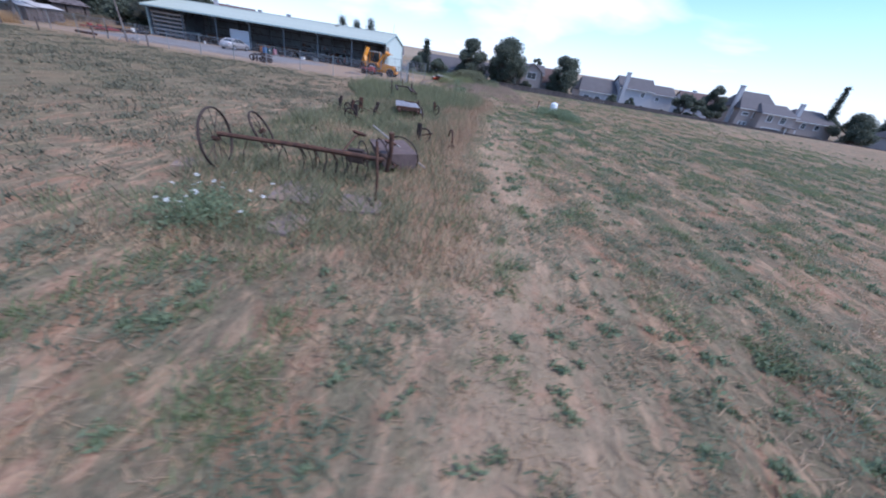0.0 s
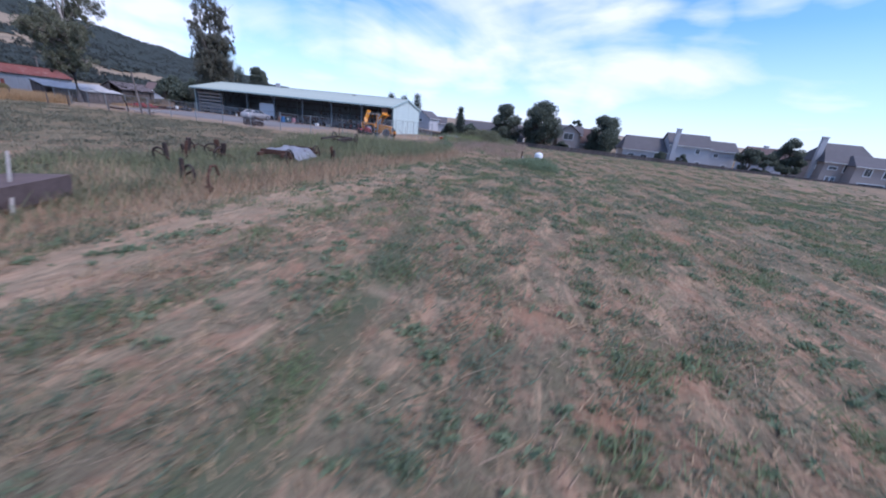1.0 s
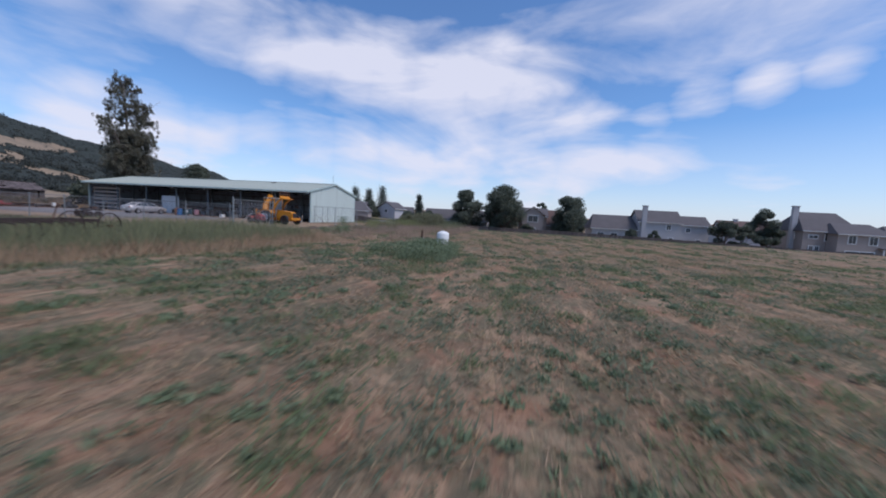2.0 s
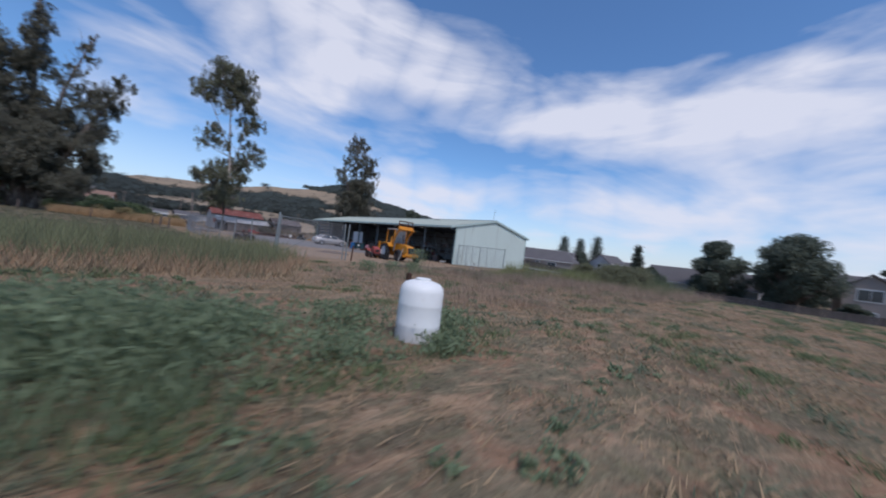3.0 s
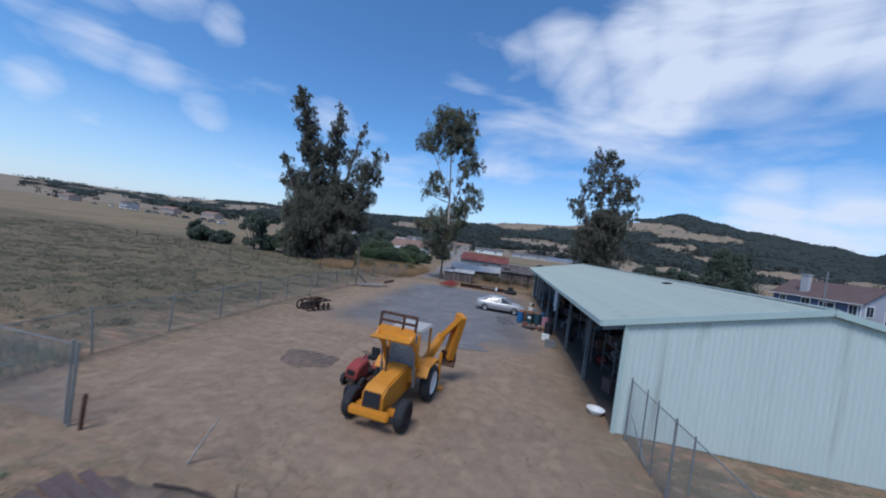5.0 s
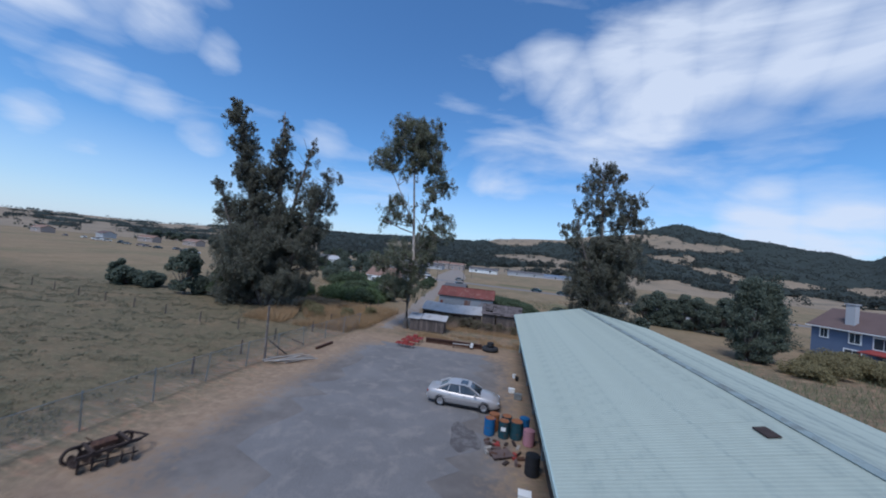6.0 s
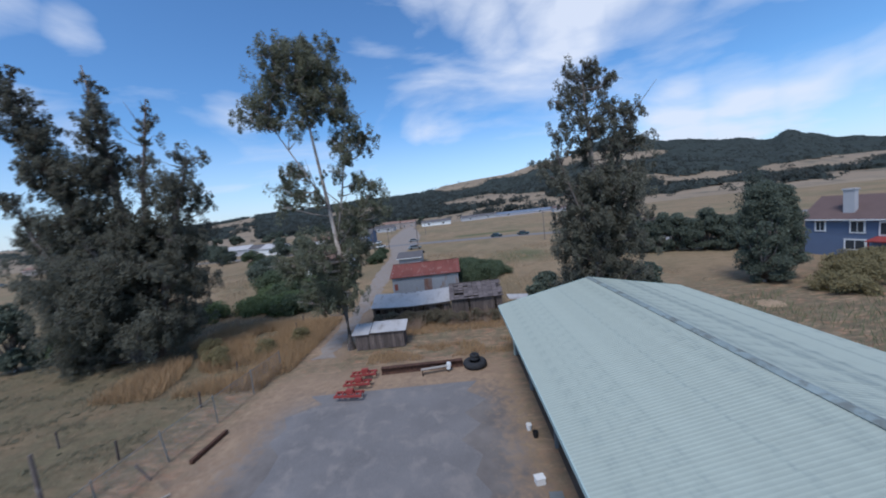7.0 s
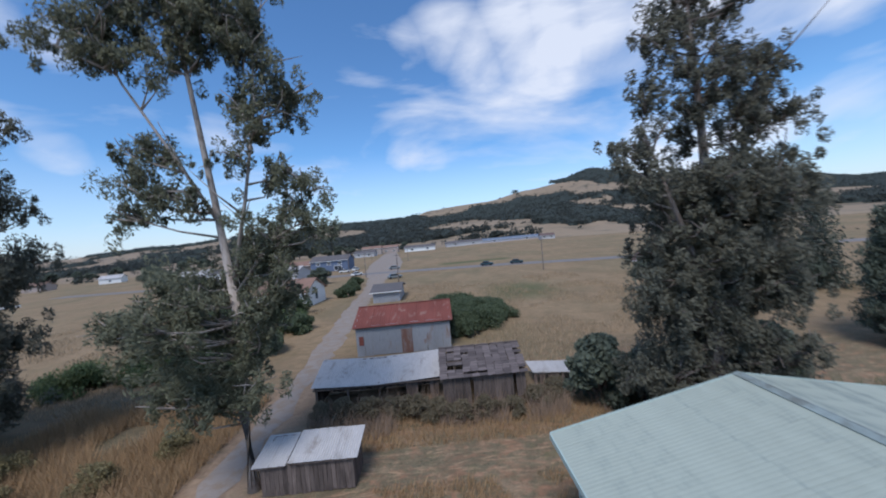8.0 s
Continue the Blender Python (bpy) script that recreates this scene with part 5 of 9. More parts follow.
def build_sheds():
    rnd = random.Random(77)
    hut = empty_thing("small_shed", (0.0, 13.1, 0), 0, "low weathered board shed with two tin sheets", "shed")
    hut.scale = (1, 0.65, 1)
    board_wall(hut, (-13.6, 43.0), (-9.25, 43.0), 0, 1.52, rnd)
    board_wall(hut, (-9.25, 43.0), (-9.25, 45.7), 0, 1.50, rnd, high2=1.9)
    board_wall(hut, (-13.6, 45.7), (-13.6, 43.0), 0, 1.9, rnd, high2=1.5)
    board_wall(hut, (-9.25, 45.7), (-13.6, 45.7), 0, 1.9, rnd)
    tin_roof(hut, -13.95, -12.35, 42.75, 1.52, 45.95, 1.93, TIN, 2, rnd)
    tin_roof(hut, -12.25, -9.0, 42.75, 1.60, 45.95, 2.01, TIN, 3, rnd)
    lean = empty_thing("lean_to", (-0.45, 17.7, 0), 0, "sagging open lean-to with long grey tin roof", "shed")
    lean.scale = (1, 0.6, 1)
    tin_roof(lean, -13.6, -4.5, 52.0, 1.72, 57.2, 2.62, TIN, 9, rnd, sag=0.16)
    for x in (-13.3, -11.1, -8.9, -6.8, -4.8):
        part("post", box(bmesh.new(), (x, 52.35, 0.82), (0.13, 0.13, 1.62)), WOOD_OLD, lean)
    board_wall(lean, (-13.4, 56.9), (-4.7, 56.9), 0, 2.45, rnd, wide=0.26)
    board_wall(lean, (-13.4, 52.4), (-13.4, 56.9), 0, 1.65, rnd, high2=2.45, wide=0.26)
    board_wall(lean, (-7.6, 52.5), (-4.8, 52.5), 0.0, 1.4, rnd, wide=0.26, gap=0.25)
    old = empty_thing("old_barn", (-0.45, 9.48, 0), 0, "collapsing grey board barn with holed shingle roof", "barn")
    old.scale = (1, 0.75, 1)
    x0, x1, y0, y1 = -4.4, 1.0, 50.3, 56.5
    board_wall(old, (x0, y0), (x1, y0), 0, 2.35, rnd, gap=0.12)
    board_wall(old, (x1, y0), (x1, 53.4), 0, 2.35, rnd, high2=3.3, gap=0.08)
    board_wall(old, (x1, 53.4), (x1, y1), 0, 3.3, rnd, high2=2.35, gap=0.08)
    board_wall(old, (x0, y1), (x0, 53.4), 0, 2.35, rnd, high2=3.3)
    board_wall(old, (x1, y1), (x0, y1), 0, 2.35, rnd)
    roof = part("roof", box(box(bmesh.new(), ((x0 + x1) / 2, 51.8, 2.83), (x1 - x0 + 0.3, 0.14, 0.08)), ((x0 + x1) / 2, 53.4, 3.30), (x1 - x0 + 0.3, 0.12, 0.1)), WOOD_OLD, old)
    for k in range(8):
        x = x0 + 0.1 + (x1 - x0 - 0.2) * k / 7
        for ya, yb in ((50.0, 53.4), (56.8, 53.4)):
            part("rafter", box(bmesh.new(), (x, (ya + yb) / 2, 2.73), (0.06, 3.55, 0.12), Matrix.Rotation(math.atan2(1.1, yb - ya) if yb > ya else -math.atan2(1.1, ya - yb), 3, "X")), WOOD_OLD, roof)
    course = to_mesh("shingle", box(bmesh.new(), (0, 0, 0), (0.36, 0.34, 0.022)), SHINGLE)
    for side in (0, 1):
        for r in range(13):
            y = 50.05 + 3.3 * r / 12 if side == 0 else 56.75 - 3.3 * r / 12
            z = 2.30 + 1.08 * r / 12
            for k in range(11 if side == 0 else 9):
                if side == 0 and ((r in (3, 4) and k in (1, 2)) or (r == 1 and k in (3, 4)) or rnd.random() < 0.07):
                    continue
                w = (x1 - x0 + 0.3) / (11 if side == 0 else 9)
                ob = part("shingle", course, None, roof)
                ob.matrix_basis = pose(x0 - 0.15 + w * (k + 0.5) + rnd.uniform(-0.03, 0.03), y, z + 0.06, (18 if side == 0 else -18) + rnd.uniform(-3, 3), rnd.uniform(-2, 2), rnd.uniform(-3, 3)) @ Matrix.Diagonal((w / 0.36 * 0.97, 1, 1, 1))
    # low tin piece beside it and the rust-roofed barn
    low = empty_thing("collapsed_shed", (0.4, -2.6, 0), 0, "collapsed low shed with flat grey roof", "shed")
    part("roof", box(bmesh.new(), (2.9, 53.2, 0.95), (3.4, 2.2, 0.06), Matrix.Rotation(0.08, 3, "Y")), TIN, low)
    board_wall(low, (1.3, 52.2), (4.5, 52.2), 0, 0.9, rnd, gap=0.2)
    board_wall(low, (4.5, 52.2), (4.5, 54.2), 0, 0.85, rnd, gap=0.2)
    red = empty_thing("tin_barn", (-0.9, -3.6, 0), 0, "grey tin barn with rusted red roof", "barn")
    x0, x1, y0, y1, ym = -12.5, -3.0, 63.4, 70.6, 67.0
    for a, b, h0, h1 in (((x0, y0), (x1, y0), 3.1, 3.1), ((x1, y0), (x1, ym), 3.1, 4.25), ((x1, ym), (x1, y1), 4.25, 3.1), ((x0, y1), (x0, ym), 3.1, 4.25), ((x0, ym), (x0, y0), 4.25, 3.1), ((x1, y1), (x0, y1), 3.1, 3.1)):
        board_wall(red, a, b, 0, h0, rnd, TIN_WALL, high2=h1, wide=0.75)
    part("door", box(bmesh.new(), (-7.4, y0 - 0.04, 1.25), (1.1, 0.05, 2.4)), RUSTY_TIN, red, "patched rusty tin door")
    part("door", box(bmesh.new(), (-12.0, y0 - 0.04, 1.6), (0.45, 0.05, 0.9)), RUST_ROOF, red, "small rusty hatch")
    tin_roof(red, x0 - 0.3, x1 + 0.3, y0 - 0.3, 2.98, ym, 4.38, RUST_ROOF, 11, rnd)
    tin_roof(red, x0 - 0.3, x1 + 0.3, y1 + 0.3, 2.98, ym, 4.38, RUST_ROOF, 11, rnd)
    part("ridge_cap", box(bmesh.new(), ((x0 + x1) / 2, ym, 4.41), (x1 - x0 + 0.6, 0.3, 0.03)), RUST_ROOF, red)


build_sheds()


# ---- houses ----
def house(name, at, rz, w, d, eave, ridge, wall, roof, label, windows=(), chimney=None, hip=0.0, side_windows=(), porch=None, seed=0):
    """A house whose ridge runs along its own x; the front is its -y side. windows: (x, z, width, height) on the front; side_windows: (y, z, w, h) on both ends."""
    h = empty_thing(name, at, rz, label, "house")
    body = bmesh.new()
    if hip:
        box(body, (0, 0, eave / 2), (w, d, eave))
    else:
        prism(body, [(-d / 2, 0), (d / 2, 0), (d / 2, eave), (0, ridge - 0.12), (-d / 2, eave)], -w / 2, w / 2, "x")
    part("wall", body, wall, h)
    o = 0.45
    drop = (ridge - eave) / (d / 2) * o
    for s in (-1, 1):
        bm = bmesh.new()
        lo = [(-w / 2 - o, s * (d / 2 + o), eave - drop), (w / 2 + o, s * (d / 2 + o), eave - drop), (w / 2 + o - hip, 0, ridge), (-w / 2 - o + hip, 0, ridge)]
        a = [bm.verts.new(v) for v in lo]
        b = [bm.verts.new((v[0], v[1], v[2] + 0.16)) for v in lo]
        bm.faces.new(a), bm.faces.new(b)
        for k in range(4):
            bm.faces.new((a[k], a[(k + 1) % 4], b[(k + 1) % 4], b[k]))
        bmesh.ops.recalc_face_normals(bm, faces=bm.faces[:])
        part("roof", bm, roof, h)
        if hip:
            bm = bmesh.new()
            lo = [(s * (w / 2 + o), -d / 2 - o, eave - drop), (s * (w / 2 + o), d / 2 + o, eave - drop), (s * (w / 2 + o - hip), 0, ridge)]
            a = [bm.verts.new(v) for v in lo]
            b = [bm.verts.new((v[0], v[1], v[2] + 0.16)) for v in lo]
            bm.faces.new(a), bm.faces.new(b)
            for k in range(3):
                bm.faces.new((a[k], a[(k + 1) % 3], b[(k + 1) % 3], b[k]))
            bmesh.ops.recalc_face_normals(bm, faces=bm.faces[:])
            part("roof", bm, roof, h)
    part("gutter", box(bmesh.new(), (0, -d / 2 - o - 0.05, eave - drop + 0.05), (w + 2 * o, 0.12, 0.14)), WHITE, h)

    def window(x, y, z, ww, hh, turn):
        win = part("window", box(bmesh.new(), (0, 0, 0), (ww + 0.26, 0.14, hh + 0.26)), WHITE, h, "white window frame")
        win.matrix_basis = pose(x, y, z, 0, 0, turn)
        for k in (-1, 1):
            part("pane", box(bmesh.new(), (k * ww / 4, -0.06, 0), (ww / 2 - 0.07, 0.04, hh - 0.06)), WINDOW, win)
    for x, z, ww, hh in windows:
        window(x, -d / 2 - 0.03, z, ww, hh, 0)
    for y, z, ww, hh in side_windows:
        window(w / 2 + 0.03, y, z, ww, hh, 90)
        window(-w / 2 - 0.03, y, z, ww, hh, -90)
    if chimney:
        x, y, top = chimney
        part("chimney", box(box(bmesh.new(), (x, y, top / 2), (1.1, 0.75, top), None, 0.02), (x, y, top + 0.08), (1.3, 0.95, 0.18)), PALE_WALL, h)
    if porch:
        x, ww, hh, deep, m = porch
        part("porch_roof", box(bmesh.new(), (x, -d / 2 - deep / 2, hh), (ww, deep, 0.16), Matrix.Rotation(0.12, 3, "X")), m, h)
        for k in (-1, 1):
            part("porch_post", box(bmesh.new(), (x + k * (ww / 2 - 0.12), -d / 2 - deep + 0.12, hh / 2 - 0.1), (0.16, 0.16, hh - 0.2)), WHITE, h)
    return h


def build_houses():
    def z(y):
        return ground_z(58, y) - 0.05
    # the row behind the board fence; fronts look towards the field
    house("house", (65, -8.4, z(-8)), -90, 19, 9, 3.0, 6.0, PALE_WALL, ROOF_GREY, "low pale house with long grey roof", [(-6, 1.5, 1.6, 1.1), (0, 1.5, 1.6, 1.1), (6, 1.4, 2.0, 1.2)], (0, 1.0, 6.8))
    house("house", (64.5, -30.6, z(-30)), -90, 7.6, 9, 5.3, 7.6, TAN_WALL, ROOF_GREY, "two-storey tan house with gabled bay", [(0.6, 4.4, 1.9, 1.4), (-1.6, 1.5, 1.4, 1.2), (1.6, 1.5, 1.2, 1.2)])
    house("house_bay", (59.6, -30.6, z(-30)), 0, 3.0, 5.6, 5.8, 7.8, TAN_WALL, ROOF_GREY, "tan bay with big window and white trim", [], side_windows=[(0, 4.6, 2.6, 1.7), (0.4, 1.6, 2.4, 0.9)])
    house("house", (65, -37.9, z(-37)), -90, 7.2, 8, 3.2, 7.2, TAN_WALL, ROOF_BROWN, "tan house with brown red roof", [(0, 1.5, 1.8, 1.2)], (2.6, -3.2, 7.8))
    house("house", (65, -52.2, z(-52)), -90, 11.4, 9, 3.4, 6.9, PALE_WALL, ROOF_GREY, "low house with plain grey roof", [(-3.4, 1.6, 1.6, 1.1), (0, 1.6, 1.6, 1.1), (3.4, 1.6, 1.6, 1.1)], hip=1.2)
    house("house", (64, -63.0, z(-63)), -90, 10.0, 8, 5.9, 8.8, PALE_WALL, ROOF_GREY, "white two-storey house with grey roof and chimney", [(2.1, 4.6, 1.0, 1.3), (-1.4, 1.4, 1.8, 0.9), (2.8, 1.4, 0.9, 1.0)], (-4.0, -4.3, 9.8))
    house("house", (64.3, -71.2, z(-71)), -90, 7.2, 7, 5.6, 7.8, PALE_WALL, ROOF_GREY, "lower wing of a white house", [(1.4, 1.4, 1.0, 1.0), (-1.2, 4.2, 1.0, 1.0)])
    house("house", (56.8, -94.4, z(-94)), -90, 10.6, 10, 6.2, 10.2, TAN_WALL, ROOF_GREY, "large tan house with white trimmed windows", [(-0.6, 4.8, 1.2, 1.7), (-3.4, 4.7, 1.6, 0.7), (-3.6, 1.9, 0.7, 1.5), (-2.5, 1.9, 0.7, 1.5)], (-5.6, -2.2, 11.4), hip=2.0, side_windows=[(-2, 4.6, 1.2, 1.0)])
    house("house_wing", (53.0, -98.2, z(-98)), -90, 9.4, 8, 5.8, 7.9, TAN_WALL, ROOF_GREY, "front wing of a tan house with entry porch", [(-2.2, 4.6, 1.3, 1.7), (1.5, 4.5, 1.4, 1.7), (-0.6, 1.6, 5.0, 1.0)], None, 1.6, porch=(3.8, 2.8, 3.0, 1.4, ROOF_GREY))
    house("house", (60, -114, z(-114)), -90, 12, 9, 5.4, 8.2, TAN_WALL, ROOF_GREY, "tan house with grey hipped roof and chimney", [(-3, 4.2, 1.2, 1.4), (1, 4.2, 1.2, 1.2)], (-5.2, -3.4, 9.6), hip=2.5)
    house("house", (52, -143, z(-143)), -90, 24, 9, 5.2, 7.8, PALE_WALL, ROOF_GREY, "pale house with long grey roof", [(-7, 4.0, 1.4, 1.4), (-1, 4.0, 1.2, 1.2), (5, 4.0, 1.2, 1.2), (-4, 1.5, 1.8, 1.3), (3, 1.5, 1.6, 1.2)], (7, -3.4, 9.0), hip=2.5)
    house("house", (90, -98, z(-98)), -90, 14, 9, 4.4, 8.4, PALE_WALL, ROOF_BROWN, "house seen over the garden trees", [], (-2, 0, 9.0))
    # behind the barn
    house("house", (79, 34.5, -0.6), -75, 12, 9, 3.4, 6.0, PALE_WALL, ROOF_GREY, "pale house with dark roof far behind", [(0, 1.7, 1.6, 1.2)])
    house("house", (68, 31.0, -0.4), -72, 17, 11, 2.7, 5.7, TAN_WALL, ROOF_GREY, "long low house under a broad dark grey roof", [(-5.5, 1.5, 1.2, 1.0), (-1.0, 1.4, 0.9, 1.5), (3.0, 1.5, 2.2, 1.1)], None, 3.0)
    house("house", (96, 24.5, -1.0), -20, 7, 9, 4.8, 7.4, PALE_WALL, ROOF_GREY, "pale gabled house far behind", [], side_windows=[(0, 3.8, 1.4, 1.2)])
    house("house", (100.5, 20.5, -1.0), -75, 7, 7, 3.4, 5.8, PALE_WALL, ROOF_GREY, "pale house with steep dark roof", [], side_windows=[(0, 2.6, 1.2, 1.0)])
    # the blue house and its neighbours north of the field
    b = house("house", (51.7, 57.0, 0), -73, 12.6, 8.6, 5.05, 7.6, BLUE_WALL, ROOF_BROWN, "blue two-storey house with white windows and chimney", [(-4.6, 4.0, 0.9, 1.3), (-1.0, 3.9, 1.2, 1.4), (2.0, 3.7, 2.0, 1.5), (5.4, 3.8, 1.0, 1.6), (-1.2, 1.6, 1.8, 1.2)], (-2.2, -3.2, 8.6), side_windows=[(-2.8, 3.9, 1.3, 1.6), (0.6, 3.6, 0.9, 0.9), (0.6, 1.8, 0.9, 1.9)])
    part("gable_wall", prism(bmesh.new(), [(-4.26, 0.02), (4.26, 0.02), (4.26, 5.0), (0, 7.38), (-4.26, 5.0)], 6.302, 6.33, "x"), GREY_WALL, b, "light grey gable siding")
    part("awning", box(bmesh.new(), (3.0, -5.4, 2.55), (4.6, 2.4, 0.14), Matrix.Rotation(0.14, 3, "X")), RED, b, "red sheet awning")
    for x in (0.9, 5.1):
        part("awning_post", box(bmesh.new(), (x, -6.4, 1.2), (0.12, 0.12, 2.4)), RED, b)
    part("deck_skirt", box(bmesh.new(), (3.2, -6.45, 0.75), (3.0, 0.08, 1.5)), RED, b, "red board screen")
    part("corner_board", box(bmesh.new(), (6.28, -4.33, 2.5), (0.16, 0.14, 5.0)), WHITE, b)
    house("house", (55.6, 41.0, 0), -50, 7, 8, 2.7, 4.4, GREY_WALL, ROOF_GREY, "low light grey house with dark gable roof", [(-1.6, 1.4, 1.0, 1.6), (1.4, 1.4, 1.4, 1.4)], side_windows=[(0, 1.5, 1.6, 1.7)])
    house("house", (64, 47, 0), -85, 10, 9, 5.0, 7.4, GREY_WALL, ROOF_BROWN, "grey house with brown roof behind the blue one", [], (1, 0, 8.2))
    house("house", (80, 66, 0), -85, 12, 9, 5.0, 7.8, BLUE_WALL, ROOF_GREY, "dark house on the rise", [], (2, 0, 8.8))
    house("house", (40, 92, 0), -60, 9, 7, 3.0, 5.0, PALE_WALL, ROOF_BROWN, "pale house behind the dark hedge", [(0, 1.6, 1.4, 1.2)])
    # along the lane and on the plain
    house("farm_house", (-35.2, 96.5, 0), -8, 10.5, 8, 3.0, 5.2, WHITE, ROOF_CLAY, "white farmhouse with faded clay tile roof", [(-3.4, 1.6, 0.9, 1.3), (-0.6, 1.6, 0.9, 1.3), (2.6, 1.5, 1.0, 1.5)], (1.0, 0.4, 6.0), porch=(0, 6, 2.5, 1.6, WHITE), side_windows=[(0, 1.7, 1.0, 1.3)])
    house("farm_shed", (-14.8, 93.5, 0), 0, 5.0, 8, 2.0, 2.9, TIN_WALL, ROOF_GREY, "small grey shed with dull grey roof", [])
    house("house", (-53, 184, 0), -5, 17, 9, 4.8, 6.8, BLUE_WALL, ROOF_GREY, "grey blue house beside the far lane", [(-5, 3.6, 1.4, 1.2), (0, 3.6, 1.4, 1.2), (5, 3.6, 1.4, 1.2), (4, 1.4, 3.2, 1.9)])
    for k, (x, y, w, m, r, e) in enumerate([(-62, 300, 16, PALE_WALL, ROOF_GREY, 3), (-20, 325, 26, WHITE, ROOF_GREY, 3.2), (20, 352, 34, PALE_WALL, ROOF_GREY, 3.2), (64, 352, 60, GREY_WALL, TIN_BLUE, 2.6), (-48, 345, 14, TAN_WALL, ROOF_CLAY, 5), (-62, 330, 16, TAN_WALL, ROOF_CLAY, 5.5), (92, 330, 12, PALE_WALL, ROOF_BROWN, 3)]):
        house("farm_building", (x, y, 0), 4 * (k % 3) - 4, w, 10, e, e + 1.8, m, r, "long low farm building beside the far road", [(-w / 4, 1.8, 2, 1.4), (w / 4, 1.8, 2, 1.4)])
    for k, (x, y, w, m, r) in enumerate([(-92, 178, 12, WHITE, TIN), (-104, 186, 9, WHITE, ROOF_GREY), (-122, 196, 14, PALE_WALL, TIN), (-70, 186, 12, TAN_WALL, ROOF_CLAY), (-58, 150, 11, PALE_WALL, TIN), (-250, 240, 14, TAN_WALL, ROOF_CLAY), (-275, 225, 12, TAN_WALL, ROOF_CLAY), (-225, 262, 12, WHITE, TIN), (-310, 220, 14, PALE_WALL, ROOF_BROWN), (-340, 200, 12, TAN_WALL, ROOF_CLAY)]):
        house("plain_house", (x, y, 0), 12 * (k % 4) - 18, w, 8, 3.4, 5.2, m, r, "small distant house on the plain", [(0, 1.7, 1.4, 1.2)])


TIN_BLUE = material("blue grey barn roof", (0.16, 0.19, 0.24), 0.6, 0.1, 0.12)
build_houses()


# ---- fences ----
def board_fence(points, high=1.75):
    fence = empty_thing("board_fence", (0, 0, 0), 0, "long dark board fence behind the field", "fence", kind="structure")
    board = to_mesh("board", box(bmesh.new(), (0, 0, high / 2), (0.30, 0.03, high)), FENCE_WOOD)
    rnd = random.Random(9)
    rest = bmesh.new()
    count = 0
    for p, q in zip(points, points[1:]):
        p, q = Vector(p), Vector(q)
        n = int((q - p).length / 0.32)
        turn = math.degrees(math.atan2(q.y - p.y, q.x - p.x))
        for k in range(n):
            c = p.lerp(q, (k + 0.5) / n)
            gz = ground_z(c.x, c.y) - 0.05 + rnd.uniform(-0.04, 0.04)
            if count < 290:
                ob = part("board", board, None, fence)
                ob.matrix_basis = pose(c.x, c.y, gz, rnd.uniform(-1.5, 1.5), rnd.uniform(-1, 1), turn)
            else:
                box(rest, (c.x, c.y, gz + high / 2), (0.30, 0.03, high), Matrix.Rotation(radians(turn), 3, "Z"))
            count += 1
    if count > 290:
        tagged(part("boards", rest, FENCE_WOOD, fence), kind="stuff")


board_fence([(46.5, 36.0), (54.0, 28.5), (54.4, 19.0), (52.2, -1), (52.0, -30), (52.0, -52), (51.4, -70), (49.0, -90), (46.5, -110), (43.0, -140)])


def mesh_wires(bm, p, q, high, gap=0.11, low=0.04, r=0.003):
    """Crossing slanted wires of a wire-mesh fence between two posts."""
    p, q = Vector((*p, 0)), Vector((*q, 0))
    d = q - p
    L = d.length
    u = d / L
    v = -high
    while v < L:
        for s in (0, 1):
            a, b = v, v + high
            ha, hb = low, high
            if a < 0:
                ha, a = low + (-a) * (high - low) / high, 0
            if b > L:
                hb, b = hb - (b - L) * (high - low) / high, L
            if b > a:
                z0, z1 = (ha, hb) if s == 0 else (high + low - ha, high + low - hb)
                rod(bm, p + u * a + Vector((0, 0, z0)), p + u * b + Vector((0, 0, z1)), r, None, 3)
        v += gap
    return bm


def wire_fence(points, high, label, lean=0.0, name="wire_mesh_fence", top_rail=True, seed=0, gap=0.11):
    rnd = random.Random(seed)
    f = empty_thing(name, (0, 0, 0), 0, label, "fence")
    for k, (x, y) in enumerate(points):
        tip = (x + rnd.uniform(-lean, lean), y + rnd.uniform(-lean, lean), high + 0.1)
        part("post", rod(bmesh.new(), (x, y, -0.1), tip, 0.034, None, 8), GALV, f)
    for p, q in zip(points, points[1:]):
        part("wire_mesh", mesh_wires(bmesh.new(), p, q, high - 0.05, gap), WIRE, f, "thin grey wire mesh")
        if top_rail:
            part("rail", rod(bmesh.new(), (*p, high), (*q, high), 0.02, None, 6), GALV, f)
    return f


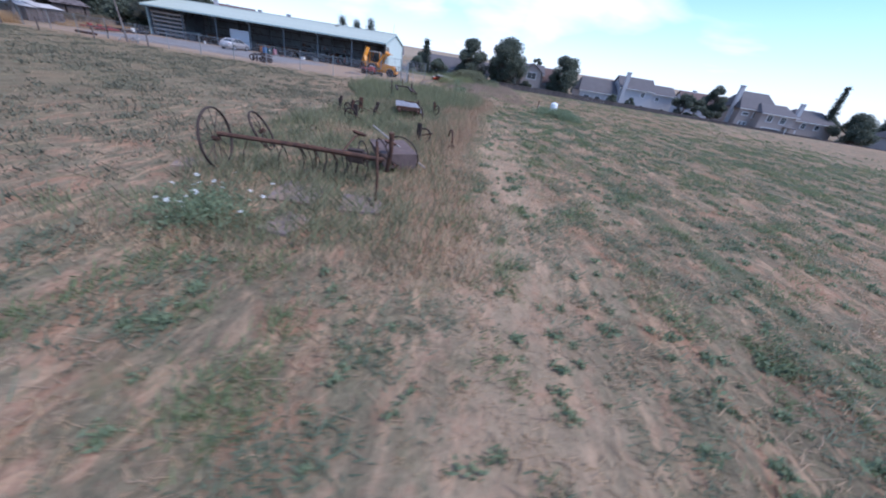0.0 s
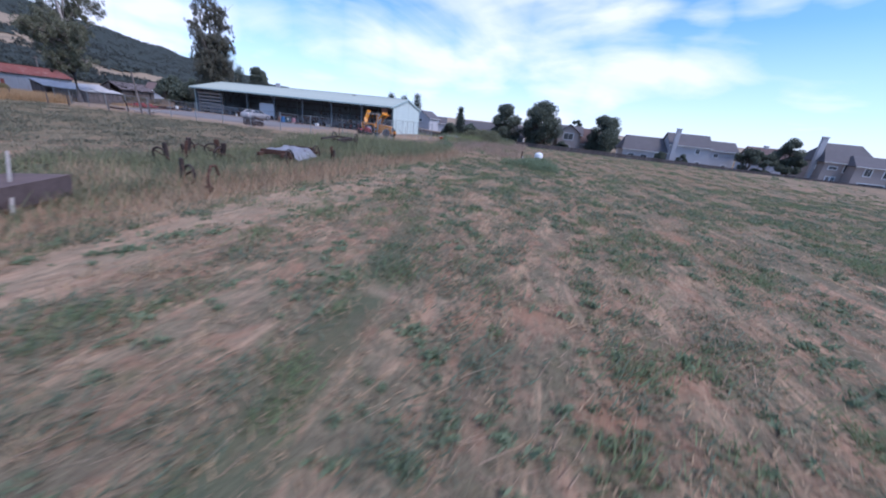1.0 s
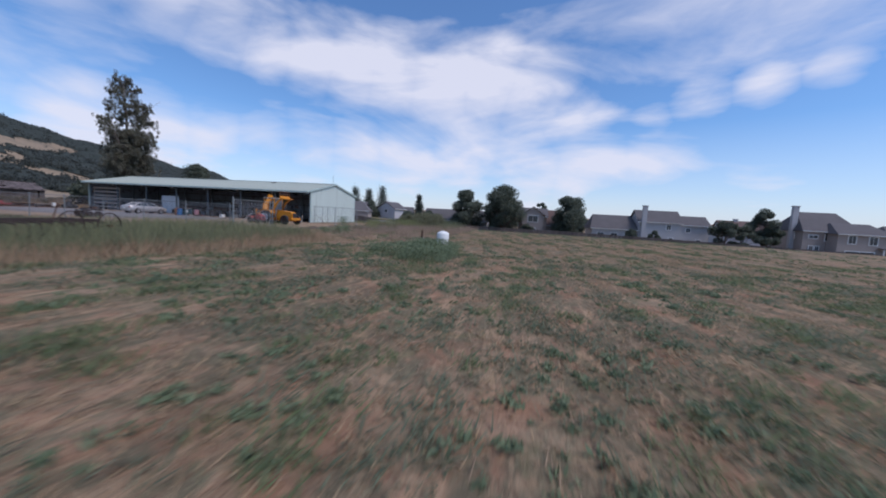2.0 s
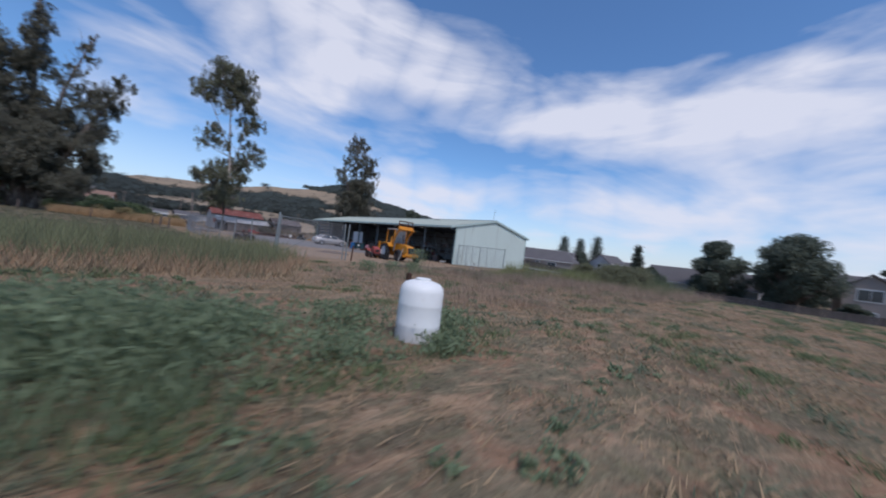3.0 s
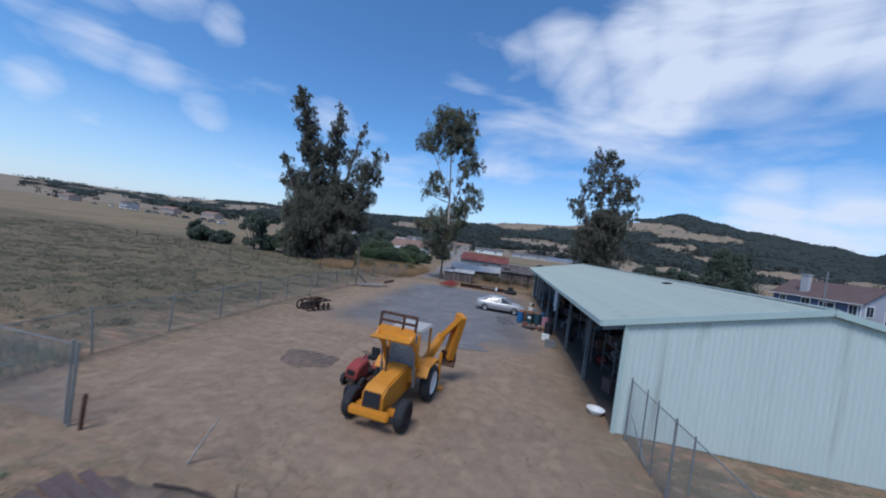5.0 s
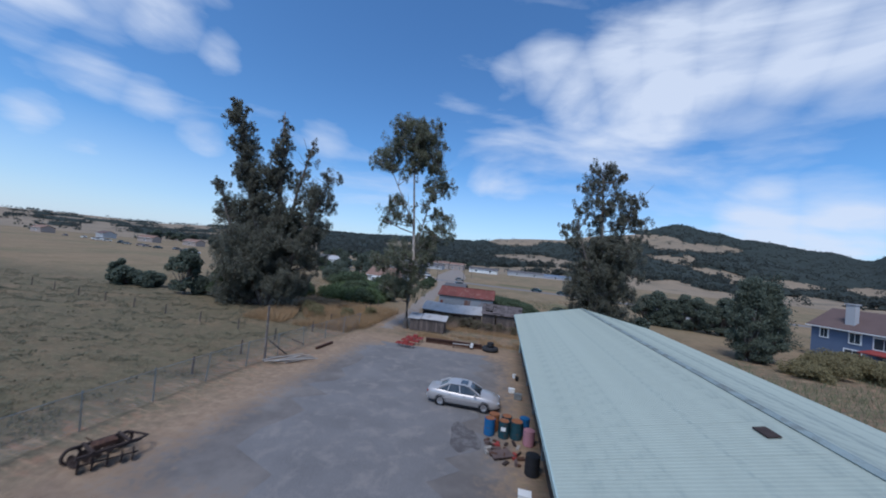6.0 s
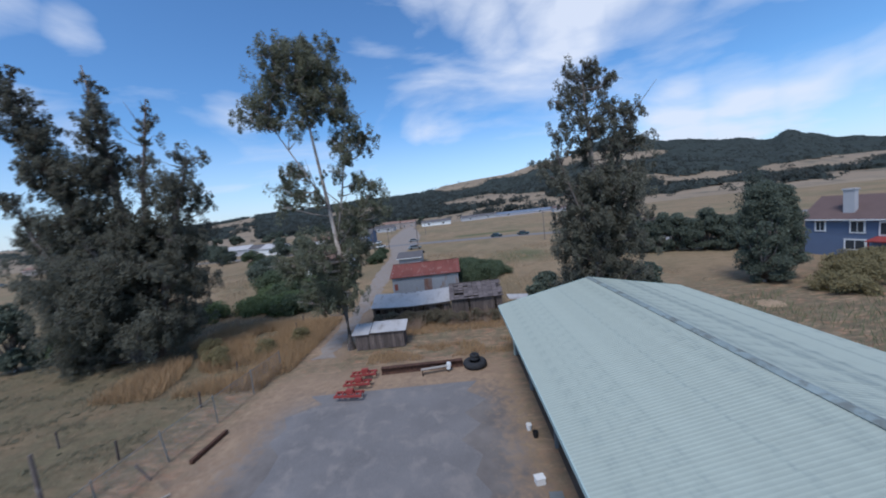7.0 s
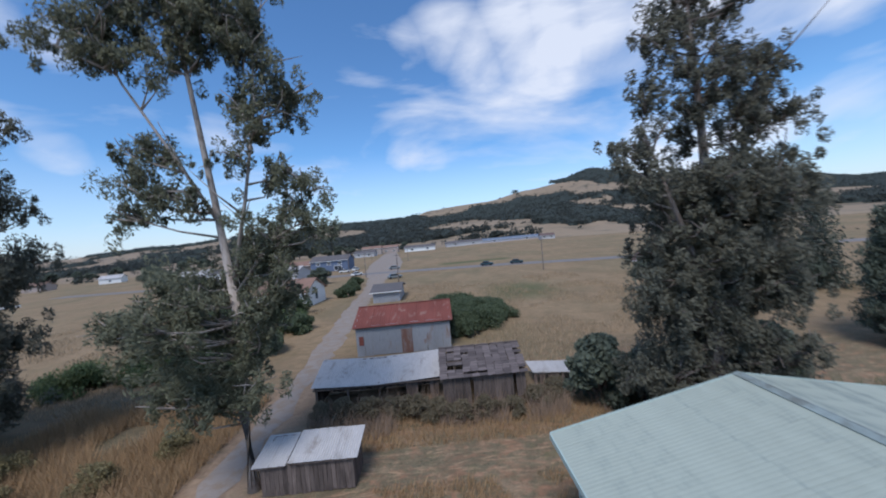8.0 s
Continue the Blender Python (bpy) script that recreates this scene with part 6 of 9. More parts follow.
def build_fences():
    # leaf of the western gate and the fence that runs up the lane
    g = wire_fence([(-19.2, -6.25), (-15.4, -6.25)], 2.15, "galvanised wire mesh gate standing shut", seed=1, name="wire_mesh_gate")
    part("brace", rod(bmesh.new(), (-19.15, -6.28, 0.1), (-17.5, -6.28, 1.2), 0.022, None, 6), GALV, g)
    part("gate_post", rod(bmesh.new(), (-19.3, -6.3, 0), (-19.3, -6.3, 2.35), 0.045, None, 10), GALV, g)
    part("gate_post", rod(bmesh.new(), (-15.2, -6.3, 0), (-15.15, -6.3, 2.25), 0.042, None, 10), GALV, g)
    wire_fence([(-19.35 - 1.5 * math.sin(math.pi * k / 12.5), -6.1 + 3.4 * k) for k in range(14)], 1.75, "leaning wire mesh fence along the driveway", 0.12, seed=2, gap=0.13)
    e = wire_fence([(0.3, -0.4), (0.42, -3.3), (0.55, -6.25)], 2.12, "wire mesh fence with steel posts at the barn corner", seed=3)
    for y in (-1.5, -2.3, -4.3):
        part("stay", rod(bmesh.new(), (0.40, y, 0), (0.40, y + 0.05, 2.25), 0.022, None, 6), GALV, e)
    part("brace", rod(bmesh.new(), (0.3, -0.6, 1.1), (0.42, -1.9, 0.05), 0.02, None, 6), GALV, e)
    # wooden field fence posts to the west of the lane
    for k in range(9):
        p = rod(bmesh.new(), (0, 0, -0.2), (0.04, 0.02, 1.15), 0.07, 0.06, 7)
        thing("fence_post", p, WOOD_OLD, "short weathered round fence post in dry grass", "fence post", "posts along the field", at=(-22.6 - 0.5 * (k % 3), 18.4 + 5.0 * k - 2.0 * (k > 6), 0))
    for k in range(8):
        p = rod(bmesh.new(), (0, 0, -0.2), (0.03, -0.02, 1.1), 0.06, 0.055, 7)
        thing("fence_post", p, WOOD_OLD, "short weathered round fence post in dry grass", "fence post", "posts along the field", at=(-29 - 5.5 * k, 30 + 0.9 * k, 0))
    pole = rod(bmesh.new(), (0, 0, -0.2), (-0.25, 0.2, 4.3), 0.10, 0.07, 9)
    thing("pole", pole, BARK, "leaning bare wooden pole by the lane fence", "pole", at=(-20.3, 22.6, 0))
    # power poles
    for k, (x, y, h) in enumerate([(-15.0, 112, 8.0), (22.9, 116, 8.5), (-29, 140, 8), (-38.3, 155, 9), (-20, 200, 8), (-44, 230, 8)]):
        p = empty_thing("power_pole", (x, y, 0), 20, "tall brown wooden power pole", "power pole")
        part("pole", rod(bmesh.new(), (0, 0, -0.3), (0.05, 0, h), 0.14, 0.09, 9), BARK, p)
        part("crossarm", box(bmesh.new(), (0, 0, h - 0.5), (2.0, 0.1, 0.12)), BARK, p)
    # field post by the tank, rust brown
    post = empty_thing("marker_post", (-20.97, -20.86, 0), 0, "short rust brown steel post in the field", "post")
    part("post", box(bmesh.new(), (0, 0, 0.42), (0.085, 0.085, 0.95), Matrix.Rotation(0.02, 3, "X"), 0.008), RUST, post)
    part("tag", box(bmesh.new(), (0.06, -0.06, 0.30), (0.02, 0.06, 0.26), None, 0.005), WHITE, post, "small white plastic tag")


build_fences()
# ---- machines, car and yard clutter ----
def wheel(parent, at, r, w, axis_rz=0.0, rim=None, name="wheel"):
    """A wheel that rolls along its thing's x: a tyre with lugs, and a rim."""
    hub = part(name, lathe(bmesh.new(), [(r * 0.10, -w * 0.22), (r * 0.55, -w * 0.26), (r * 0.60, -w * 0.42), (r * 0.63, -w * 0.42), (r * 0.63, w * 0.42), (r * 0.60, w * 0.42), (r * 0.55, w * 0.26), (r * 0.10, w * 0.22)], 20), rim or YELLOW, parent)
    hub.matrix_basis = pose(at[0], at[1], at[2], 90, 0, axis_rz)
    t = torus(bmesh.new(), r * 0.80, r * 0.20, None, 26, 10, w / (0.40 * r))
    part("tyre", t, RUBBER, hub, smooth=True)
    return hub


def slab(bm, a, b, thick, wide):
    """A flat bar from a to b in the x-z plane of a thing, wide along y."""
    a, b = Vector(a), Vector(b)
    d = b - a
    return box(bm, (a + b) / 2, (d.length, wide, thick), Matrix.Rotation(-math.atan2(d.z, d.x), 3, "Y"), min(thick, wide) * 0.12)


CAB_ROOF = material("dusty pale cab roof", (0.46, 0.42, 0.38), 0.7, 0, 0.15, 1.5, 9, 0.05)
CAB_GLASS = material("dusty cab glass", (0.16, 0.18, 0.20), 0.25, 0, 0.25, 2, 8, 0.0, spec=0.6)


def build_backhoe():
    """Front along its own -x."""
    m = empty_thing("backhoe_loader", (-7.75, -0.56, 0), 84, "yellow backhoe loader parked with its bucket raised", "backhoe")
    for y in (-0.86, 0.86):
        wheel(m, (-2.35, y * 1.05, 0.50), 0.50, 0.34, 0, RUST_DARK)
        wheel(m, (0.15, y * 1.06, 0.68), 0.68, 0.42, 0, WHITE)
    hood = bmesh.new()
    prism(hood, [(-2.85, 0.62), (-0.75, 0.62), (-0.75, 1.50), (-2.55, 1.32), (-2.85, 1.12)], -0.36, 0.36)
    bmesh.ops.bevel(hood, geom=hood.edges[:], offset=0.05, segments=2, affect="EDGES")
    part("hood", hood, YELLOW, m, smooth=False)
    part("grille", box(bmesh.new(), (-2.86, 0, 0.95), (0.06, 0.58, 0.50), Matrix.Rotation(0.12, 3, "Y"), 0.02), BLACK, m, "black radiator grille")
    part("chassis", box(box(bmesh.new(), (-1.2, 0, 0.52), (3.4, 0.52, 0.28), None, 0.03), (-2.35, 0, 0.48), (0.25, 1.5, 0.18), None, 0.03), YELLOW, m)
    part("bumper", box(bmesh.new(), (-2.95, 0, 0.60), (0.22, 1.35, 0.26), None, 0.05), YELLOW, m)
    for y in (-0.80, 0.80):
        part("fender", prism(bmesh.new(), [(-0.75, 1.15), (-0.45, 1.45), (0.55, 1.48), (0.85, 1.25), (0.80, 1.20), (0.50, 1.40), (-0.42, 1.38), (-0.68, 1.10)], y - 0.24, y + 0.24), YELLOW, m)
    cab = part("cab", box(bmesh.new(), (-0.05, 0, 1.12), (1.45, 1.1, 0.55), None, 0.05), YELLOW, m)
    for x, y in ((-0.72, -0.58), (-0.72, 0.58), (0.68, -0.58), (0.68, 0.58)):
        part("cab_post", rod(bmesh.new(), (x, y, 1.3), (x * 0.93, y * 0.97, 2.62), 0.05, None, 8), YELLOW, cab)
    part("cab_roof", box(bmesh.new(), (0.12, 0, 2.68), (1.35, 1.24, 0.11), None, 0.05), CAB_ROOF, cab, "dull pale cab roof")
    part("windscreen", box(bmesh.new(), (-0.70, 0, 1.98), (0.02, 1.02, 1.15)), CAB_GLASS, cab)
    part("seat", box(box(bmesh.new(), (0.1, 0, 1.5), (0.5, 0.5, 0.14), None, 0.04), (0.32, 0, 1.82), (0.14, 0.48, 0.6), None, 0.04), BLACK, cab)
    part("steering_wheel", torus(bmesh.new(), 0.2, 0.02, pose(-0.35, 0, 1.75, 0, 50, 0)), BLACK, cab)
    part("exhaust", rod(bmesh.new(), (-1.6, 0.2, 1.35), (-1.6, 0.2, 2.25), 0.04), RUST_DARK, m)
    # raised arms, with the open bucket frame over the bonnet at cab height
    for y in (-0.62, 0.62):
        arm = bmesh.new()
        slab(arm, (-0.55, y, 1.35), (-1.15, y, 2.30), 0.22, 0.10)
        slab(arm, (-1.15, y, 2.30), (-1.75, y, 2.72), 0.20, 0.10)
        part("loader_arm", arm, YELLOW, m)
        part("ram", rod(rod(bmesh.new(), (-0.9, y, 0.8), (-1.05, y, 1.5), 0.055), (-1.05, y, 1.5), (-1.2, y, 2.1), 0.03), GALV, m, "steel hydraulic ram")
    bucket = bmesh.new()
    prism(bucket, [(-1.50, 2.62), (-2.05, 2.60), (-2.10, 2.66), (-1.56, 2.72), (-1.52, 2.96), (-1.46, 2.96)], -0.70, 0.70)
    part("bucket", bucket, YELLOW, m, "raised yellow bucket with worn lip")
    guard = bmesh.new()
    for a, b in (((-1.5, -0.66, 2.9), (-1.45, -0.66, 3.38)), ((-1.5, 0.66, 2.9), (-1.45, 0.66, 3.38)), ((-1.45, -0.66, 3.38), (-1.45, 0.66, 3.38)), ((-1.5, -0.2, 2.9), (-1.45, -0.2, 3.38)), ((-1.48, -0.66, 3.12), (-1.48, 0.66, 3.12))):
        rod(guard, a, b, 0.05, None, 6)
    part("bucket_guard", guard, RUST, m, "rusty open guard frame")
    # folded hoe at the back, swung out to one side
    part("hoe_frame", box(bmesh.new(), (1.25, 0, 0.85), (0.4, 1.5, 0.5), None, 0.05), YELLOW, m)

    def beam(a, b, thick, wide):
        a, b = Vector(a), Vector(b)
        d = b - a
        return box(bmesh.new(), (a + b) / 2, (thick, wide, d.length), d.to_track_quat("Z", "Y").to_matrix(), 0.03)
    part("boom", beam((1.35, -0.25, 0.9), (1.85, -0.75, 2.1), 0.42, 0.22), YELLOW, m)
    part("boom", beam((1.82, -0.72, 2.0), (1.75, -1.55, 3.05), 0.40, 0.22), YELLOW, m)
    part("dipper", beam((1.80, -1.50, 3.08), (2.25, -1.05, 1.05), 0.30, 0.50), YELLOW, m)
    part("hoe_bucket", prism(bmesh.new(), [(2.05, 1.35), (2.4, 1.3), (2.5, 0.9), (2.25, 0.65), (1.95, 0.75), (2.2, 0.95)], -1.35, -0.75), RUST, m, "rusty digging bucket")
    part("ram", rod(bmesh.new(), (1.5, -0.3, 1.3), (1.95, -1.0, 2.3), 0.05), GALV, m, "steel hydraulic ram")
    for y in (-0.95, 0.95):
        leg = bmesh.new()
        slab(leg, (1.3, y, 1.5), (1.3, y, 0.3), 0.12, 0.12)
        box(leg, (1.3, y * 1.05, 0.06), (0.4, 0.4, 0.08), None, 0.02)
        part("stabiliser", leg, YELLOW, m)


def build_mower():
    """Nose along its own -x."""
    m = empty_thing("lawn_tractor", (-9.6, -0.1, 0), 78, "small red lawn tractor with black tyres", "lawn tractor")
    hood = prism(bmesh.new(), [(-0.95, 0.38), (-0.15, 0.38), (-0.15, 0.98), (-0.45, 0.98), (-0.90, 0.80), (-0.98, 0.60)], -0.27, 0.27)
    bmesh.ops.bevel(hood, geom=hood.edges[:], offset=0.04, segments=2, affect="EDGES")
    part("hood", hood, RED, m)
    part("grille", box(bmesh.new(), (-0.96, 0, 0.62), (0.05, 0.36, 0.22), None, 0.02), BLACK, m)
    part("frame", box(bmesh.new(), (-0.1, 0, 0.33), (1.75, 0.42, 0.12), None, 0.02), RUST_DARK, m)
    for y in (-0.36, 0.36):
        part("fender", prism(bmesh.new(), [(0.15, 0.55), (0.25, 0.74), (0.75, 0.76), (0.90, 0.60), (0.86, 0.58), (0.72, 0.71), (0.28, 0.69), (0.20, 0.54)], y - 0.17, y + 0.17), RED, m)
        wheel(m, (0.5, y * 1.05, 0.32), 0.32, 0.26, 0, RUST)
        wheel(m, (-0.72, y * 1.15, 0.24), 0.24, 0.18, 0, RUST)
    part("seat", box(box(bmesh.new(), (0.48, 0, 0.84), (0.4, 0.42, 0.12), None, 0.05), (0.68, 0, 1.04), (0.12, 0.42, 0.36), None, 0.05), BLACK, m, "worn black seat")
    part("steering_column", rod(bmesh.new(), (-0.2, 0, 0.92), (-0.02, 0, 1.14), 0.025), BLACK, m)
    part("steering_wheel", torus(bmesh.new(), 0.17, 0.016, pose(0.0, 0, 1.15, 0, 40, 0), 22, 6), BLACK, m)
    part("mower_deck", box(bmesh.new(), (-0.1, 0, 0.20), (0.8, 1.0, 0.14), None, 0.05), RUST, m)
    b = thing("tool_box", box(bmesh.new(), (0, 0, 0.22), (0.5, 0.4, 0.44), None, 0.04), BLACK, "black steel box beside the loader", "box", at=(-9.4, -1.75, 0.0), rz=15)


def build_car():
    """Saloon, nose along its own +x."""
    c = empty_thing("car", (-4.4, 21.0, 0.012), -1.5, "silver beige saloon car with dark sunroof", "car")
    L = 4.75
    st = [(-2.37, 0.60, 0.42, 0.80), (-2.30, 0.74, 0.30, 0.93), (-2.0, 0.82, 0.24, 1.0), (-1.5, 0.87, 0.21, 1.02), (-0.9, 0.885, 0.20, 0.98), (0.0, 0.89, 0.20, 0.96), (0.8, 0.885, 0.20, 0.95), (1.3, 0.87, 0.20, 0.93), (1.8, 0.84, 0.21, 0.84), (2.15, 0.77, 0.26, 0.74), (2.33, 0.62, 0.36, 0.62)]
    bm = bmesh.new()
    rings = []
    for x, w, lo, hi in st:
        mid = lo + (hi - lo) * 0.62
        rings.append([bm.verts.new((x, y, z)) for y, z in ((-w * 0.86, lo), (-w, lo + 0.10), (-w * 1.0, mid), (-w * 0.95, hi - 0.07), (-w * 0.80, hi), (0, hi + 0.03), (w * 0.80, hi), (w * 0.95, hi - 0.07), (w, mid), (w, lo + 0.10), (w * 0.86, lo))])
    for a, b in zip(rings, rings[1:]):
        for j in range(11):
            bm.faces.new((a[j], a[(j + 1) % 11], b[(j + 1) % 11], b[j]))
    bm.faces.new(rings[0]), bm.faces.new(rings[-1][::-1])
    bmesh.ops.recalc_face_normals(bm, faces=bm.faces[:])
    body = part("body", bm, SILVER, c, smooth=True)
    cabin = bmesh.new()
    low = [(-1.72, 0.74, 0.98), (-0.95, 0.83, 0.97), (0.1, 0.84, 0.96), (1.12, 0.76, 0.94)]
    top = [(-1.02, 0.56, 1.34), (-0.85, 0.60, 1.37), (0.05, 0.60, 1.385), (0.35, 0.56, 1.34)]
    vl = [[cabin.verts.new((x, s * w, z)) for x, w, z in low] for s in (-1, 1)]
    vt = [[cabin.verts.new((x, s * w, z)) for x, w, z in top] for s in (-1, 1)]
    for k in range(3):
        cabin.faces.new((vl[0][k], vl[0][k + 1], vt[0][k + 1], vt[0][k]))
        cabin.faces.new((vl[1][k], vt[1][k], vt[1][k + 1], vl[1][k + 1]))
        cabin.faces.new((vt[0][k], vt[0][k + 1], vt[1][k + 1], vt[1][k]))
    cabin.faces.new((vl[0][0], vt[0][0], vt[1][0], vl[1][0]))
    cabin.faces.new((vl[0][3], vl[1][3], vt[1][3], vt[0][3]))
    bmesh.ops.recalc_face_normals(cabin, faces=cabin.faces[:])
    part("glasshouse", cabin, WINDOW, c, "dark tinted windows")
    part("roof_panel", prism(bmesh.new(), [(-1.12, 1.31), (-0.85, 1.375), (0.05, 1.39), (0.42, 1.33), (0.42, 1.345), (0.05, 1.412), (-0.85, 1.402), (-1.12, 1.325)], -0.605, 0.605), SILVER, c, smooth=False)
    part("sunroof", box(bmesh.new(), (-0.02, 0, 1.412), (0.46, 0.74, 0.02), None, 0.006), WINDOW, c, "dark glass sunroof")
    for s in (-1, 1):
        for (xa, za, wa), (xb, zb, wb), r in (((1.12, 0.95, 0.76), (0.36, 1.35, 0.57), 0.05), ((-1.72, 0.99, 0.74), (-1.02, 1.35, 0.565), 0.085), ((-0.20, 0.96, 0.845), (-0.28, 1.37, 0.60), 0.035), ((-1.0, 0.97, 0.83), (-0.90, 1.36, 0.60), 0.03)):
            part("pillar", rod(bmesh.new(), (xa, s * wa, za), (xb, s * wb, zb), r, None, 6), SILVER, c)
        part("roof_rail", rod(bmesh.new(), (-1.02, s * 0.575, 1.355), (0.36, s * 0.575, 1.355), 0.03, None, 6), SILVER, c)
        part("mirror", box(bmesh.new(), (0.78, s * 0.95, 1.0), (0.14, 0.18, 0.12), None, 0.04), SILVER, c)
        part("side_trim", box(bmesh.new(), (0.0, s * 0.895, 0.52), (2.9, 0.025, 0.06), None, 0.008), SILVER_DARK, c)
        part("sill", box(bmesh.new(), (-0.05, s * 0.84, 0.215), (2.2, 0.1, 0.08), None, 0.02), BLACK, c)
        part("headlight", box(bmesh.new(), (2.18, s * 0.56, 0.63), (0.22, 0.34, 0.13), None, 0.04), LAMP_GLASS, c, "clear headlight")
        part("tail_light", box(bmesh.new(), (-2.30, s * 0.60, 0.78), (0.10, 0.36, 0.14), None, 0.03), RED, c, "red tail light")
        for x in (-1.43, 1.37):
            hub = wheel(c, (x, s * 0.815, 0.31), 0.31, 0.20, 0, CHROME)
            part("wheel_well", rod(bmesh.new(), (x, s * 0.70, 0.33), (x, s * 0.80, 0.33), 0.365, None, 26), BLACK, c)
            part("wheel_arch", torus(bmesh.new(), 0.345, 0.022, pose(x, s * 0.868, 0.32, 90, 0, 0), 24, 6), BLACK, c)
        for x in (0.35, -0.62):
            part("door_handle", box(bmesh.new(), (x - 0.25, s * 0.885, 0.80), (0.18, 0.03, 0.035), None, 0.01), SILVER_DARK, c)
    part("bumper", box(bmesh.new(), (2.27, 0, 0.42), (0.14, 1.40, 0.20), None, 0.06), SILVER, c)
    part("bumper", box(bmesh.new(), (-2.33, 0, 0.50), (0.14, 1.44, 0.22), None, 0.06), SILVER, c)
    part("grille", box(bmesh.new(), (2.31, 0, 0.60), (0.06, 0.62, 0.12), None, 0.02), BLACK, c, "dark grille")
    part("number_plate", box(bmesh.new(), (-2.405, 0, 0.66), (0.02, 0.34, 0.16), None, 0.004), WHITE, c)


SILVER_DARK = material("darker car trim", (0.33, 0.30, 0.29), 0.4, 0.3, 0.05)
LAMP_GLASS = material("lamp glass", (0.60, 0.62, 0.64), 0.12, 0.2, 0.05, spec=0.7)
build_backhoe()
build_mower()
build_car()


def drum(at, mat, top, label, r=0.29, h=0.88, tilt=0.0):
    d = empty_thing("drum", at, 0, label, "drum", "drums at the barn")
    part("body", lathe(bmesh.new(), [(r * 0.97, 0.0), (r, 0.03), (r, 0.27), (r * 1.04, 0.295), (r, 0.32), (r, 0.56), (r * 1.04, 0.585), (r, 0.61), (r, h - 0.03), (r * 1.02, h - 0.01), (r * 1.02, h), (r * 0.95, h), (r * 0.94, h - 0.03), (0.02, h - 0.03)], 24), mat, d, smooth=False)
    part("lid", lathe(bmesh.new(), [(r * 0.90, h - 0.028), (r * 0.90, h + 0.012), (0.02, h + 0.03)], 24), top, d)
    return d


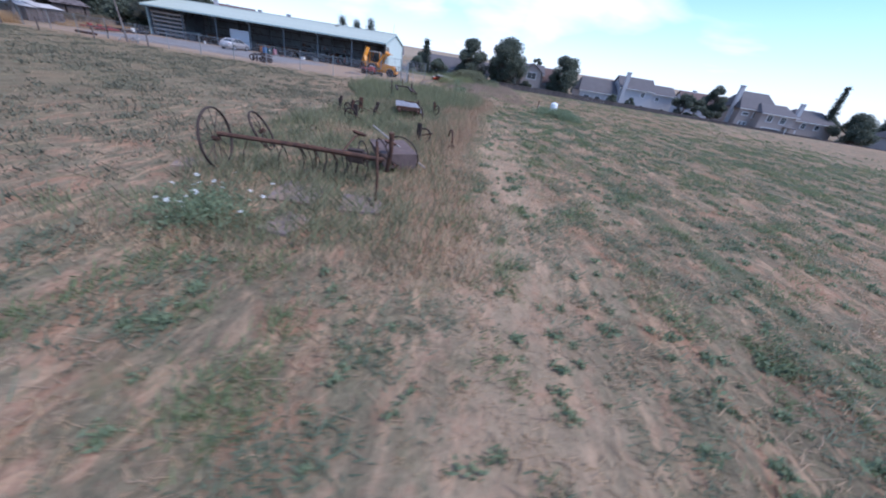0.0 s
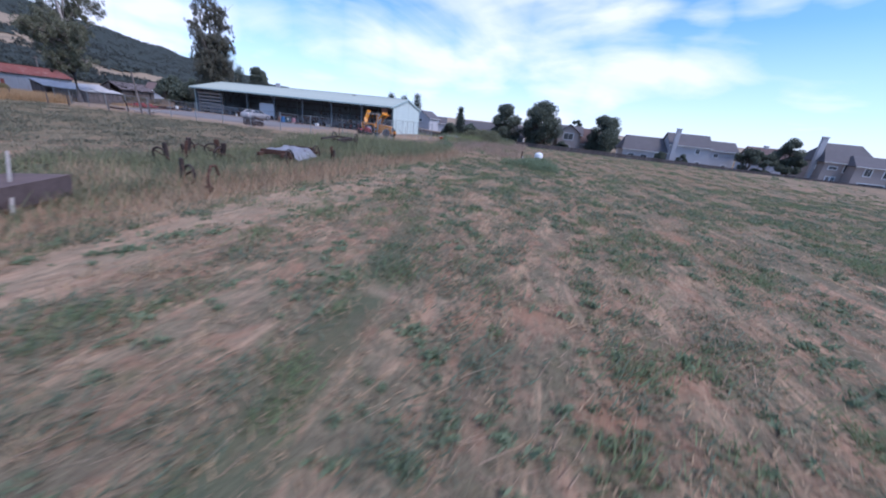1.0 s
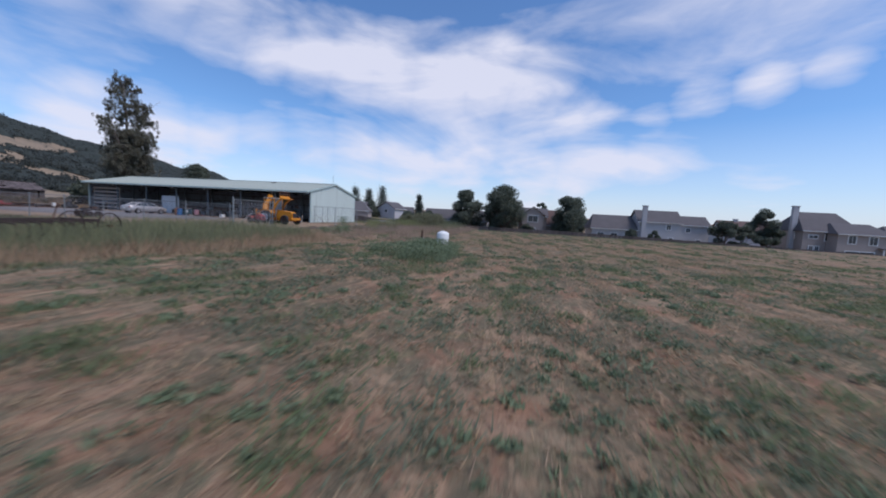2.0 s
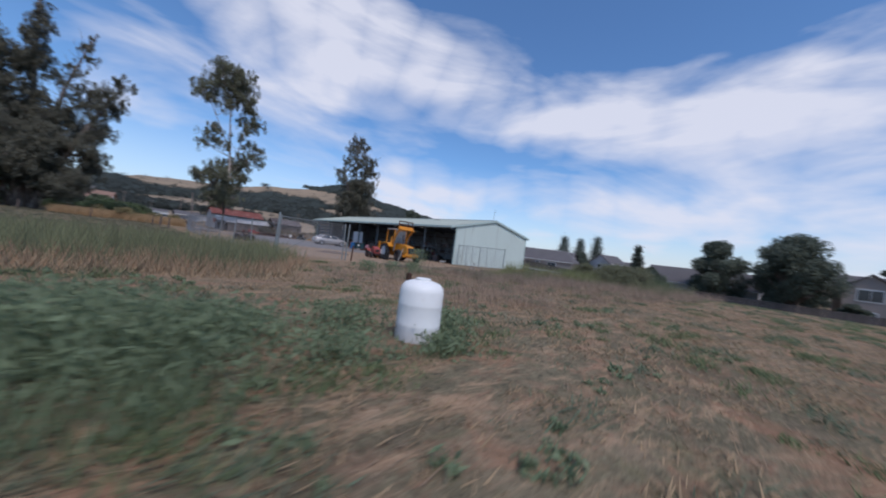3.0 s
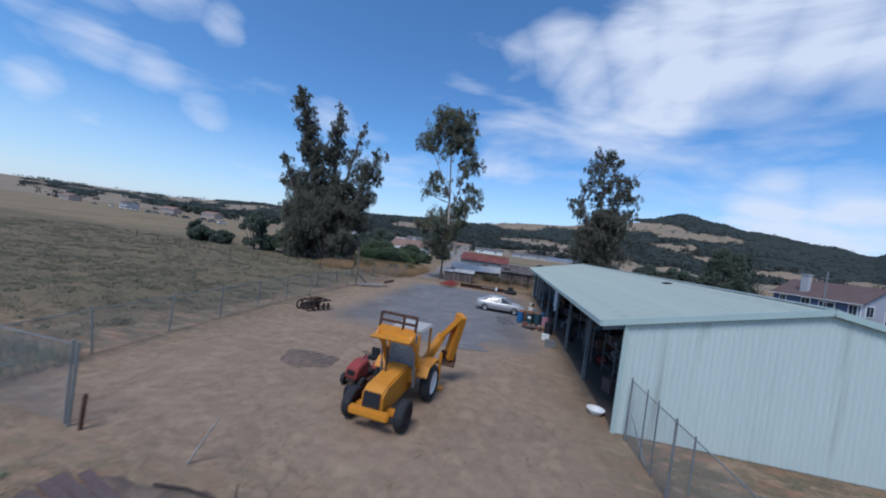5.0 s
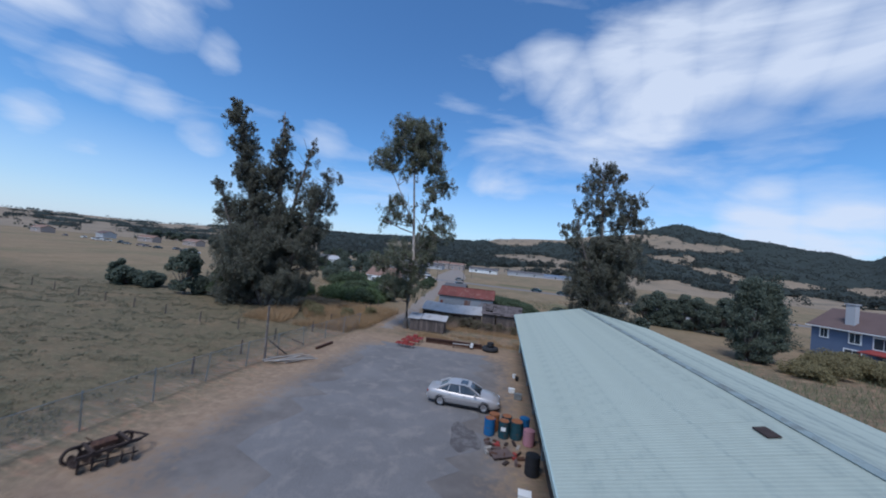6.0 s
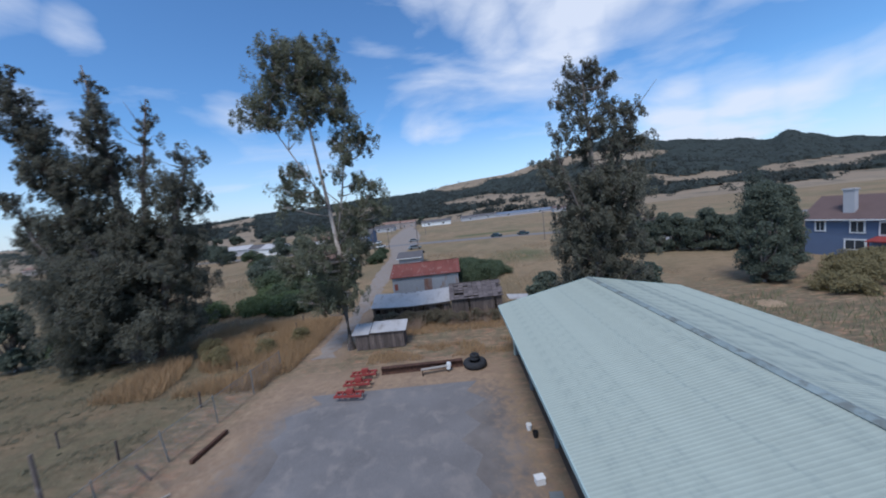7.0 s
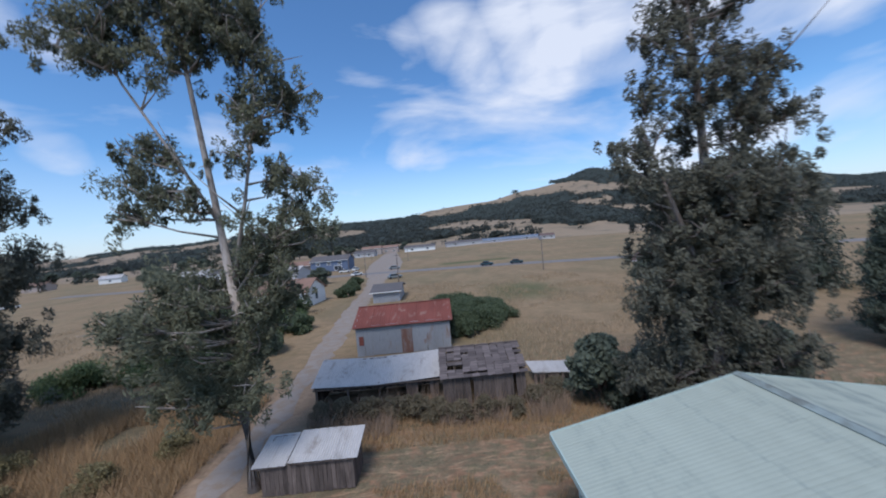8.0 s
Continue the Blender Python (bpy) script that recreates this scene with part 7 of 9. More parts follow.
def build_yard():
    rnd = random.Random(3)
    drum((-2.60, 17.60, 0.012), BARREL_BLUE, BARREL_RUST, "blue steel drum with rusty orange lid")
    drum((-2.37, 18.25, 0.012), BARREL_RUST, BARREL_RUST, "rust orange steel drum")
    drum((-1.82, 17.55, 0.012), BARREL_TEAL, BARREL_RUST, "dark drum with rusty lid and pale label", 0.29)
    drum((-1.14, 17.70, 0.012), BARREL_TEAL, BARREL_RUST, "wide dark teal drum with rust lid", 0.34, 0.9)
    drum((-1.67, 18.22, 0.012), BARREL_TEAL, BARREL_RUST, "dark drum standing under the eave", 0.29)
    drum((-0.50, 17.20, 0.012), PINK, PINK, "faded pink plastic tub", 0.30, 0.75)
    drum((-0.67, 18.35, 0.012), BARREL_BLUE, BARREL_BLUE, "blue plastic drum under the eave", 0.28)
    drum((-0.54, 14.55, 0.012), BLACK, BLACK, "black plastic bin by the posts", 0.33, 0.85)
    thing("paper_label", box(bmesh.new(), (0, 0, 0), (0.26, 0.012, 0.2)), WHITE, "white label on a dark drum", "label", at=(-1.85, 17.255, 0.55))
    # loose bricks, planks and scrap before the drums
    for k in range(26):
        s = (rnd.uniform(0.15, 0.5), rnd.uniform(0.08, 0.2), rnd.uniform(0.06, 0.16))
        x, y = rnd.uniform(-2.8, -1.0), rnd.uniform(14.9, 17.05)
        m = rnd.choice([RUST, PLY, PIPE_WOOD, RED, RUST_DARK])
        thing("scrap_block", box(bmesh.new(), (0, 0, s[2] / 2 + 0.012), s, None, 0.012), m, "small broken block of scrap on the yard", "scrap", "scrap by the drums", at=(x, y, 0.0), rz=rnd.uniform(0, 180))
    thing("pallet", box(box(box(bmesh.new(), (0, 0, 0.06), (1.1, 0.1, 0.1)), (0, 0.45, 0.06), (1.1, 0.1, 0.1)), (0, 0.22, 0.13), (1.1, 0.7, 0.03)), PLY, "broken low pallet in the yard", "pallet", at=(-1.8, 15.4, 0.01), rz=30)
    thing("bucket", lathe(bmesh.new(), [(0.11, 0), (0.15, 0.3), (0.155, 0.31), (0.14, 0.31), (0.10, 0.02)], 18), WHITE, "white plastic bucket under the eave", "bucket", at=(-0.9, 28.0, 0.012))
    thing("bucket", lathe(bmesh.new(), [(0.11, 0), (0.15, 0.3), (0.155, 0.31), (0.14, 0.31), (0.10, 0.02)], 18), BLACK, "black bucket under the eave", "bucket", at=(-0.7, 27.4, 0.012))
    for k, (x, y, s) in enumerate([(-1.2, 24.5, 0.4), (-0.8, 23.4, 0.5), (-1.0, 12.5, 0.5), (-0.9, 10.6, 0.6)]):
        thing("crate", box(box(bmesh.new(), (0, 0, s * 0.35), (s, s * 0.8, s * 0.7), None, 0.015), (0, 0, s * 0.72), (s * 1.06, s * 0.86, 0.03)), rnd.choice([PLY, GALV, WHITE]), "small worn crate under the barn eave", "crate", at=(x, y, 0.012), rz=rnd.uniform(-20, 20))
    # red cultivator frames
    for k, (x, y) in enumerate([(-11.75, 32.6), (-11.6, 34.1), (-11.5, 35.5)]):
        c = empty_thing("cultivator", (x, y, 0), -4 + 3 * k, "low red steel cultivator section in dry grass", "cultivator", "red cultivators")
        part("beam", box(box(bmesh.new(), (0, -0.28, 0.42), (1.9, 0.12, 0.14), None, 0.01), (0, 0.28, 0.42), (1.9, 0.12, 0.14), None, 0.01), RED, c)
        for j in range(5):
            part("cross_bar", box(bmesh.new(), (-0.85 + 0.42 * j, 0, 0.44), (0.10, 0.6, 0.10), None, 0.01), RED, c)
            part("tine", rod(rod(bmesh.new(), (-0.85 + 0.42 * j, 0.28, 0.4), (-0.85 + 0.42 * j, 0.42, 0.18), 0.025), (-0.85 + 0.42 * j, 0.42, 0.18), (-0.85 + 0.42 * j, 0.28, 0.0), 0.022), RUST, c)
        part("mast", box(bmesh.new(), (0.1, 0, 0.62), (0.5, 0.3, 0.3), None, 0.03), RED, c)
    # long rusty beam, bench frame, tyres
    thing("steel_beam", prism(bmesh.new(), [(-0.2, 0.0), (0.2, 0.0), (0.2, 0.04), (0.03, 0.06), (0.03, 0.44), (0.2, 0.46), (0.2, 0.5), (-0.2, 0.5), (-0.2, 0.46), (-0.03, 0.44), (-0.03, 0.06), (-0.2, 0.04)], -3.1, 3.1, "x"), RUST, "long rusty steel beam lying on the yard edge", "beam", at=(-7.2, 36.1, 0), rz=2)
    b = empty_thing("bench_frame", (-6.15, 35.3, 0), 9, "low bleached timber trestle with white cloth", "trestle")
    part("top", box(bmesh.new(), (0, 0, 0.45), (2.1, 0.28, 0.06), None, 0.01), PIPE_WOOD, b)
    for x in (-0.95, 0.95):
        part("leg", box(bmesh.new(), (x, 0, 0.22), (0.07, 0.3, 0.44)), RUST_DARK, b)
    part("cloth", box(bmesh.new(), (1.0, 0.02, 0.42), (0.3, 0.36, 0.5), Matrix.Rotation(0.2, 3, "Y"), 0.05), WHITE, b, "white cloth over one end")
    ty = empty_thing("tyre_stack", (-3.2, 35.9, 0), 0, "two small tyres stacked on a large tractor tyre", "tyres")
    part("tractor_tyre", torus(bmesh.new(), 0.62, 0.27, pose(0, 0, 0.25), 30, 12, 0.95), RUBBER, ty, smooth=True)
    part("car_tyre", torus(bmesh.new(), 0.26, 0.12, pose(0, 0.08, 0.60), 26, 10, 1.1), RUBBER, ty, smooth=True)
    part("car_tyre", torus(bmesh.new(), 0.25, 0.11, pose(0.02, 0.08, 0.82), 26, 10, 1.1), RUBBER, ty, smooth=True)
    # dark implement by the west fence
    h = empty_thing("disc_harrow", (-17.6, 9.6, 0), 72, "dark rusty disc harrow at the driveway edge", "harrow")
    h.scale = (1.05, 1.05, 1.05)
    part("frame", box(box(box(box(bmesh.new(), (0, -0.42, 0.62), (1.9, 0.09, 0.10)), (0, 0.42, 0.66), (1.7, 0.09, 0.10)), (-0.5, 0, 0.70), (0.09, 1.0, 0.09)), (0.55, 0, 0.70), (0.09, 1.0, 0.09)), RUST_DARK, h)
    part("drawbar", rod(rod(bmesh.new(), (0.9, -0.42, 0.62), (1.35, 0.05, 0.45), 0.045), (0.85, 0.42, 0.66), (1.35, 0.05, 0.45), 0.045), RUST_DARK, h)
    part("lever", rod(bmesh.new(), (-0.2, 0.1, 0.68), (-0.55, 0.2, 1.05), 0.022), RUST, h)
    part("weight_box", box(bmesh.new(), (-0.1, -0.15, 0.80), (0.7, 0.35, 0.16), Matrix.Rotation(0.12, 3, "X"), 0.02), RUST, h)
    for x in (-0.75, 0.8):
        part("wheel", torus(bmesh.new(), 0.27, 0.06, pose(x, 0.62, 0.31, 90, 0, 10), 22, 8, 1.0), RUST_DARK, h, smooth=True)
    for k in range(5):
        x, y = rnd.uniform(-0.8, 0.8), rnd.uniform(-0.4, 0.4)
        part("strut", rod(bmesh.new(), (x, y, 0.72), (x + rnd.uniform(-0.25, 0.25), y + rnd.uniform(-0.25, 0.25), 0.30), 0.025), RUST_DARK, h)
    for j in range(5):
        for s in (-0.42, 0.42):
            d = part("disc", lathe(bmesh.new(), [(0.02, 0.06), (0.16, 0.045), (0.25, 0.0), (0.255, 0.008), (0.16, 0.055), (0.02, 0.07)], 18), RUST_DARK, h)
            d.matrix_basis = pose(-0.8 + 0.36 * j + rnd.uniform(-0.03, 0.03), s + (0.10 * j - 0.2) * (1 if s > 0 else -1), 0.25, 0, 90, 22 if s > 0 else -22)
    for s in (-0.42, 0.42):
        part("axle", rod(bmesh.new(), (-0.9, s + (0.22 if s < 0 else -0.22), 0.25), (0.8, s + (-0.22 if s < 0 else 0.22), 0.25), 0.03), RUST_DARK, h)
    # old oil soaked into the driveway
    oil = bmesh.new()
    rim = [oil.verts.new((1.15 * (0.75 + 0.4 * noise.noise((math.cos(a) * 1.3, math.sin(a) * 1.3, 5))) * math.cos(a), 2.0 * (0.75 + 0.4 * noise.noise((math.cos(a) * 1.3, math.sin(a) * 1.3, 9))) * math.sin(a), 0)) for a in [2 * math.pi * q / 40 for q in range(40)]]
    oil.faces.new(rim)
    thing("oil_stain", oil, OIL, "dark oil stain soaked into the driveway", "stain", at=(-3.9, 16.6, 0.026), rz=10, kind="structure")
    # loose timber by the fence
    for k in range(9):
        L = rnd.uniform(2.2, 4.2)
        p = rod(bmesh.new(), (-L / 2, 0, 0.07), (L / 2, 0, 0.10), 0.055, 0.045, 7)
        thing("timber", p, PIPE_WOOD, "bleached round timber lying in a loose pile", "timber", "timber pile", at=(-18.7 + rnd.uniform(-0.7, 0.7), 23.8 + rnd.uniform(-0.7, 0.7), 0.02 + 0.09 * (k // 3)), rz=50 + rnd.uniform(-14, 14))
    for a, b2 in (((-20.0, 25.0, 0), (-21.0, 23.9, 1.3)), ((-20.6, 26.5, 0.9), (-18.7, 25.3, 1.0))):
        thing("leaning_timber", rod(bmesh.new(), a, b2, 0.06, 0.05, 7), WOOD_OLD, "grey timber leaning on the wire fence", "timber")
    thing("beam", box(bmesh.new(), (0, 0, 0.12), (2.6, 0.22, 0.22), None, 0.02), RUST, "short rusty beam on the verge", "beam", at=(-18.6, 28.8, 0), rz=85)
    # near the gate
    sheet = empty_thing("plank_sheet", (-12.35, -8.0, 0), -12, "weathered brown boards lying on bare earth", "boards")
    for k, (y, L, tilt) in enumerate(((-0.36, 1.9, 3), (-0.12, 2.2, -1), (0.13, 2.0, 1), (0.37, 1.7, -4))):
        b = part("board", box(bmesh.new(), (0, 0, 0.05 + 0.008 * (k % 2)), (L, 0.225, 0.035), None, 0.008), PLY, sheet)
        b.matrix_basis = pose(0.1 * (k % 2), y, 0, 0, 0.6 * (k % 3), tilt)
    thing("stake", rod(bmesh.new(), (0, 0, 0), (0.55, 0.2, 1.15), 0.028, 0.022, 6), PIPE_WOOD, "thin pale stake leaning in the yard", "stake", at=(-11.4, -6.4, 0))
    thing("short_post", rod(bmesh.new(), (0, 0, 0), (0.05, 0.0, 0.95), 0.05, 0.05, 8), RUST, "short rusty pipe post by the gate", "post", at=(-14.8, -6.3, 0))
    heap = bmesh.new()
    rings = []
    for r, h in ((1.15, -0.02), (0.95, 0.05), (0.65, 0.10), (0.3, 0.13), (0.02, 0.12)):
        rings.append([heap.verts.new((r * (1 + 0.35 * noise.noise((math.cos(a) * 1.5, math.sin(a) * 1.5, 7))) * math.cos(a) * 1.15, r * (1 + 0.35 * noise.noise((math.cos(a) * 1.5, math.sin(a) * 1.5, 7))) * math.sin(a), h * (1 + 0.5 * noise.noise((3 * math.cos(a), 3 * math.sin(a), h * 20))))) for a in [2 * math.pi * q / 26 for q in range(26)]])
    for p, q in zip(rings, rings[1:]):
        for k in range(26):
            heap.faces.new((p[k], p[(k + 1) % 26], q[(k + 1) % 26], q[k]))
    heap.faces.new(rings[-1])
    thing("dirt_mound", heap, ASH, "low dark heap of ash and dirt in the yard", "heap", at=(-12.7, 1.0, 0), smooth=True)
    for k in range(7):
        a, d = rnd.uniform(0, 6.28), rnd.uniform(0.1, 0.8)
        thing("stick", rod(bmesh.new(), (0, 0, 0.07), (rnd.uniform(0.3, 0.8), rnd.uniform(-0.2, 0.2), rnd.uniform(0.1, 0.35)), 0.014, 0.008, 5), PIPE_WOOD, "thin dead stick lying on the ash heap", "stick", "sticks on the ash heap", at=(-12.7 + d * math.cos(a), 1.0 + d * math.sin(a), 0), rz=rnd.uniform(0, 360))
    # a ridge of scraped earth across the gateway, with iron pieces in it
    berm = bmesh.new()
    last = None
    for k in range(61):
        f = k / 60
        x, y = -12.6 + 12.2 * f, -7.6 + 0.5 * math.sin(3.0 * f) + 0.15 * noise.noise((k * 0.3, 0, 0))
        h = 0.07 + 0.07 * noise.noise((k * 0.35, 4, 0))
        row = [berm.verts.new((x, y + o * (0.34 + 0.14 * noise.noise((k * 0.4, 8, 0))), z)) for o, z in ((-1, -0.02), (-0.45, h * 0.7), (0, h), (0.45, h * 0.6), (1, -0.02))]
        if last:
            for q in range(4):
                berm.faces.new((last[q], row[q], row[q + 1], last[q + 1]))
        last = row
    thing("earth_ridge", berm, ASH, "low dark ridge of scraped earth across the gateway", "ridge", kind="structure", smooth=True)
    for k, (x, y, L, rz) in enumerate([(-10.6, -7.2, 1.5, 4), (-6.2, -6.9, 1.9, -5), (-2.9, -7.0, 1.3, 9)]):
        thing("rail_piece", tube(bmesh.new(), [(-L / 2, 0, 0.09), (0, 0.03, 0.13), (L / 2, -0.02, 0.08)], [0.03, 0.028, 0.026], 6), RUST_DARK, "dark iron piece lying along the gateway", "rail", "rails across the gateway", at=(x, y, 0), rz=rz)
    for k, (x, y, h) in enumerate([(-4.2, -6.9, 0.8), (-5.6, -8.3, 0.75), (-9.3, -7.4, 0.7)]):
        thing("thin_stake", rod(bmesh.new(), (0, 0, -0.05), (0.04, 0.03, h), 0.014, 0.012, 6), RUST, "thin rusty steel stake in bare earth", "stake", "stakes across the gateway", at=(x, y, 0))
    thing("basin", lathe(bmesh.new(), [(0.20, 0.0), (0.30, 0.10), (0.34, 0.20), (0.36, 0.205), (0.33, 0.19), (0.18, 0.03), (0.02, 0.03)], 22), WHITE, "white enamel basin at the barn corner", "basin", at=(-0.25, 1.35, 0.0))
    thing("stone_pile", box(box(box(bmesh.new(), (0, 0, 0.05), (0.3, 0.22, 0.12), Matrix.Rotation(0.4, 3, "Z"), 0.04), (0.32, 0.1, 0.05), (0.24, 0.2, 0.10), Matrix.Rotation(-0.5, 3, "Z"), 0.04), (-0.3, -0.1, 0.04), (0.22, 0.18, 0.09), None, 0.03), SHEET_PALE, "small heap of pale broken concrete", "rubble", at=(-1.9, -4.7, 0))
    # low mound of earth and rubble behind the barn
    for k, (x, y) in enumerate([(24.4, 43)]):
        thing("earth_mound", lathe(bmesh.new(), [(1.3, -0.1), (1.0, 0.12), (0.5, 0.26), (0.1, 0.3)], 12), EARTH_PALE if k == 0 else EARTH_DARK, "low heap of pale earth and rubble in rough grass", "mound", at=(x, y, 0), rz=40 * k)


SHEET_PALE = material("pale broken concrete", (0.40, 0.38, 0.36), 0.9, 0, 0.2, 2, 12, 0.3)
ASH = material("dark scraped earth", (0.185, 0.130, 0.095), 0.95, 0, 0.35, 1.2, 10, 0.5, (0.12, 0.088, 0.068), 0.52)
OIL = material("oil soaked gravel", (0.105, 0.092, 0.088), 0.9, 0, 0.3, 0.8, 12, 0.3, (0.17, 0.155, 0.148), 0.52)
EARTH_PALE = material("pale dug earth", (0.34, 0.24, 0.15), 0.95, 0, 0.2, 1, 10, 0.4)
build_yard()


def build_boat():
    b = empty_thing("pontoon_raft", (2.6, -8.95, 0), -12, "old raft of two orange hulls with grey deck boards", "raft")
    for y in (-1.35, 1.35):
        hull = bmesh.new()
        rings = []
        for x, w, lo, hi in ((-2.5, 0.05, 0.42, 0.52), (-2.1, 0.22, 0.24, 0.56), (-1.3, 0.33, 0.12, 0.56), (0, 0.36, 0.08, 0.55), (1.4, 0.34, 0.10, 0.54), (2.3, 0.28, 0.16, 0.54), (2.5, 0.24, 0.24, 0.54)):
            rings.append([hull.verts.new((x, y + o * w, z)) for o, z in ((-1, hi), (-0.95, (lo + hi) / 2), (-0.4, lo), (0.4, lo), (0.95, (lo + hi) / 2), (1, hi))])
        for p, q in zip(rings, rings[1:]):
            for j in range(6):
                hull.faces.new((p[j], p[(j + 1) % 6], q[(j + 1) % 6], q[j]))
        hull.faces.new(rings[0]), hull.faces.new(rings[-1][::-1])
        bmesh.ops.recalc_face_normals(hull, faces=hull.faces[:])
        h = part("hull", hull, ORANGE, b)
        part("gunwale", prism(bmesh.new(), [(-2.55, 0.53), (2.55, 0.53), (2.55, 0.60), (-2.55, 0.60)], y - 0.20, y + 0.20), RAIL_PALE, h, "weathered white top rail")
    b.scale = (0.86, 0.80, 0.88)
    for k in range(11):
        part("deck_board", box(bmesh.new(), (-1.35 + 0.31 * k, -0.05, 0.80), (0.28, 2.6, 0.05), Matrix.Rotation(0.05, 3, "X"), 0.006), DECK, b)
    for y in (-1.2, 1.2):
        part("bearer", box(bmesh.new(), (0.2, y, 0.68), (3.4, 0.12, 0.16)), WOOD_OLD, b)
    thing("dark_trough", box(bmesh.new(), (0, 0, 0.25), (2.2, 0.8, 0.5), None, 0.06), RUST_DARK, "dark trough half hidden in weeds", "trough", at=(7.4, -9.2, -0.02), rz=20)


RAIL_PALE = material("weathered white rail", (0.52, 0.50, 0.47), 0.7, 0, 0.12, 1.5, 9, 0.1, (0.34, 0.28, 0.23), 0.58)
DECK = material("peeling grey deck", (0.235, 0.228, 0.225), 0.9, 0, 0.3, 1.5, 12, 0.3, (0.13, 0.12, 0.115), 0.55, island=0.2)
build_boat()


def build_tank():
    t = empty_thing("water_tank", (-21.74, -22.28, 0), 20, "small white plastic tank with domed top in weeds", "water tank")
    r = 0.335
    part("body", lathe(bmesh.new(), [(r * 0.96, 0.0), (r, 0.03), (r, 0.25), (r * 1.012, 0.27), (r, 0.29), (r, 0.55), (r * 1.012, 0.57), (r, 0.59), (r, 0.76), (r * 0.95, 0.83), (r * 0.80, 0.89), (r * 0.5, 0.925), (0.02, 0.935)], 36), TANK_WHITE, t, smooth=True)
    part("cap", lathe(bmesh.new(), [(0.12, 0.90), (0.12, 0.955), (0.10, 0.965), (0.02, 0.965)], 20), TANK_WHITE, t)
    part("valve", rod(box(bmesh.new(), (0.42, -0.08, 0.22), (0.14, 0.12, 0.16), None, 0.02), (0.3, -0.05, 0.15), (0.46, -0.08, 0.2), 0.03), GALV, t, "grey valve box")


build_tank()


# ---- old implements rusting in the weeds ----
def spoked_wheel(parent, m, r, spokes=12):
    w = part("wheel", torus(bmesh.new(), r, 0.022, None, 40, 6, 1.6), RUST_DARK, parent)
    w.matrix_basis = m
    part("hub", rod(bmesh.new(), (0, 0, -0.09), (0, 0, 0.09), 0.06), RUST, w)
    for k in range(spokes):
        a = 2 * math.pi * k / spokes
        part("spoke", rod(bmesh.new(), (0.05 * math.cos(a), 0.05 * math.sin(a), 0.04 if k % 2 else -0.04), (r * math.cos(a), r * math.sin(a), 0), 0.009, None, 5), RUST_DARK, w)
    return w


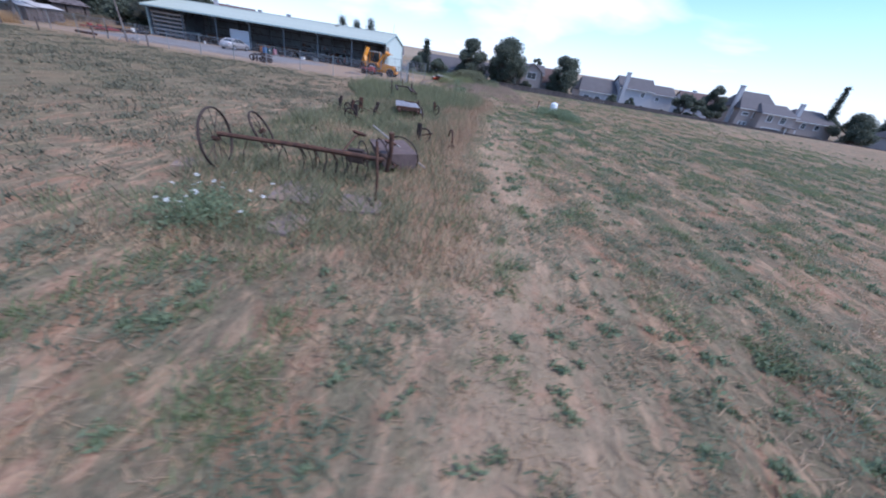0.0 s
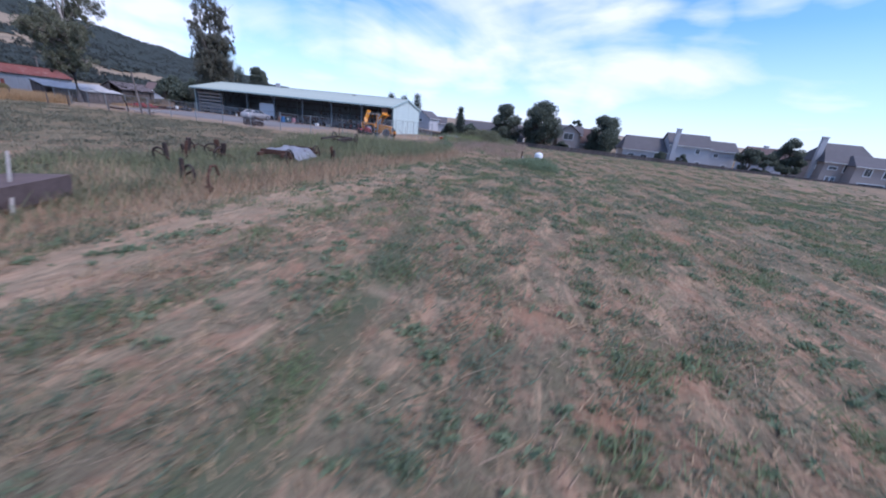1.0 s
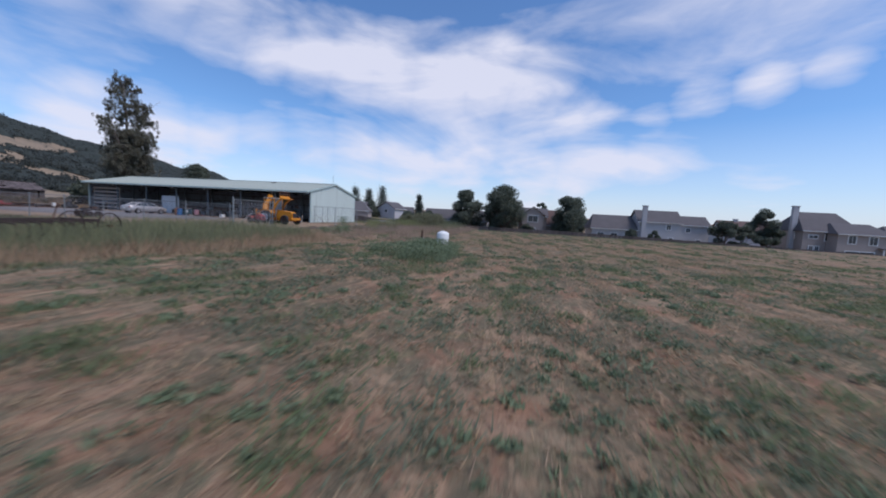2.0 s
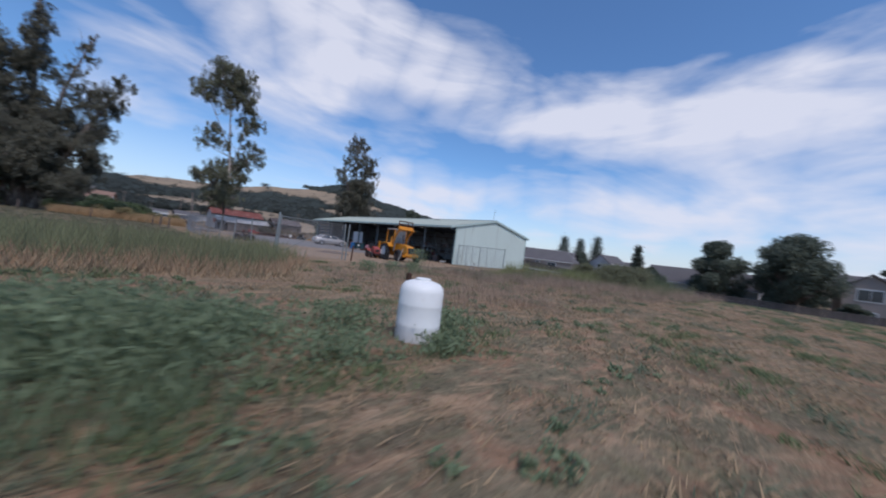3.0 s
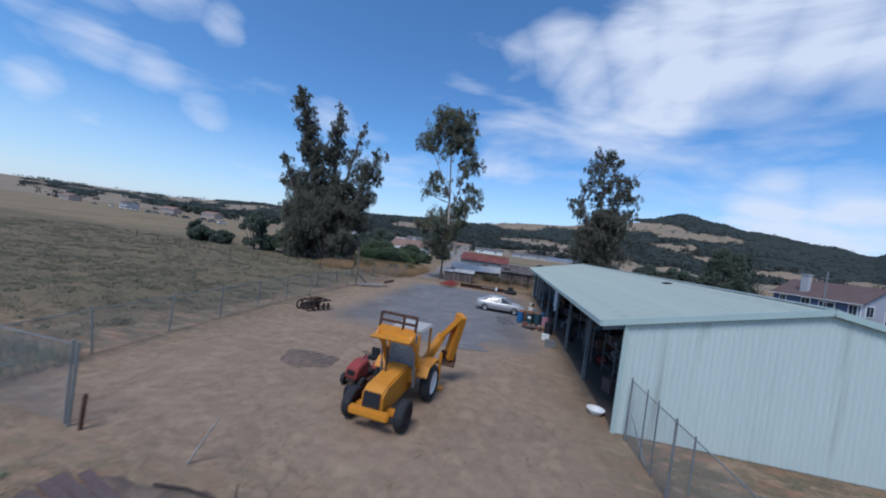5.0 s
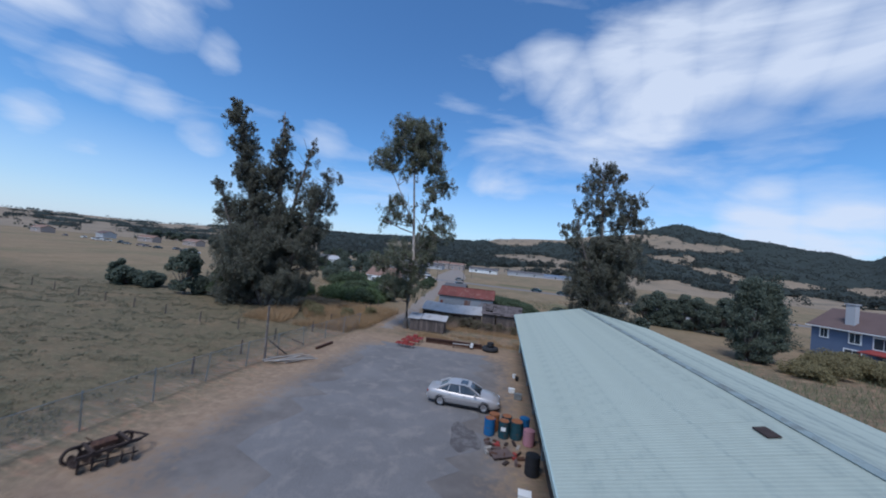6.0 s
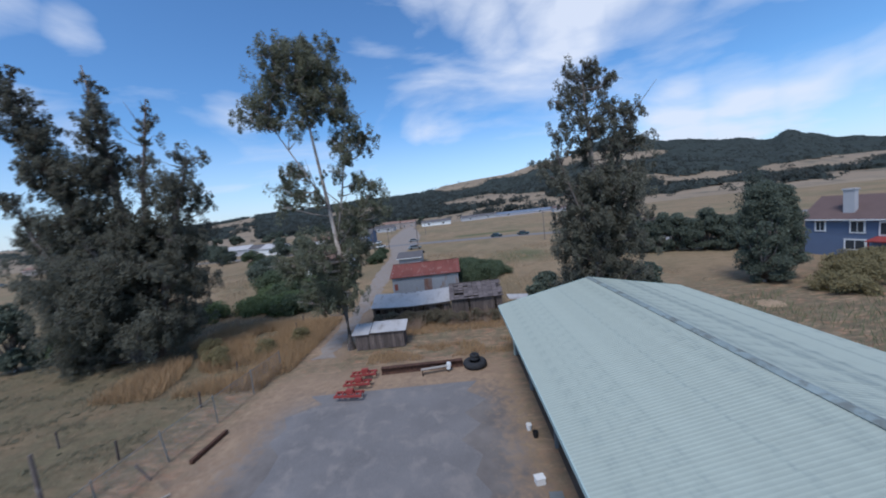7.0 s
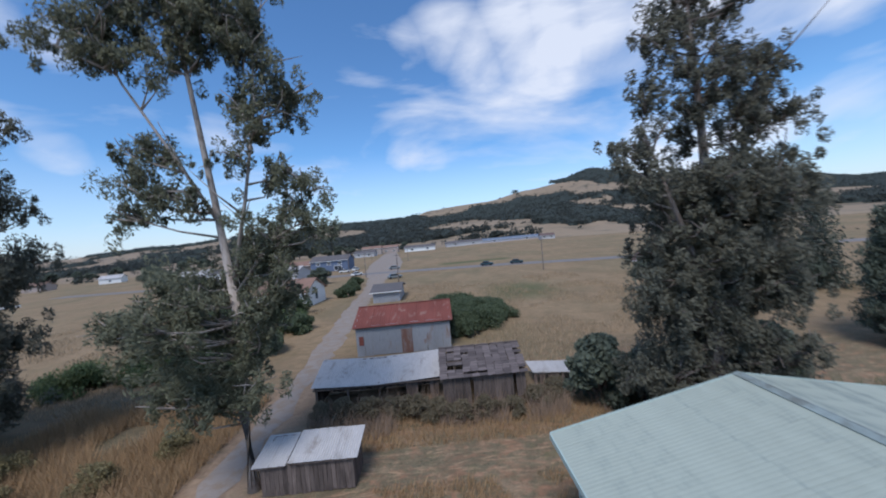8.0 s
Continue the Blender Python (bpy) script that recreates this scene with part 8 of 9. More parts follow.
def build_implements():
    rnd = random.Random(6)
    r = empty_thing("hay_rake", (-51.1, -10.15, 0), 0, "rusty antique hay rake with one tall spoked wheel", "hay rake")
    spoked_wheel(r, pose(-0.35, 2.05, 0.68, 84, 0, 8), 0.70)
    spoked_wheel(r, pose(1.75, 2.1, 0.50, 62, 8, 10), 0.58)
    spoked_wheel(r, pose(1.7, -1.75, 0.36, 28, 12, 0), 0.42, 8)
    part("axle", tube(bmesh.new(), [(-0.35, 2.0, 0.80), (0, 0, 0.74), (0.1, -2.0, 0.70)], [0.055, 0.06, 0.055], 8), RUST, r)
    part("tooth_bar", rod(bmesh.new(), (0.2, 1.7, 0.66), (0.3, -1.9, 0.6), 0.035), RUST, r)
    for k in range(15):
        y = 1.6 - 0.23 * k
        pts = [(0.24 + 0.62 * math.sin(a), y, 0.62 * math.cos(a) * 0.95 + 0.02) for a in (0.3, 0.8, 1.3, 1.7)] if k % 4 else [(0.24, y, 0.66), (0.1, y + 0.1, 0.3), (0.15, y + 0.12, 0.02)]
        part("tooth", tube(bmesh.new(), pts, [0.013] * len(pts), 5), RUST_DARK, r)
    part("lever", tube(bmesh.new(), [(-1.05, -2.1, 0.0), (-0.95, -2.1, 0.6), (-0.75, -2.0, 1.32)], [0.035, 0.03, 0.035], 7), RUST, r)
    part("lever_foot", box(bmesh.new(), (-1.15, -2.0, 0.03), (0.5, 0.08, 0.05), Matrix.Rotation(0.5, 3, "Z")), RUST_DARK, r)
    part("standard", tube(bmesh.new(), [(0.5, -2.0, 0.3), (0.35, -2.1, 0.9), (0.3, -2.1, 1.35)], [0.07, 0.06, 0.07], 8), RUST, r)
    part("seat_spring", tube(bmesh.new(), [(0.1, -0.9, 0.72), (0.9, -1.0, 1.0), (1.2, -1.0, 0.95)], [0.025, 0.022, 0.02], 6), RUST, r)
    part("seat", lathe(bmesh.new(), [(0.02, 0.0), (0.16, 0.02), (0.2, 0.07), (0.205, 0.08), (0.16, 0.035), (0.02, 0.015)], 18, pose(1.2, -1.0, 0.96, 12, 8, 0)), RUST, r, "round iron seat")
    part("shaft", tube(bmesh.new(), [(0.1, -0.2, 0.7), (1.6, -0.5, 0.35), (2.6, -0.4, 0.06)], [0.045, 0.04, 0.035], 7), WOOD_OLD, r)
    for k in range(7):
        part("strap", tube(bmesh.new(), [(0.1 + 0.15 * (k % 3), 0.2 - 0.28 * k, 0.72), (0.35, 0.15 - 0.28 * k, 0.35 + 0.06 * (k % 2)), (0.2 + 0.2 * (k % 2), 0.2 - 0.28 * k, 0.05)], [0.028, 0.022, 0.03], 6), RUST if k % 2 else RUST_DARK, r)
    part("gear_case", box(bmesh.new(), (0.35, -1.2, 0.62), (0.3, 0.5, 0.34), None, 0.06), RUST_DARK, r)
    for k in range(3):
        a = part("arc", torus(bmesh.new(), 0.36 + 0.1 * k, 0.02, None, 24, 6), RUST_DARK, r)
        a.matrix_basis = pose(1.4 + 0.3 * k, -1.1 - 0.5 * k, 0.42, 72, 20 * k, 30 * k)
    for k, (x, y, sx, sy, rz) in enumerate([(-52.4, -12.0, 1.0, 0.9, 12), (-53.9, -11.0, 0.9, 0.6, -10), (-52.3, -10.5, 1.3, 1.0, 5), (-51.6, -7.4, 0.8, 0.6, 20)]):
        thing("concrete_slab", box(bmesh.new(), (0, 0, -0.02), (sx, sy, 0.10), None, 0.02), CONCRETE, "cracked pinkish concrete slab in dry weeds", "slab", "slabs under the rake", at=(x, y, 0), rz=rz)
    p = empty_thing("plough_box", (-48.7, -11.9, 0), 25, "rusty drill box with seat half sunk in grass", "seed drill")
    part("box", prism(bmesh.new(), [(-0.5, 0.1), (0.45, 0.1), (0.6, 0.5), (-0.55, 0.55)], -0.9, 0.9, "x"), PLY, p)
    part("seat", lathe(bmesh.new(), [(0.02, 0.0), (0.16, 0.02), (0.2, 0.07), (0.02, 0.015)], 16, pose(-0.8, 0.3, 0.78, 14, 0, 0)), RUST, p)
    part("seat_post", rod(bmesh.new(), (-0.6, 0.2, 0.4), (-0.8, 0.3, 0.8), 0.025), RUST, p)
    part("bar", rod(bmesh.new(), (-0.9, -0.8, 0.15), (0.9, 0.5, 0.95), 0.025), PIPE_WOOD, p)
    part("bar", rod(bmesh.new(), (-1.2, 0.2, 0.25), (1.0, 0.3, 0.4), 0.035), RUST, p)
    t = empty_thing("bent_tool_bar", (-45.4, -13.5, 0), 20, "bent rusty hoop standing at the grass edge", "scrap iron")
    part("hoop", tube(bmesh.new(), [(-0.3, 0, 0), (-0.28, 0, 0.5), (-0.1, 0, 0.75), (0.15, 0, 0.72), (0.28, 0, 0.45)], [0.035] * 5, 7), RUST, t)
    part("blade", box(bmesh.new(), (-0.3, 0, 0.12), (0.12, 0.2, 0.25), None, 0.02), RUST, t)
    s = empty_thing("cart_frame", (-38.3, -10.5, 0), 12, "rusty cart frame covered by a crumpled pale sheet", "cart")
    part("frame", box(box(bmesh.new(), (0, -0.5, 0.42), (3.6, 0.12, 0.14)), (0, 0.5, 0.42), (3.6, 0.12, 0.14)), RUST, s)
    for x in (-1.3, 1.3):
        part("bolster", box(bmesh.new(), (x, 0, 0.5), (0.14, 1.3, 0.2), None, 0.01), RUST, s)
    sheet = bmesh.new()
    cols = [[sheet.verts.new((-1.0 + 0.22 * a, -0.9 + 0.2 * c, 0.56 + 0.10 * noise.noise((a * 0.5, c * 0.6, 2)) - 0.42 * max(0, 2 - c) / 2 * 0.9)) for c in range(9)] for a in range(11)]
    for u, v in zip(cols, cols[1:]):
        for j in range(8):
            sheet.faces.new((u[j], v[j], v[j + 1], u[j + 1]))
    bmesh.ops.solidify(sheet, geom=sheet.faces[:], thickness=0.012)
    part("sheet", sheet, SHEET_GREY, s, "crumpled pale metal sheet")
    for x in (-1.5, 1.5):
        spoked_wheel(s, pose(x, -0.75, 0.34, 80, 0, 0), 0.36, 8)
    d = empty_thing("field_cultivator", (-31.0, -8.8, 0), 14, "dark rusty cultivator with curved tines in tall grass", "cultivator")
    part("frame", box(box(box(bmesh.new(), (0, -0.5, 0.78), (3.4, 0.1, 0.12)), (0, 0.5, 0.78), (3.4, 0.1, 0.12)), (1.2, 0, 0.8), (0.12, 1.1, 0.1)), RUST_DARK, d)
    for k in range(9):
        x = -1.6 + 0.38 * k
        part("tine", tube(bmesh.new(), [(x, -0.5, 0.78), (x, -0.9, 0.7), (x, -0.95, 0.35), (x, -0.65, 0.02)], [0.028, 0.028, 0.026, 0.02], 6), RUST_DARK, d)
    spoked_wheel(d, pose(1.9, -0.8, 0.55, 88, 0, 0), 0.55)
    spoked_wheel(d, pose(1.9, 0.8, 0.55, 88, 0, 0), 0.55)
    part("lever", rod(bmesh.new(), (0.4, 0, 0.8), (0.7, 0.1, 1.4), 0.022), RUST, d)
    for k, (x, y) in enumerate([(-40.8, -7.4), (-41.7, -8.3), (-43.0, -8.9), (-40.2, -8.3), (-40.9, -9.3), (-36.8, -11.9), (-45.2, -12.2)]):
        q = empty_thing("iron_scrap", (x, y, 0), 40 * k, "rusty iron part standing in tall weeds", "scrap iron", "scrap iron in the weeds")
        part("upright", box(bmesh.new(), (0, 0, 0.38), (0.2, 0.1, 0.8), Matrix.Rotation(rnd.uniform(-0.3, 0.3), 3, "X"), 0.02), RUST if k % 2 else RUST_DARK, q)
        part("ring", torus(bmesh.new(), 0.26, 0.035, pose(0.2, 0.1, 0.34, 80, 0, 20), 20, 6), RUST_DARK, q)
        part("bar", rod(bmesh.new(), (-0.5, 0, 0.12), (0.6, 0.1, 0.5), 0.025), RUST, q)


SHEET_GREY = material("pale galvanised sheet", (0.45, 0.45, 0.47), 0.5, 0.2, 0.12, 1, 6, 0.1, (0.30, 0.26, 0.24), 0.66)
build_implements()


# ---- what stands inside the barn ----
def build_interior():
    rnd = random.Random(15)
    thing("white_panel", box(bmesh.new(), (0, 0, 1.25), (0.10, 3.0, 2.5), None, 0.02), WHITE_COOL, "tall white board screen inside the barn", "screen", at=(1.2, 23.6, 0.04))
    rack = to_mesh("slat", box(bmesh.new(), (0, 0, 0), (0.03, 5.2, 0.22), None, 0.004), PIPE_WOOD)
    w = empty_thing("slat_screen", (0.35, 34.3, 0.04), 0, "pale slatted board screen at the barn end", "screen")
    for k in range(6):
        ob = part("slat", rack, None, w)
        ob.location = (0, 0, 0.4 + 0.55 * k)
    for k in range(3):
        part("upright", box(bmesh.new(), (0.05, -2.4 + 2.4 * k, 1.7), (0.07, 0.09, 3.4)), PIPE_WOOD, w)
    for k, y in enumerate((3.4, 6.6, 9.5, 13.2)):
        s = empty_thing("steel_rack", (1.6 + 0.4 * (k % 2), y, 0.04), 90, "dark steel rack loaded with machine parts", "rack")
        for x in (-1.0, 1.0):
            for yy in (-0.4, 0.4):
                part("upright", box(bmesh.new(), (x, yy, 1.05), (0.06, 0.06, 2.1)), DARK_FRAME, s)
        for z in (0.3, 1.0, 1.7):
            part("shelf", box(bmesh.new(), (0, 0, z), (2.1, 0.85, 0.05)), WOOD_OLD, s)
        for j in range(9):
            sx = rnd.uniform(0.2, 0.5)
            thing("stored_part", box(bmesh.new(), (0, 0, sx * 0.4), (sx, rnd.uniform(0.2, 0.4), sx * 0.8), None, 0.03), rnd.choice([RUST_DARK, RUST_DARK, DARK_FRAME, PLY, RUST, BLACK]), "stored machine part on a dark shelf", "machine part", "parts on the racks", at=(1.6 + 0.4 * (k % 2) + rnd.uniform(-0.2, 0.2), y + rnd.uniform(-0.9, 0.9), 0.365 + 0.7 * (j % 3)))
    t = empty_thing("tractor", (2.9, 8.6, 0.04), 175, "old rust brown tractor inside the barn", "tractor")
    part("hood", box(bmesh.new(), (0.6, 0, 1.15), (1.6, 0.6, 0.6), None, 0.1), RUST, t)
    part("chassis", box(bmesh.new(), (0, 0, 0.75), (2.8, 0.5, 0.35), None, 0.05), RUST_DARK, t)
    part("seat", box(bmesh.new(), (-0.9, 0, 1.35), (0.5, 0.5, 0.2), None, 0.05), BLACK, t)
    part("steering_wheel", torus(bmesh.new(), 0.22, 0.02, pose(-0.35, 0, 1.6, 0, 35, 0)), BLACK, t)
    for y in (-0.75, 0.75):
        wheel(t, (-0.85, y, 0.72), 0.72, 0.4, 0, RED)
        wheel(t, (1.2, y * 0.8, 0.4), 0.40, 0.22, 0, RED)
    for k, (x, y, m) in enumerate([(3.4, 28.5, RUST), (3.8, 16.5, RUST), (3.2, 32.5, DARK_FRAME), (2.8, 20.2, RUST_DARK)]):
        c = empty_thing("farm_trailer", (x, y, 0.04), 90 + 6 * k, "farm trailer parked under the barn roof", "trailer")
        part("bed", box(box(bmesh.new(), (0, 0, 0.75), (2.8, 1.6, 0.12), None, 0.02), (0, 0.75, 1.0), (2.8, 0.06, 0.45)), m, c)
        part("front_board", box(bmesh.new(), (1.37, 0, 1.0), (0.06, 1.5, 0.45)), m, c)
        for y2 in (-0.7, 0.7):
            wheel(c, (-0.2, y2, 0.38), 0.38, 0.22, 0, RUST)
        part("drawbar", rod(bmesh.new(), (1.3, 0, 0.6), (2.4, 0, 0.3), 0.05), RUST, c)
    for k in range(16):
        s = rnd.uniform(0.35, 0.9)
        thing("storage_box", box(bmesh.new(), (0, 0, s / 2), (s, s * rnd.uniform(0.7, 1.2), s), None, 0.03), rnd.choice([RUST_DARK, PLY, BARREL_TEAL, DARK_FRAME, RUST, BLACK, RUST_DARK]), "worn storage box on the barn floor", "box", "boxes in the barn", at=(rnd.uniform(0.7, 2.0), 1.6 + 2.3 * k + rnd.uniform(-0.5, 0.5), 0.04), rz=rnd.uniform(-20, 20))


WHITE_COOL = material("cool white board", (0.62, 0.66, 0.70), 0.6, 0, 0.06)
build_interior()


# ---- far vehicles ----
def far_car(at, rz, mat, label):
    c = empty_thing("parked_car", at, rz, label, "car")
    body = box(bmesh.new(), (0, 0, 0.58), (4.4, 1.75, 0.62), None, 0.16)
    part("body", body, mat, c)
    part("glasshouse", prism(bmesh.new(), [(-1.7, 0.86), (1.2, 0.86), (0.5, 1.42), (-1.1, 1.42)], -0.72, 0.72), WINDOW, c)
    part("roof", box(bmesh.new(), (-0.3, 0, 1.43), (1.6, 1.36, 0.06), None, 0.02), mat, c)
    for x in (-1.35, 1.35):
        for y in (-0.8, 0.8):
            part("wheel", rod(bmesh.new(), (x, y - 0.1, 0.33), (x, y + 0.1, 0.33), 0.33, None, 14), RUBBER, c)
    return c


def build_far_cars():
    rnd = random.Random(31)
    for x, y, rz, m, l in [(11.5, 141.2, -14, BARREL_TEAL, "dark car on the far road"), (21.0, 138.8, -14, BARREL_TEAL, "dark car on the far road"), (-18.0, 128, 20, GALV, "grey car parked by the lane"), (-43, 166, 10, WHITE, "white car parked at a house"),
                           (-40, 172, 80, WHITE, "white car parked at a house"), (-47, 175, 90, RUST_DARK, "dark car parked at a house"), (-34, 148, 60, WHITE, "white car beside the lane"), (-22, 160, 10, GALV, "grey car at the crossing")]:
        far_car((x, y, 0.03), rz, m, l)
    for k in range(16):
        far_car((-150 - 9 * k + rnd.uniform(-2, 2), 150 + 2.2 * k + rnd.uniform(-6, 6), 0), rnd.uniform(0, 180), rnd.choice([WHITE, GALV, WHITE, BARREL_TEAL, TAN_WALL]), "car parked far out on the plain")


build_far_cars()
# ---- grass, weeds and flowers ----
def scatter(rng, n, x0, x1, y0, y1, keep):
    """n places in a rectangle that the test lets through."""
    out = []
    while len(out) < n:
        m = n * 2
        xs, ys = rng.uniform(x0, x1, m), rng.uniform(y0, y1, m)
        out += [(x, y) for x, y in zip(xs, ys) if keep(x, y)]
    return np.array(out[:n])


def on_ground(xy):
    return np.array([(x, y, ground_z(x, y)) for x, y in xy])


def weed_strip(x, y):
    """The unmown strip in which the old implements stand."""
    low = -13.8 + 0.7 * noise.noise((x * 0.12, 0, 4)) - 1.3 * smooth((x + 36) / 9) + 4.4 * smooth((x + 22) / 3)
    return -55.0 + 0.5 * noise.noise((y * 0.8, 3, 0)) < x < -19.2 and low < y < -6.6 + 0.8 * noise.noise((x * 0.1, 2, 0)) + 3.5 * smooth((x + 36) / 10)


def bare(x, y):
    return -19.5 < x < 1.0 and -8.0 < y < 43


def row_noise(x, y):
    return noise.fractal((x * 0.30 + 0.05 * y, y * 0.95 - 0.15 * x, 7.0), 1.0, 2.0, 3)


STUBBLE = leaf_material("dry stubble", (0.36, 0.255, 0.150), 0.4, 0.35, 0.5)


STALK_GREEN = leaf_material("fresh green stalks", (0.215, 0.225, 0.095), 0.4, 0.4, 0.45)
BRUSH = leaf_material("brown green brush", (0.165, 0.138, 0.088), 0.4, 0.35, 0.4)
WITHERED = leaf_material("withered weeds", (0.325, 0.242, 0.178), 0.4, 0.35, 0.5)
RUST_GRASS = leaf_material("rusty dry grass", (0.345, 0.218, 0.130), 0.45, 0.35, 0.5)
OLIVE_GREEN = leaf_material("rank olive green weeds", (0.170, 0.172, 0.098), 0.5, 0.4, 0.5)
OLIVE = leaf_material("dull olive weeds", (0.155, 0.148, 0.095), 0.4, 0.35, 0.5)
TUSSOCK = leaf_material("fresh green tussock", (0.150, 0.190, 0.088), 0.45, 0.4, 0.5)
TUFT_GREEN = leaf_material("dull regrowth grass", (0.135, 0.168, 0.105), 0.45, 0.4, 0.4)


def build_grass():
    rng = np.random.default_rng(8)
    # stubble and loose cut straw over the field
    xy = scatter(rng, 80000, -72, 6, -48, -5, lambda x, y: not weed_strip(x, y) and noise.fractal((x * 0.35 + 0.02 * y, y * 0.9, 0), 1.0, 2.0, 3) > -0.05 + 0.5 * (rng.random() - 0.5) + 0.35 * (y > -9 and x > -21))
    lying = blades(rng, on_ground(xy) + [0, 0, 0.012], rng.uniform(0.08, 0.30, len(xy)), 0.013, 1.1, 0.25)
    tagged(new("cut_straw", quads("cut_straw", lying, STRAW)), "loose cut straw and stubble lying over the field", "straw", kind="stuff")
    xy = scatter(rng, 60000, -68, 2, -36, -8.5, lambda x, y: not weed_strip(x, y) and noise.fractal((x * 0.4, y * 1.0, 3), 1.0, 2.0, 3) > -0.12 + 0.2 * (x < -26))
    tagged(new("stubble", quads("stubble", blades(rng, on_ground(xy), 0.10, 0.02, 0.9, 0.7), STUBBLE)), "short dry stubble standing over the field", "stubble", kind="stuff")
    # low broad-leaved regrowth in patches along the rows
    xy = scatter(rng, 11000, -74, 30, -62, -8, lambda x, y: not bare(x, y) and not weed_strip(x, y) and row_noise(x, y) > -0.05 + 0.28 * (x > -24) + 0.35 * rng.random())
    leafs = []
    for x, y in xy:
        m = rng.integers(14, 34)
        size = rng.uniform(0.03, 0.085)
        ang = rng.uniform(0, 2 * np.pi, m)
        rad = size * rng.uniform(0.1, 1.7, m)
        c = np.stack([x + rad * np.cos(ang), y + rad * np.sin(ang), ground_z(x, y) + size * rng.uniform(0.1, 1.0, m)], 1)
        leafs.append(leaves(rng, c, size * 1.5, size * 0.5, -0.1))
    tagged(new("field_weeds", quads("field_weeds", np.concatenate(leafs), WEED)), "low green broad-leaved weeds in patchy rows", "weeds", kind="stuff")
    # soft green tufts of grass and pale tufts of dry straw between them
    for word, n, test, mat, tall, label in (("grass_tufts", 13000, 0.02, TUFT_GREEN, 0.13, "soft dull green grass tufts regrowing over the field"), ("straw_tufts", 8500, -0.25, STUBBLE, 0.11, "matted tufts of dry straw over the field")):
        xy = scatter(rng, n, -72, 20, -46, -8, lambda x, y: not bare(x, y) and not weed_strip(x, y) and noise.fractal((x * 0.45 + 0.1 * y + 30 * tall, y * 1.0, 11.0), 1.0, 2.0, 3) > test + 0.25 * (rng.random() - 0.3) + (0.3 if x > -24 and mat is TUFT_GREEN else 0.0))
        size = rng.uniform(0.5, 1.5, n)
        m = 16
        pts = np.repeat(xy, m, 0) + rng.normal(scale=0.13, size=(n * m, 2)) * np.repeat(size, m)[:, None]
        ob = new(word, quads(word, blades(rng, on_ground(pts), tall * np.repeat(size, m), 0.022, 0.9, 0.6), mat))
        tagged(ob, label, "grass", kind="stuff")
    # thick green tussocks that stand out of the mown field
    n = 2900
    xy = scatter(rng, n, -66, 14, -52, -9, lambda x, y: not bare(x, y) and not weed_strip(x, y) and row_noise(x * 0.7 + 9, y * 0.7) > 0.0 + 0.5 * (rng.random() - 0.4) + 0.22 * (x > -20))
    size = rng.uniform(0.35, 1.25, n)
    m = 70
    pts = np.repeat(xy, m, 0) + rng.normal(scale=0.17, size=(n * m, 2)) * np.repeat(size, m)[:, None] * np.array([1.3, 0.9])
    tagged(new("green_tussocks", quads("green_tussocks", blades(rng, on_ground(pts), 0.15 * np.repeat(size, m), 0.02, 0.8, 0.75), TUSSOCK)), "thick green tussocks of regrowing grass and weeds", "grass", kind="stuff")
    # the same further west and towards the lane fence
    xy = scatter(rng, 1700, -95, -24, -9, 44, lambda x, y: row_noise(x, y) > -0.05 + 0.5 * (rng.random() - 0.5))
    leafs = []
    for x, y in xy:
        m = 14
        size = rng.uniform(0.06, 0.15)
        c = np.stack([x + rng.normal(scale=size, size=m), y + rng.normal(scale=size, size=m), size * rng.uniform(0.1, 1.0, m)], 1)
        leafs.append(leaves(rng, c, size * 1.5, size * 0.6, 0.0))
    tagged(new("pasture_weeds", quads("pasture_weeds", np.concatenate(leafs), OLIVE)), "scattered dull green weeds in the pasture", "weeds", kind="stuff")
    n = 5200
    xy = scatter(rng, n, -95, -22, -7, 46, lambda x, y: row_noise(x * 0.6, y * 0.6 + 4) > -0.1 + 0.5 * (rng.random() - 0.5) + 0.25 * (y > 14))
    size = rng.uniform(0.5, 1.5, n)
    m = 26
    pts = np.repeat(xy, m, 0) + rng.normal(scale=0.22, size=(n * m, 2)) * np.repeat(size, m)[:, None]
    tagged(new("pasture_tussocks", quads("pasture_tussocks", blades(rng, on_ground(pts), 0.16 * np.repeat(size, m), 0.035, 0.8, 0.7), OLIVE)), "dull green tussocks over the western pasture", "grass", kind="stuff")
    # unmown strip: tall green grass inside, straw along its edge
    xy = scatter(rng, 20000, -58, -19, -16, -2, lambda x, y: weed_strip(x, y) and noise.noise((x * 0.5, y * 0.5, 2)) > -0.25)
    tall = blades(rng, on_ground(xy), np.where(xy[:, 0] > -35, 0.75, np.where(xy[:, 0] < -46, 0.30, 0.42)), 0.02, 0.45)
    tagged(new("tall_grass", quads("tall_grass", tall, TALL_GREEN)), "tall grey green grass in an unmown strip", "grass", kind="stuff")
    xy = scatter(rng, 26000, -56, -20, -14, -3, lambda x, y: weed_strip(x, y) and weed_strip(x, y - 0.9) and noise.fractal((x * 0.45, y * 0.6, 12), 1.0, 2.0, 3) > -0.15 + 0.3 * (rng.random() - 0.5))
    lush = 0.5 + 0.6 * np.array([noise.noise((x * 0.35, y * 0.5, 14)) for x, y in xy])
    tagged(new("rank_weeds", quads("rank_weeds", blades(rng, on_ground(xy), np.clip(lush, 0.2, 0.9) * rng.uniform(0.5, 1.2, len(xy)), 0.024, 0.6, 0.6), OLIVE_GREEN)), "rank dull green weeds among the old implements", "weeds", kind="stuff")
